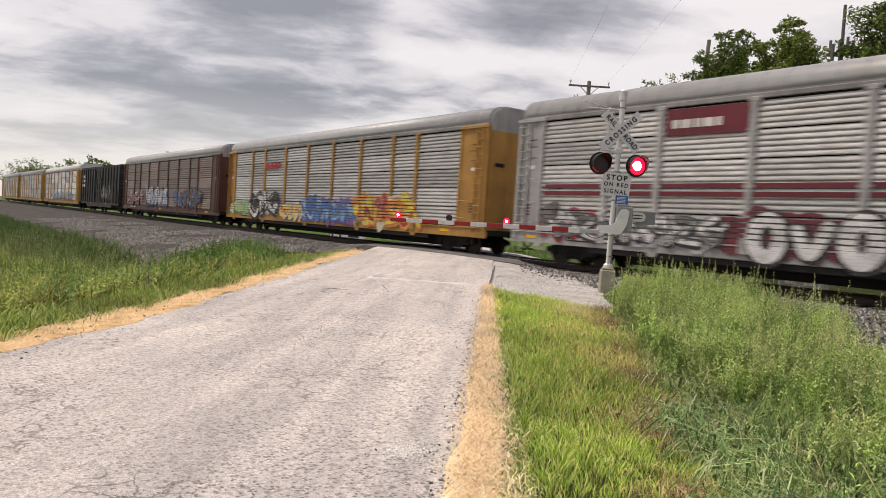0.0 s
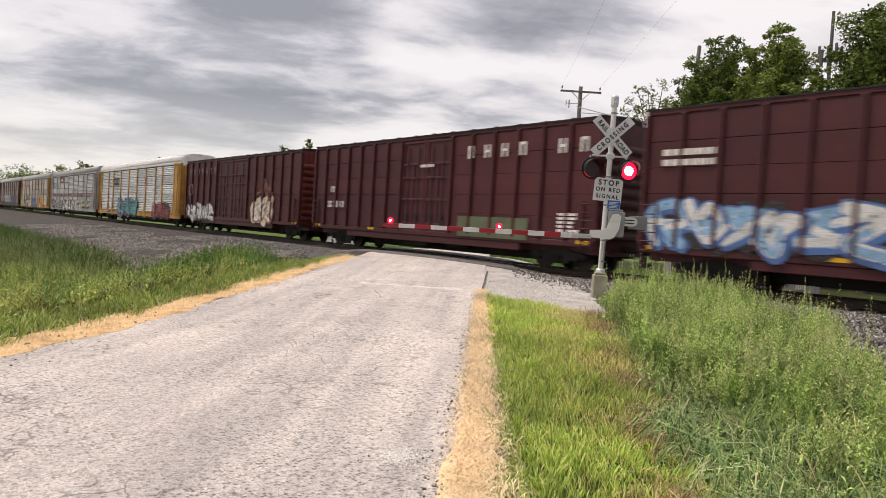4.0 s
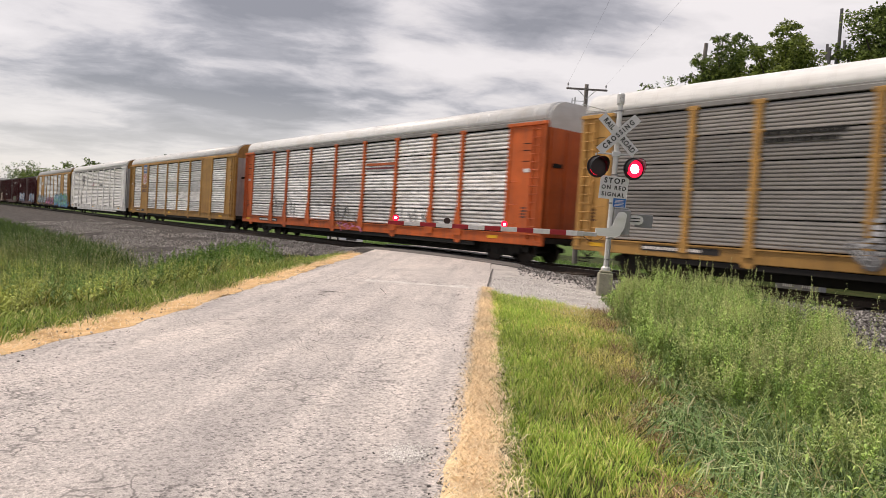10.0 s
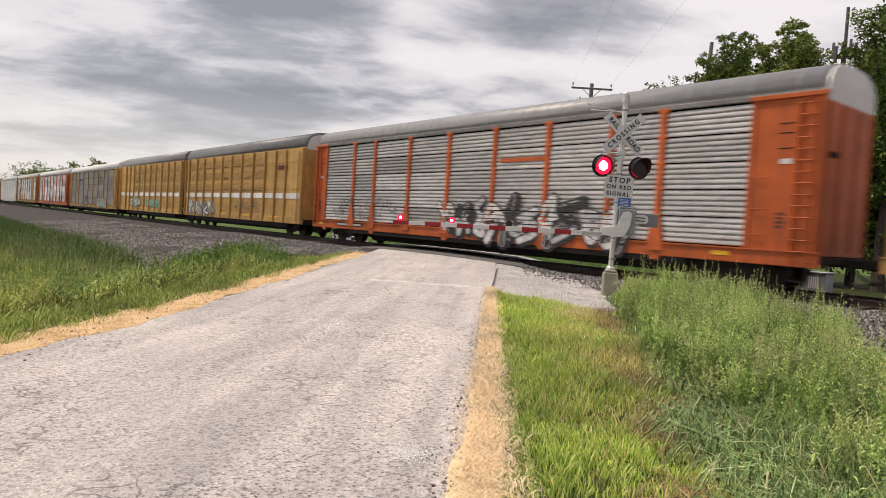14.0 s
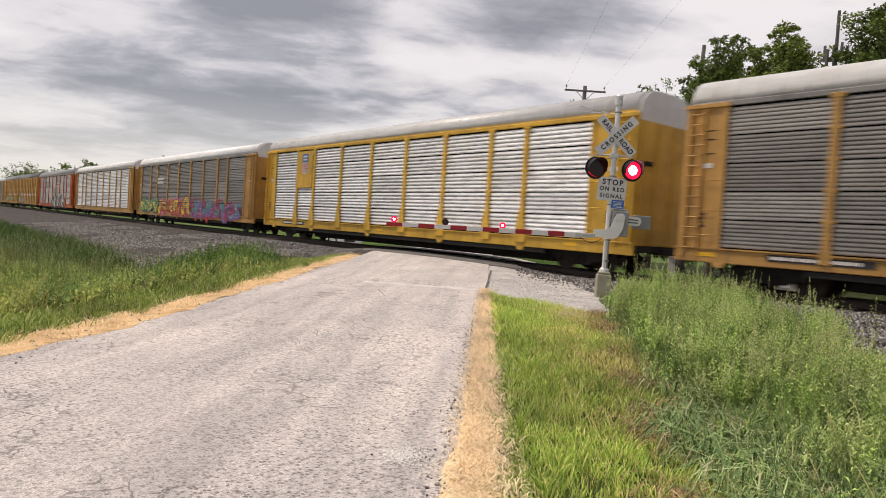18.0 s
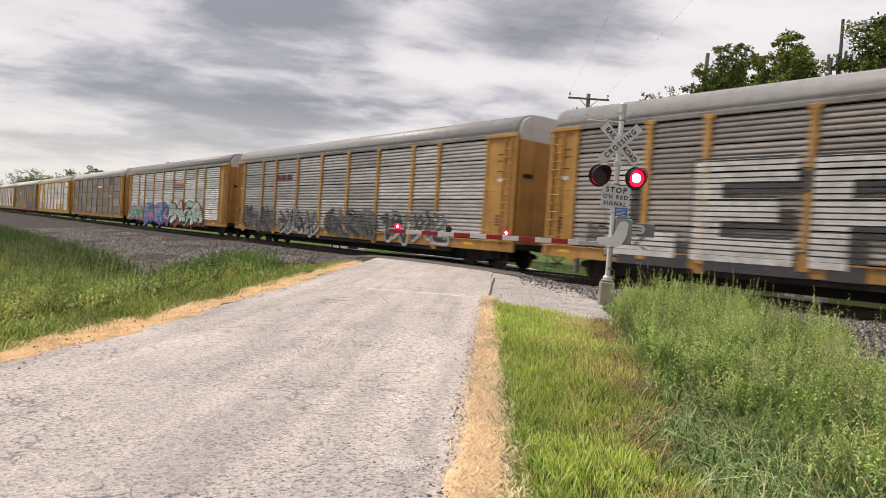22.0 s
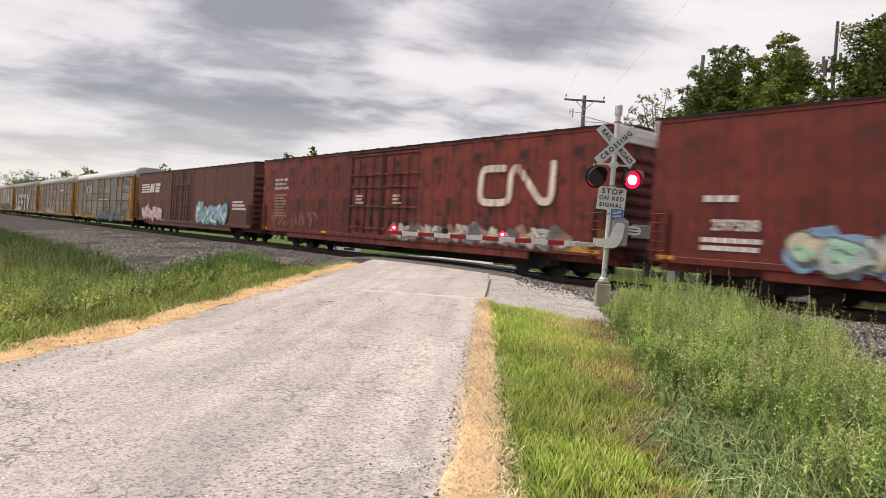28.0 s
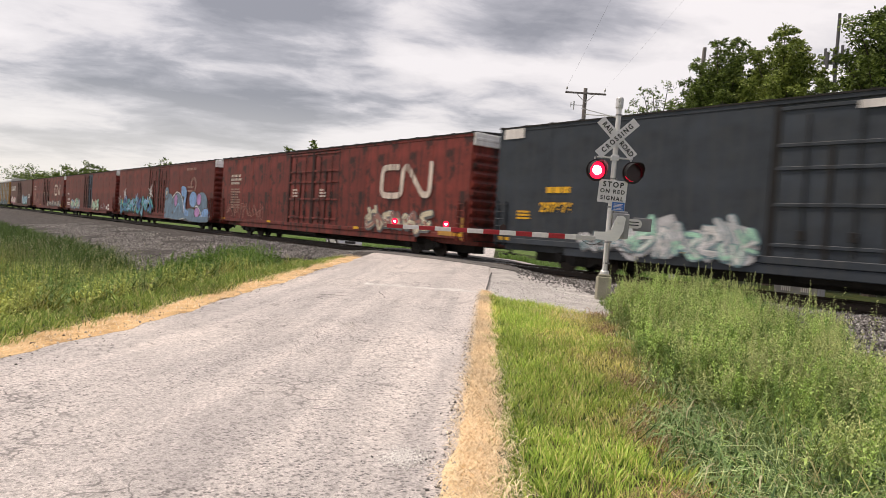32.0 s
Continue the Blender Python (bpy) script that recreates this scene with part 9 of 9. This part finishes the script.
tree(-14.9, 24.5, 17.2, 3.2, 62000, OAK, 11, 0.10, 0.2, 44)
tree(-17.9, 28.5, 14.2, 2.4, 14000, OAK, 12, 0.10, 0.25, 30, LIGHT_LEAF)
tree(-11.2, 26.0, 19.0, 4.0, 36000, OAK, 14, 0.13, 0.2, 40)
tree(-33.6, 30.0, 15.9, 2.5, 3600, "thin sparse young tree beyond the track", 17, 0.11, 0.55, 14)
for x, y, h, r, s in ((-29.5, 28.0, 6.0, 2.6, 41), (-25.2, 27.0, 6.4, 2.8, 42), (-21.0, 26.6, 6.2, 2.8, 43), (-17.0, 26.4, 6.4, 2.8, 44), (-12.8, 27.0, 6.6, 3.0, 45), (-8.5, 27.5, 6.4, 3.0, 46)):
    tree(x, y, h, r, 7000, "dense dark green shrub under the trees", s, 0.15, 0.05, 20)
for x, y, h, r, s in ((-392, 30, 20.5, 13, 21), (-418, 33, 17.5, 11, 22), (-352, 31, 17, 9, 27), (-318, 30, 15.6, 7, 23), (-293, 31, 16.5, 7, 24), (-254, 30, 16.8, 7.5, 25), (-243, 31, 15.5, 6, 26)):
    tree(x, y, h, r, 2600, "distant round-crowned tree at the field edge", s, 0.42, 0.15, 12)
for x, y, h, r, s in ((-171, 30, 14.9, 4.5, 31), (-103, 30, 14.1, 3.6, 32), (-97, 31, 14.6, 3.2, 33)):
    tree(x, y, h, r, 2200, "low bushy tree beyond the track", s, 0.25, 0.2, 10)


# ---- the silver car waiting beyond the track ----
def sedan(m):
    car = thing("parked_car", "silver sedan waiting beyond the track", "car", m=m)
    body_paint = plain("silver_car_paint", (0.55, 0.56, 0.58), 0.25, 0.5, 0.04)
    glass, dt, db = shader("dark_car_glass", 0.05, 0.0, 0.6)
    db.inputs["Base Color"].default_value = (0.015, 0.018, 0.02, 1)
    low = [(-2.3, 0.32), (-2.34, 0.62), (-2.2, 0.86), (-1.5, 0.97), (1.1, 0.95), (1.9, 0.86), (2.25, 0.7), (2.33, 0.5), (2.25, 0.3)]
    cabin = [(-1.65, 0.95), (-1.0, 1.38), (-0.1, 1.45), (0.55, 1.36), (1.25, 0.94)]

    def body(g):
        for prof, w, inset in ((low, 0.9, 0.06),):
            n = len(prof)
            v = [(x, -w + inset, z) for x, z in prof] + [(x, -w, 0.3 + (z - 0.3) * 0.8) for x, z in prof] + [(x, w, 0.3 + (z - 0.3) * 0.8) for x, z in prof] + [(x, w - inset, z) for x, z in prof]
            f = [tuple(range(n)), tuple(range(4 * n - 1, 3 * n - 1, -1))]
            for k in range(3):
                f += [(k * n + i, k * n + (i + 1) % n, (k + 1) * n + (i + 1) % n, (k + 1) * n + i) for i in range(n)]
            g.add(v, f)
    part("body", gmesh("body", [body_paint], body), car)
    part("cabin", gmesh("cabin", [glass], lambda g: g.rise(cabin, -0.68, 0.68)), car, "dark glazed cabin")
    part("roof", gmesh("roof", [body_paint], lambda g: g.rise([(-1.05, 1.37), (-0.1, 1.47), (0.58, 1.38), (0.5, 1.35), (-0.1, 1.43), (-1.0, 1.34)], -0.7, 0.7)), car)
    for x in (-1.42, 1.42):
        for s in (-1, 1):
            wheel = part("wheel", gmesh("wheel", [SIGNAL_BLACK], lambda g: g.turned([(0.26, -0.11), (0.33, -0.09), (0.33, 0.09), (0.26, 0.11)], (0, 0, 0), "y", 20)), car, "black tyre", (x, s * 0.82, 0.33))
            part("rim", gmesh("rim", [GALV], lambda g: g.turned([(0.22, -0.125), (0.22, 0.125)], (0, 0, 0), "y", 14)), wheel, "silver wheel rim")
    for s in (-1, 1):
        part("headlight", gmesh("headlight", [plain("clear_lamp_cover", (0.75, 0.76, 0.78), 0.1)], lambda g: g.box(2.1, 2.3, s * 0.62 - 0.18, s * 0.62 + 0.18, 0.66, 0.8, 0, 0.03)), car, "clear headlight")
    part("grille", gmesh("grille", [SIGNAL_BLACK], lambda g: g.box(2.3, 2.36, -0.4, 0.4, 0.42, 0.62, 0, 0.03)), car, "black grille")
    part("windscreen_trim", gmesh("windscreen_trim", [SIGNAL_BLACK], lambda g: g.box(1.2, 1.3, -0.66, 0.66, 0.93, 0.97, 0)), car)
    return car


sedan(pose(-45.5, 7.4, float(ground_z(-45.5, 7.4)) + 0.0, 0, 0, -18))


# ---- what moves ----
def travelled(t):
    return 22.80644 * t - 0.00135642 * (t - 16) ** 2 + 0.000435270 * (t - 16) ** 3


def motions():
    # the flashers alternate: each lens turns its dark face forward, instead of switching off, while its partner glows
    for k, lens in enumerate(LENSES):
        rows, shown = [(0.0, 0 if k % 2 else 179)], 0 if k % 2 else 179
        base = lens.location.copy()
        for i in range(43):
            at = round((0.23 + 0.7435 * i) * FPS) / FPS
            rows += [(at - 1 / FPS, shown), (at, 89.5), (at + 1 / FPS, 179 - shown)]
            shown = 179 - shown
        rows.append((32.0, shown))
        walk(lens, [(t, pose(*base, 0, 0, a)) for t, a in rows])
    for car, at in TRAIN:
        walk(car, [(t, pose(at - travelled(t), 0, 0)) for t in range(0, 33, 2)])


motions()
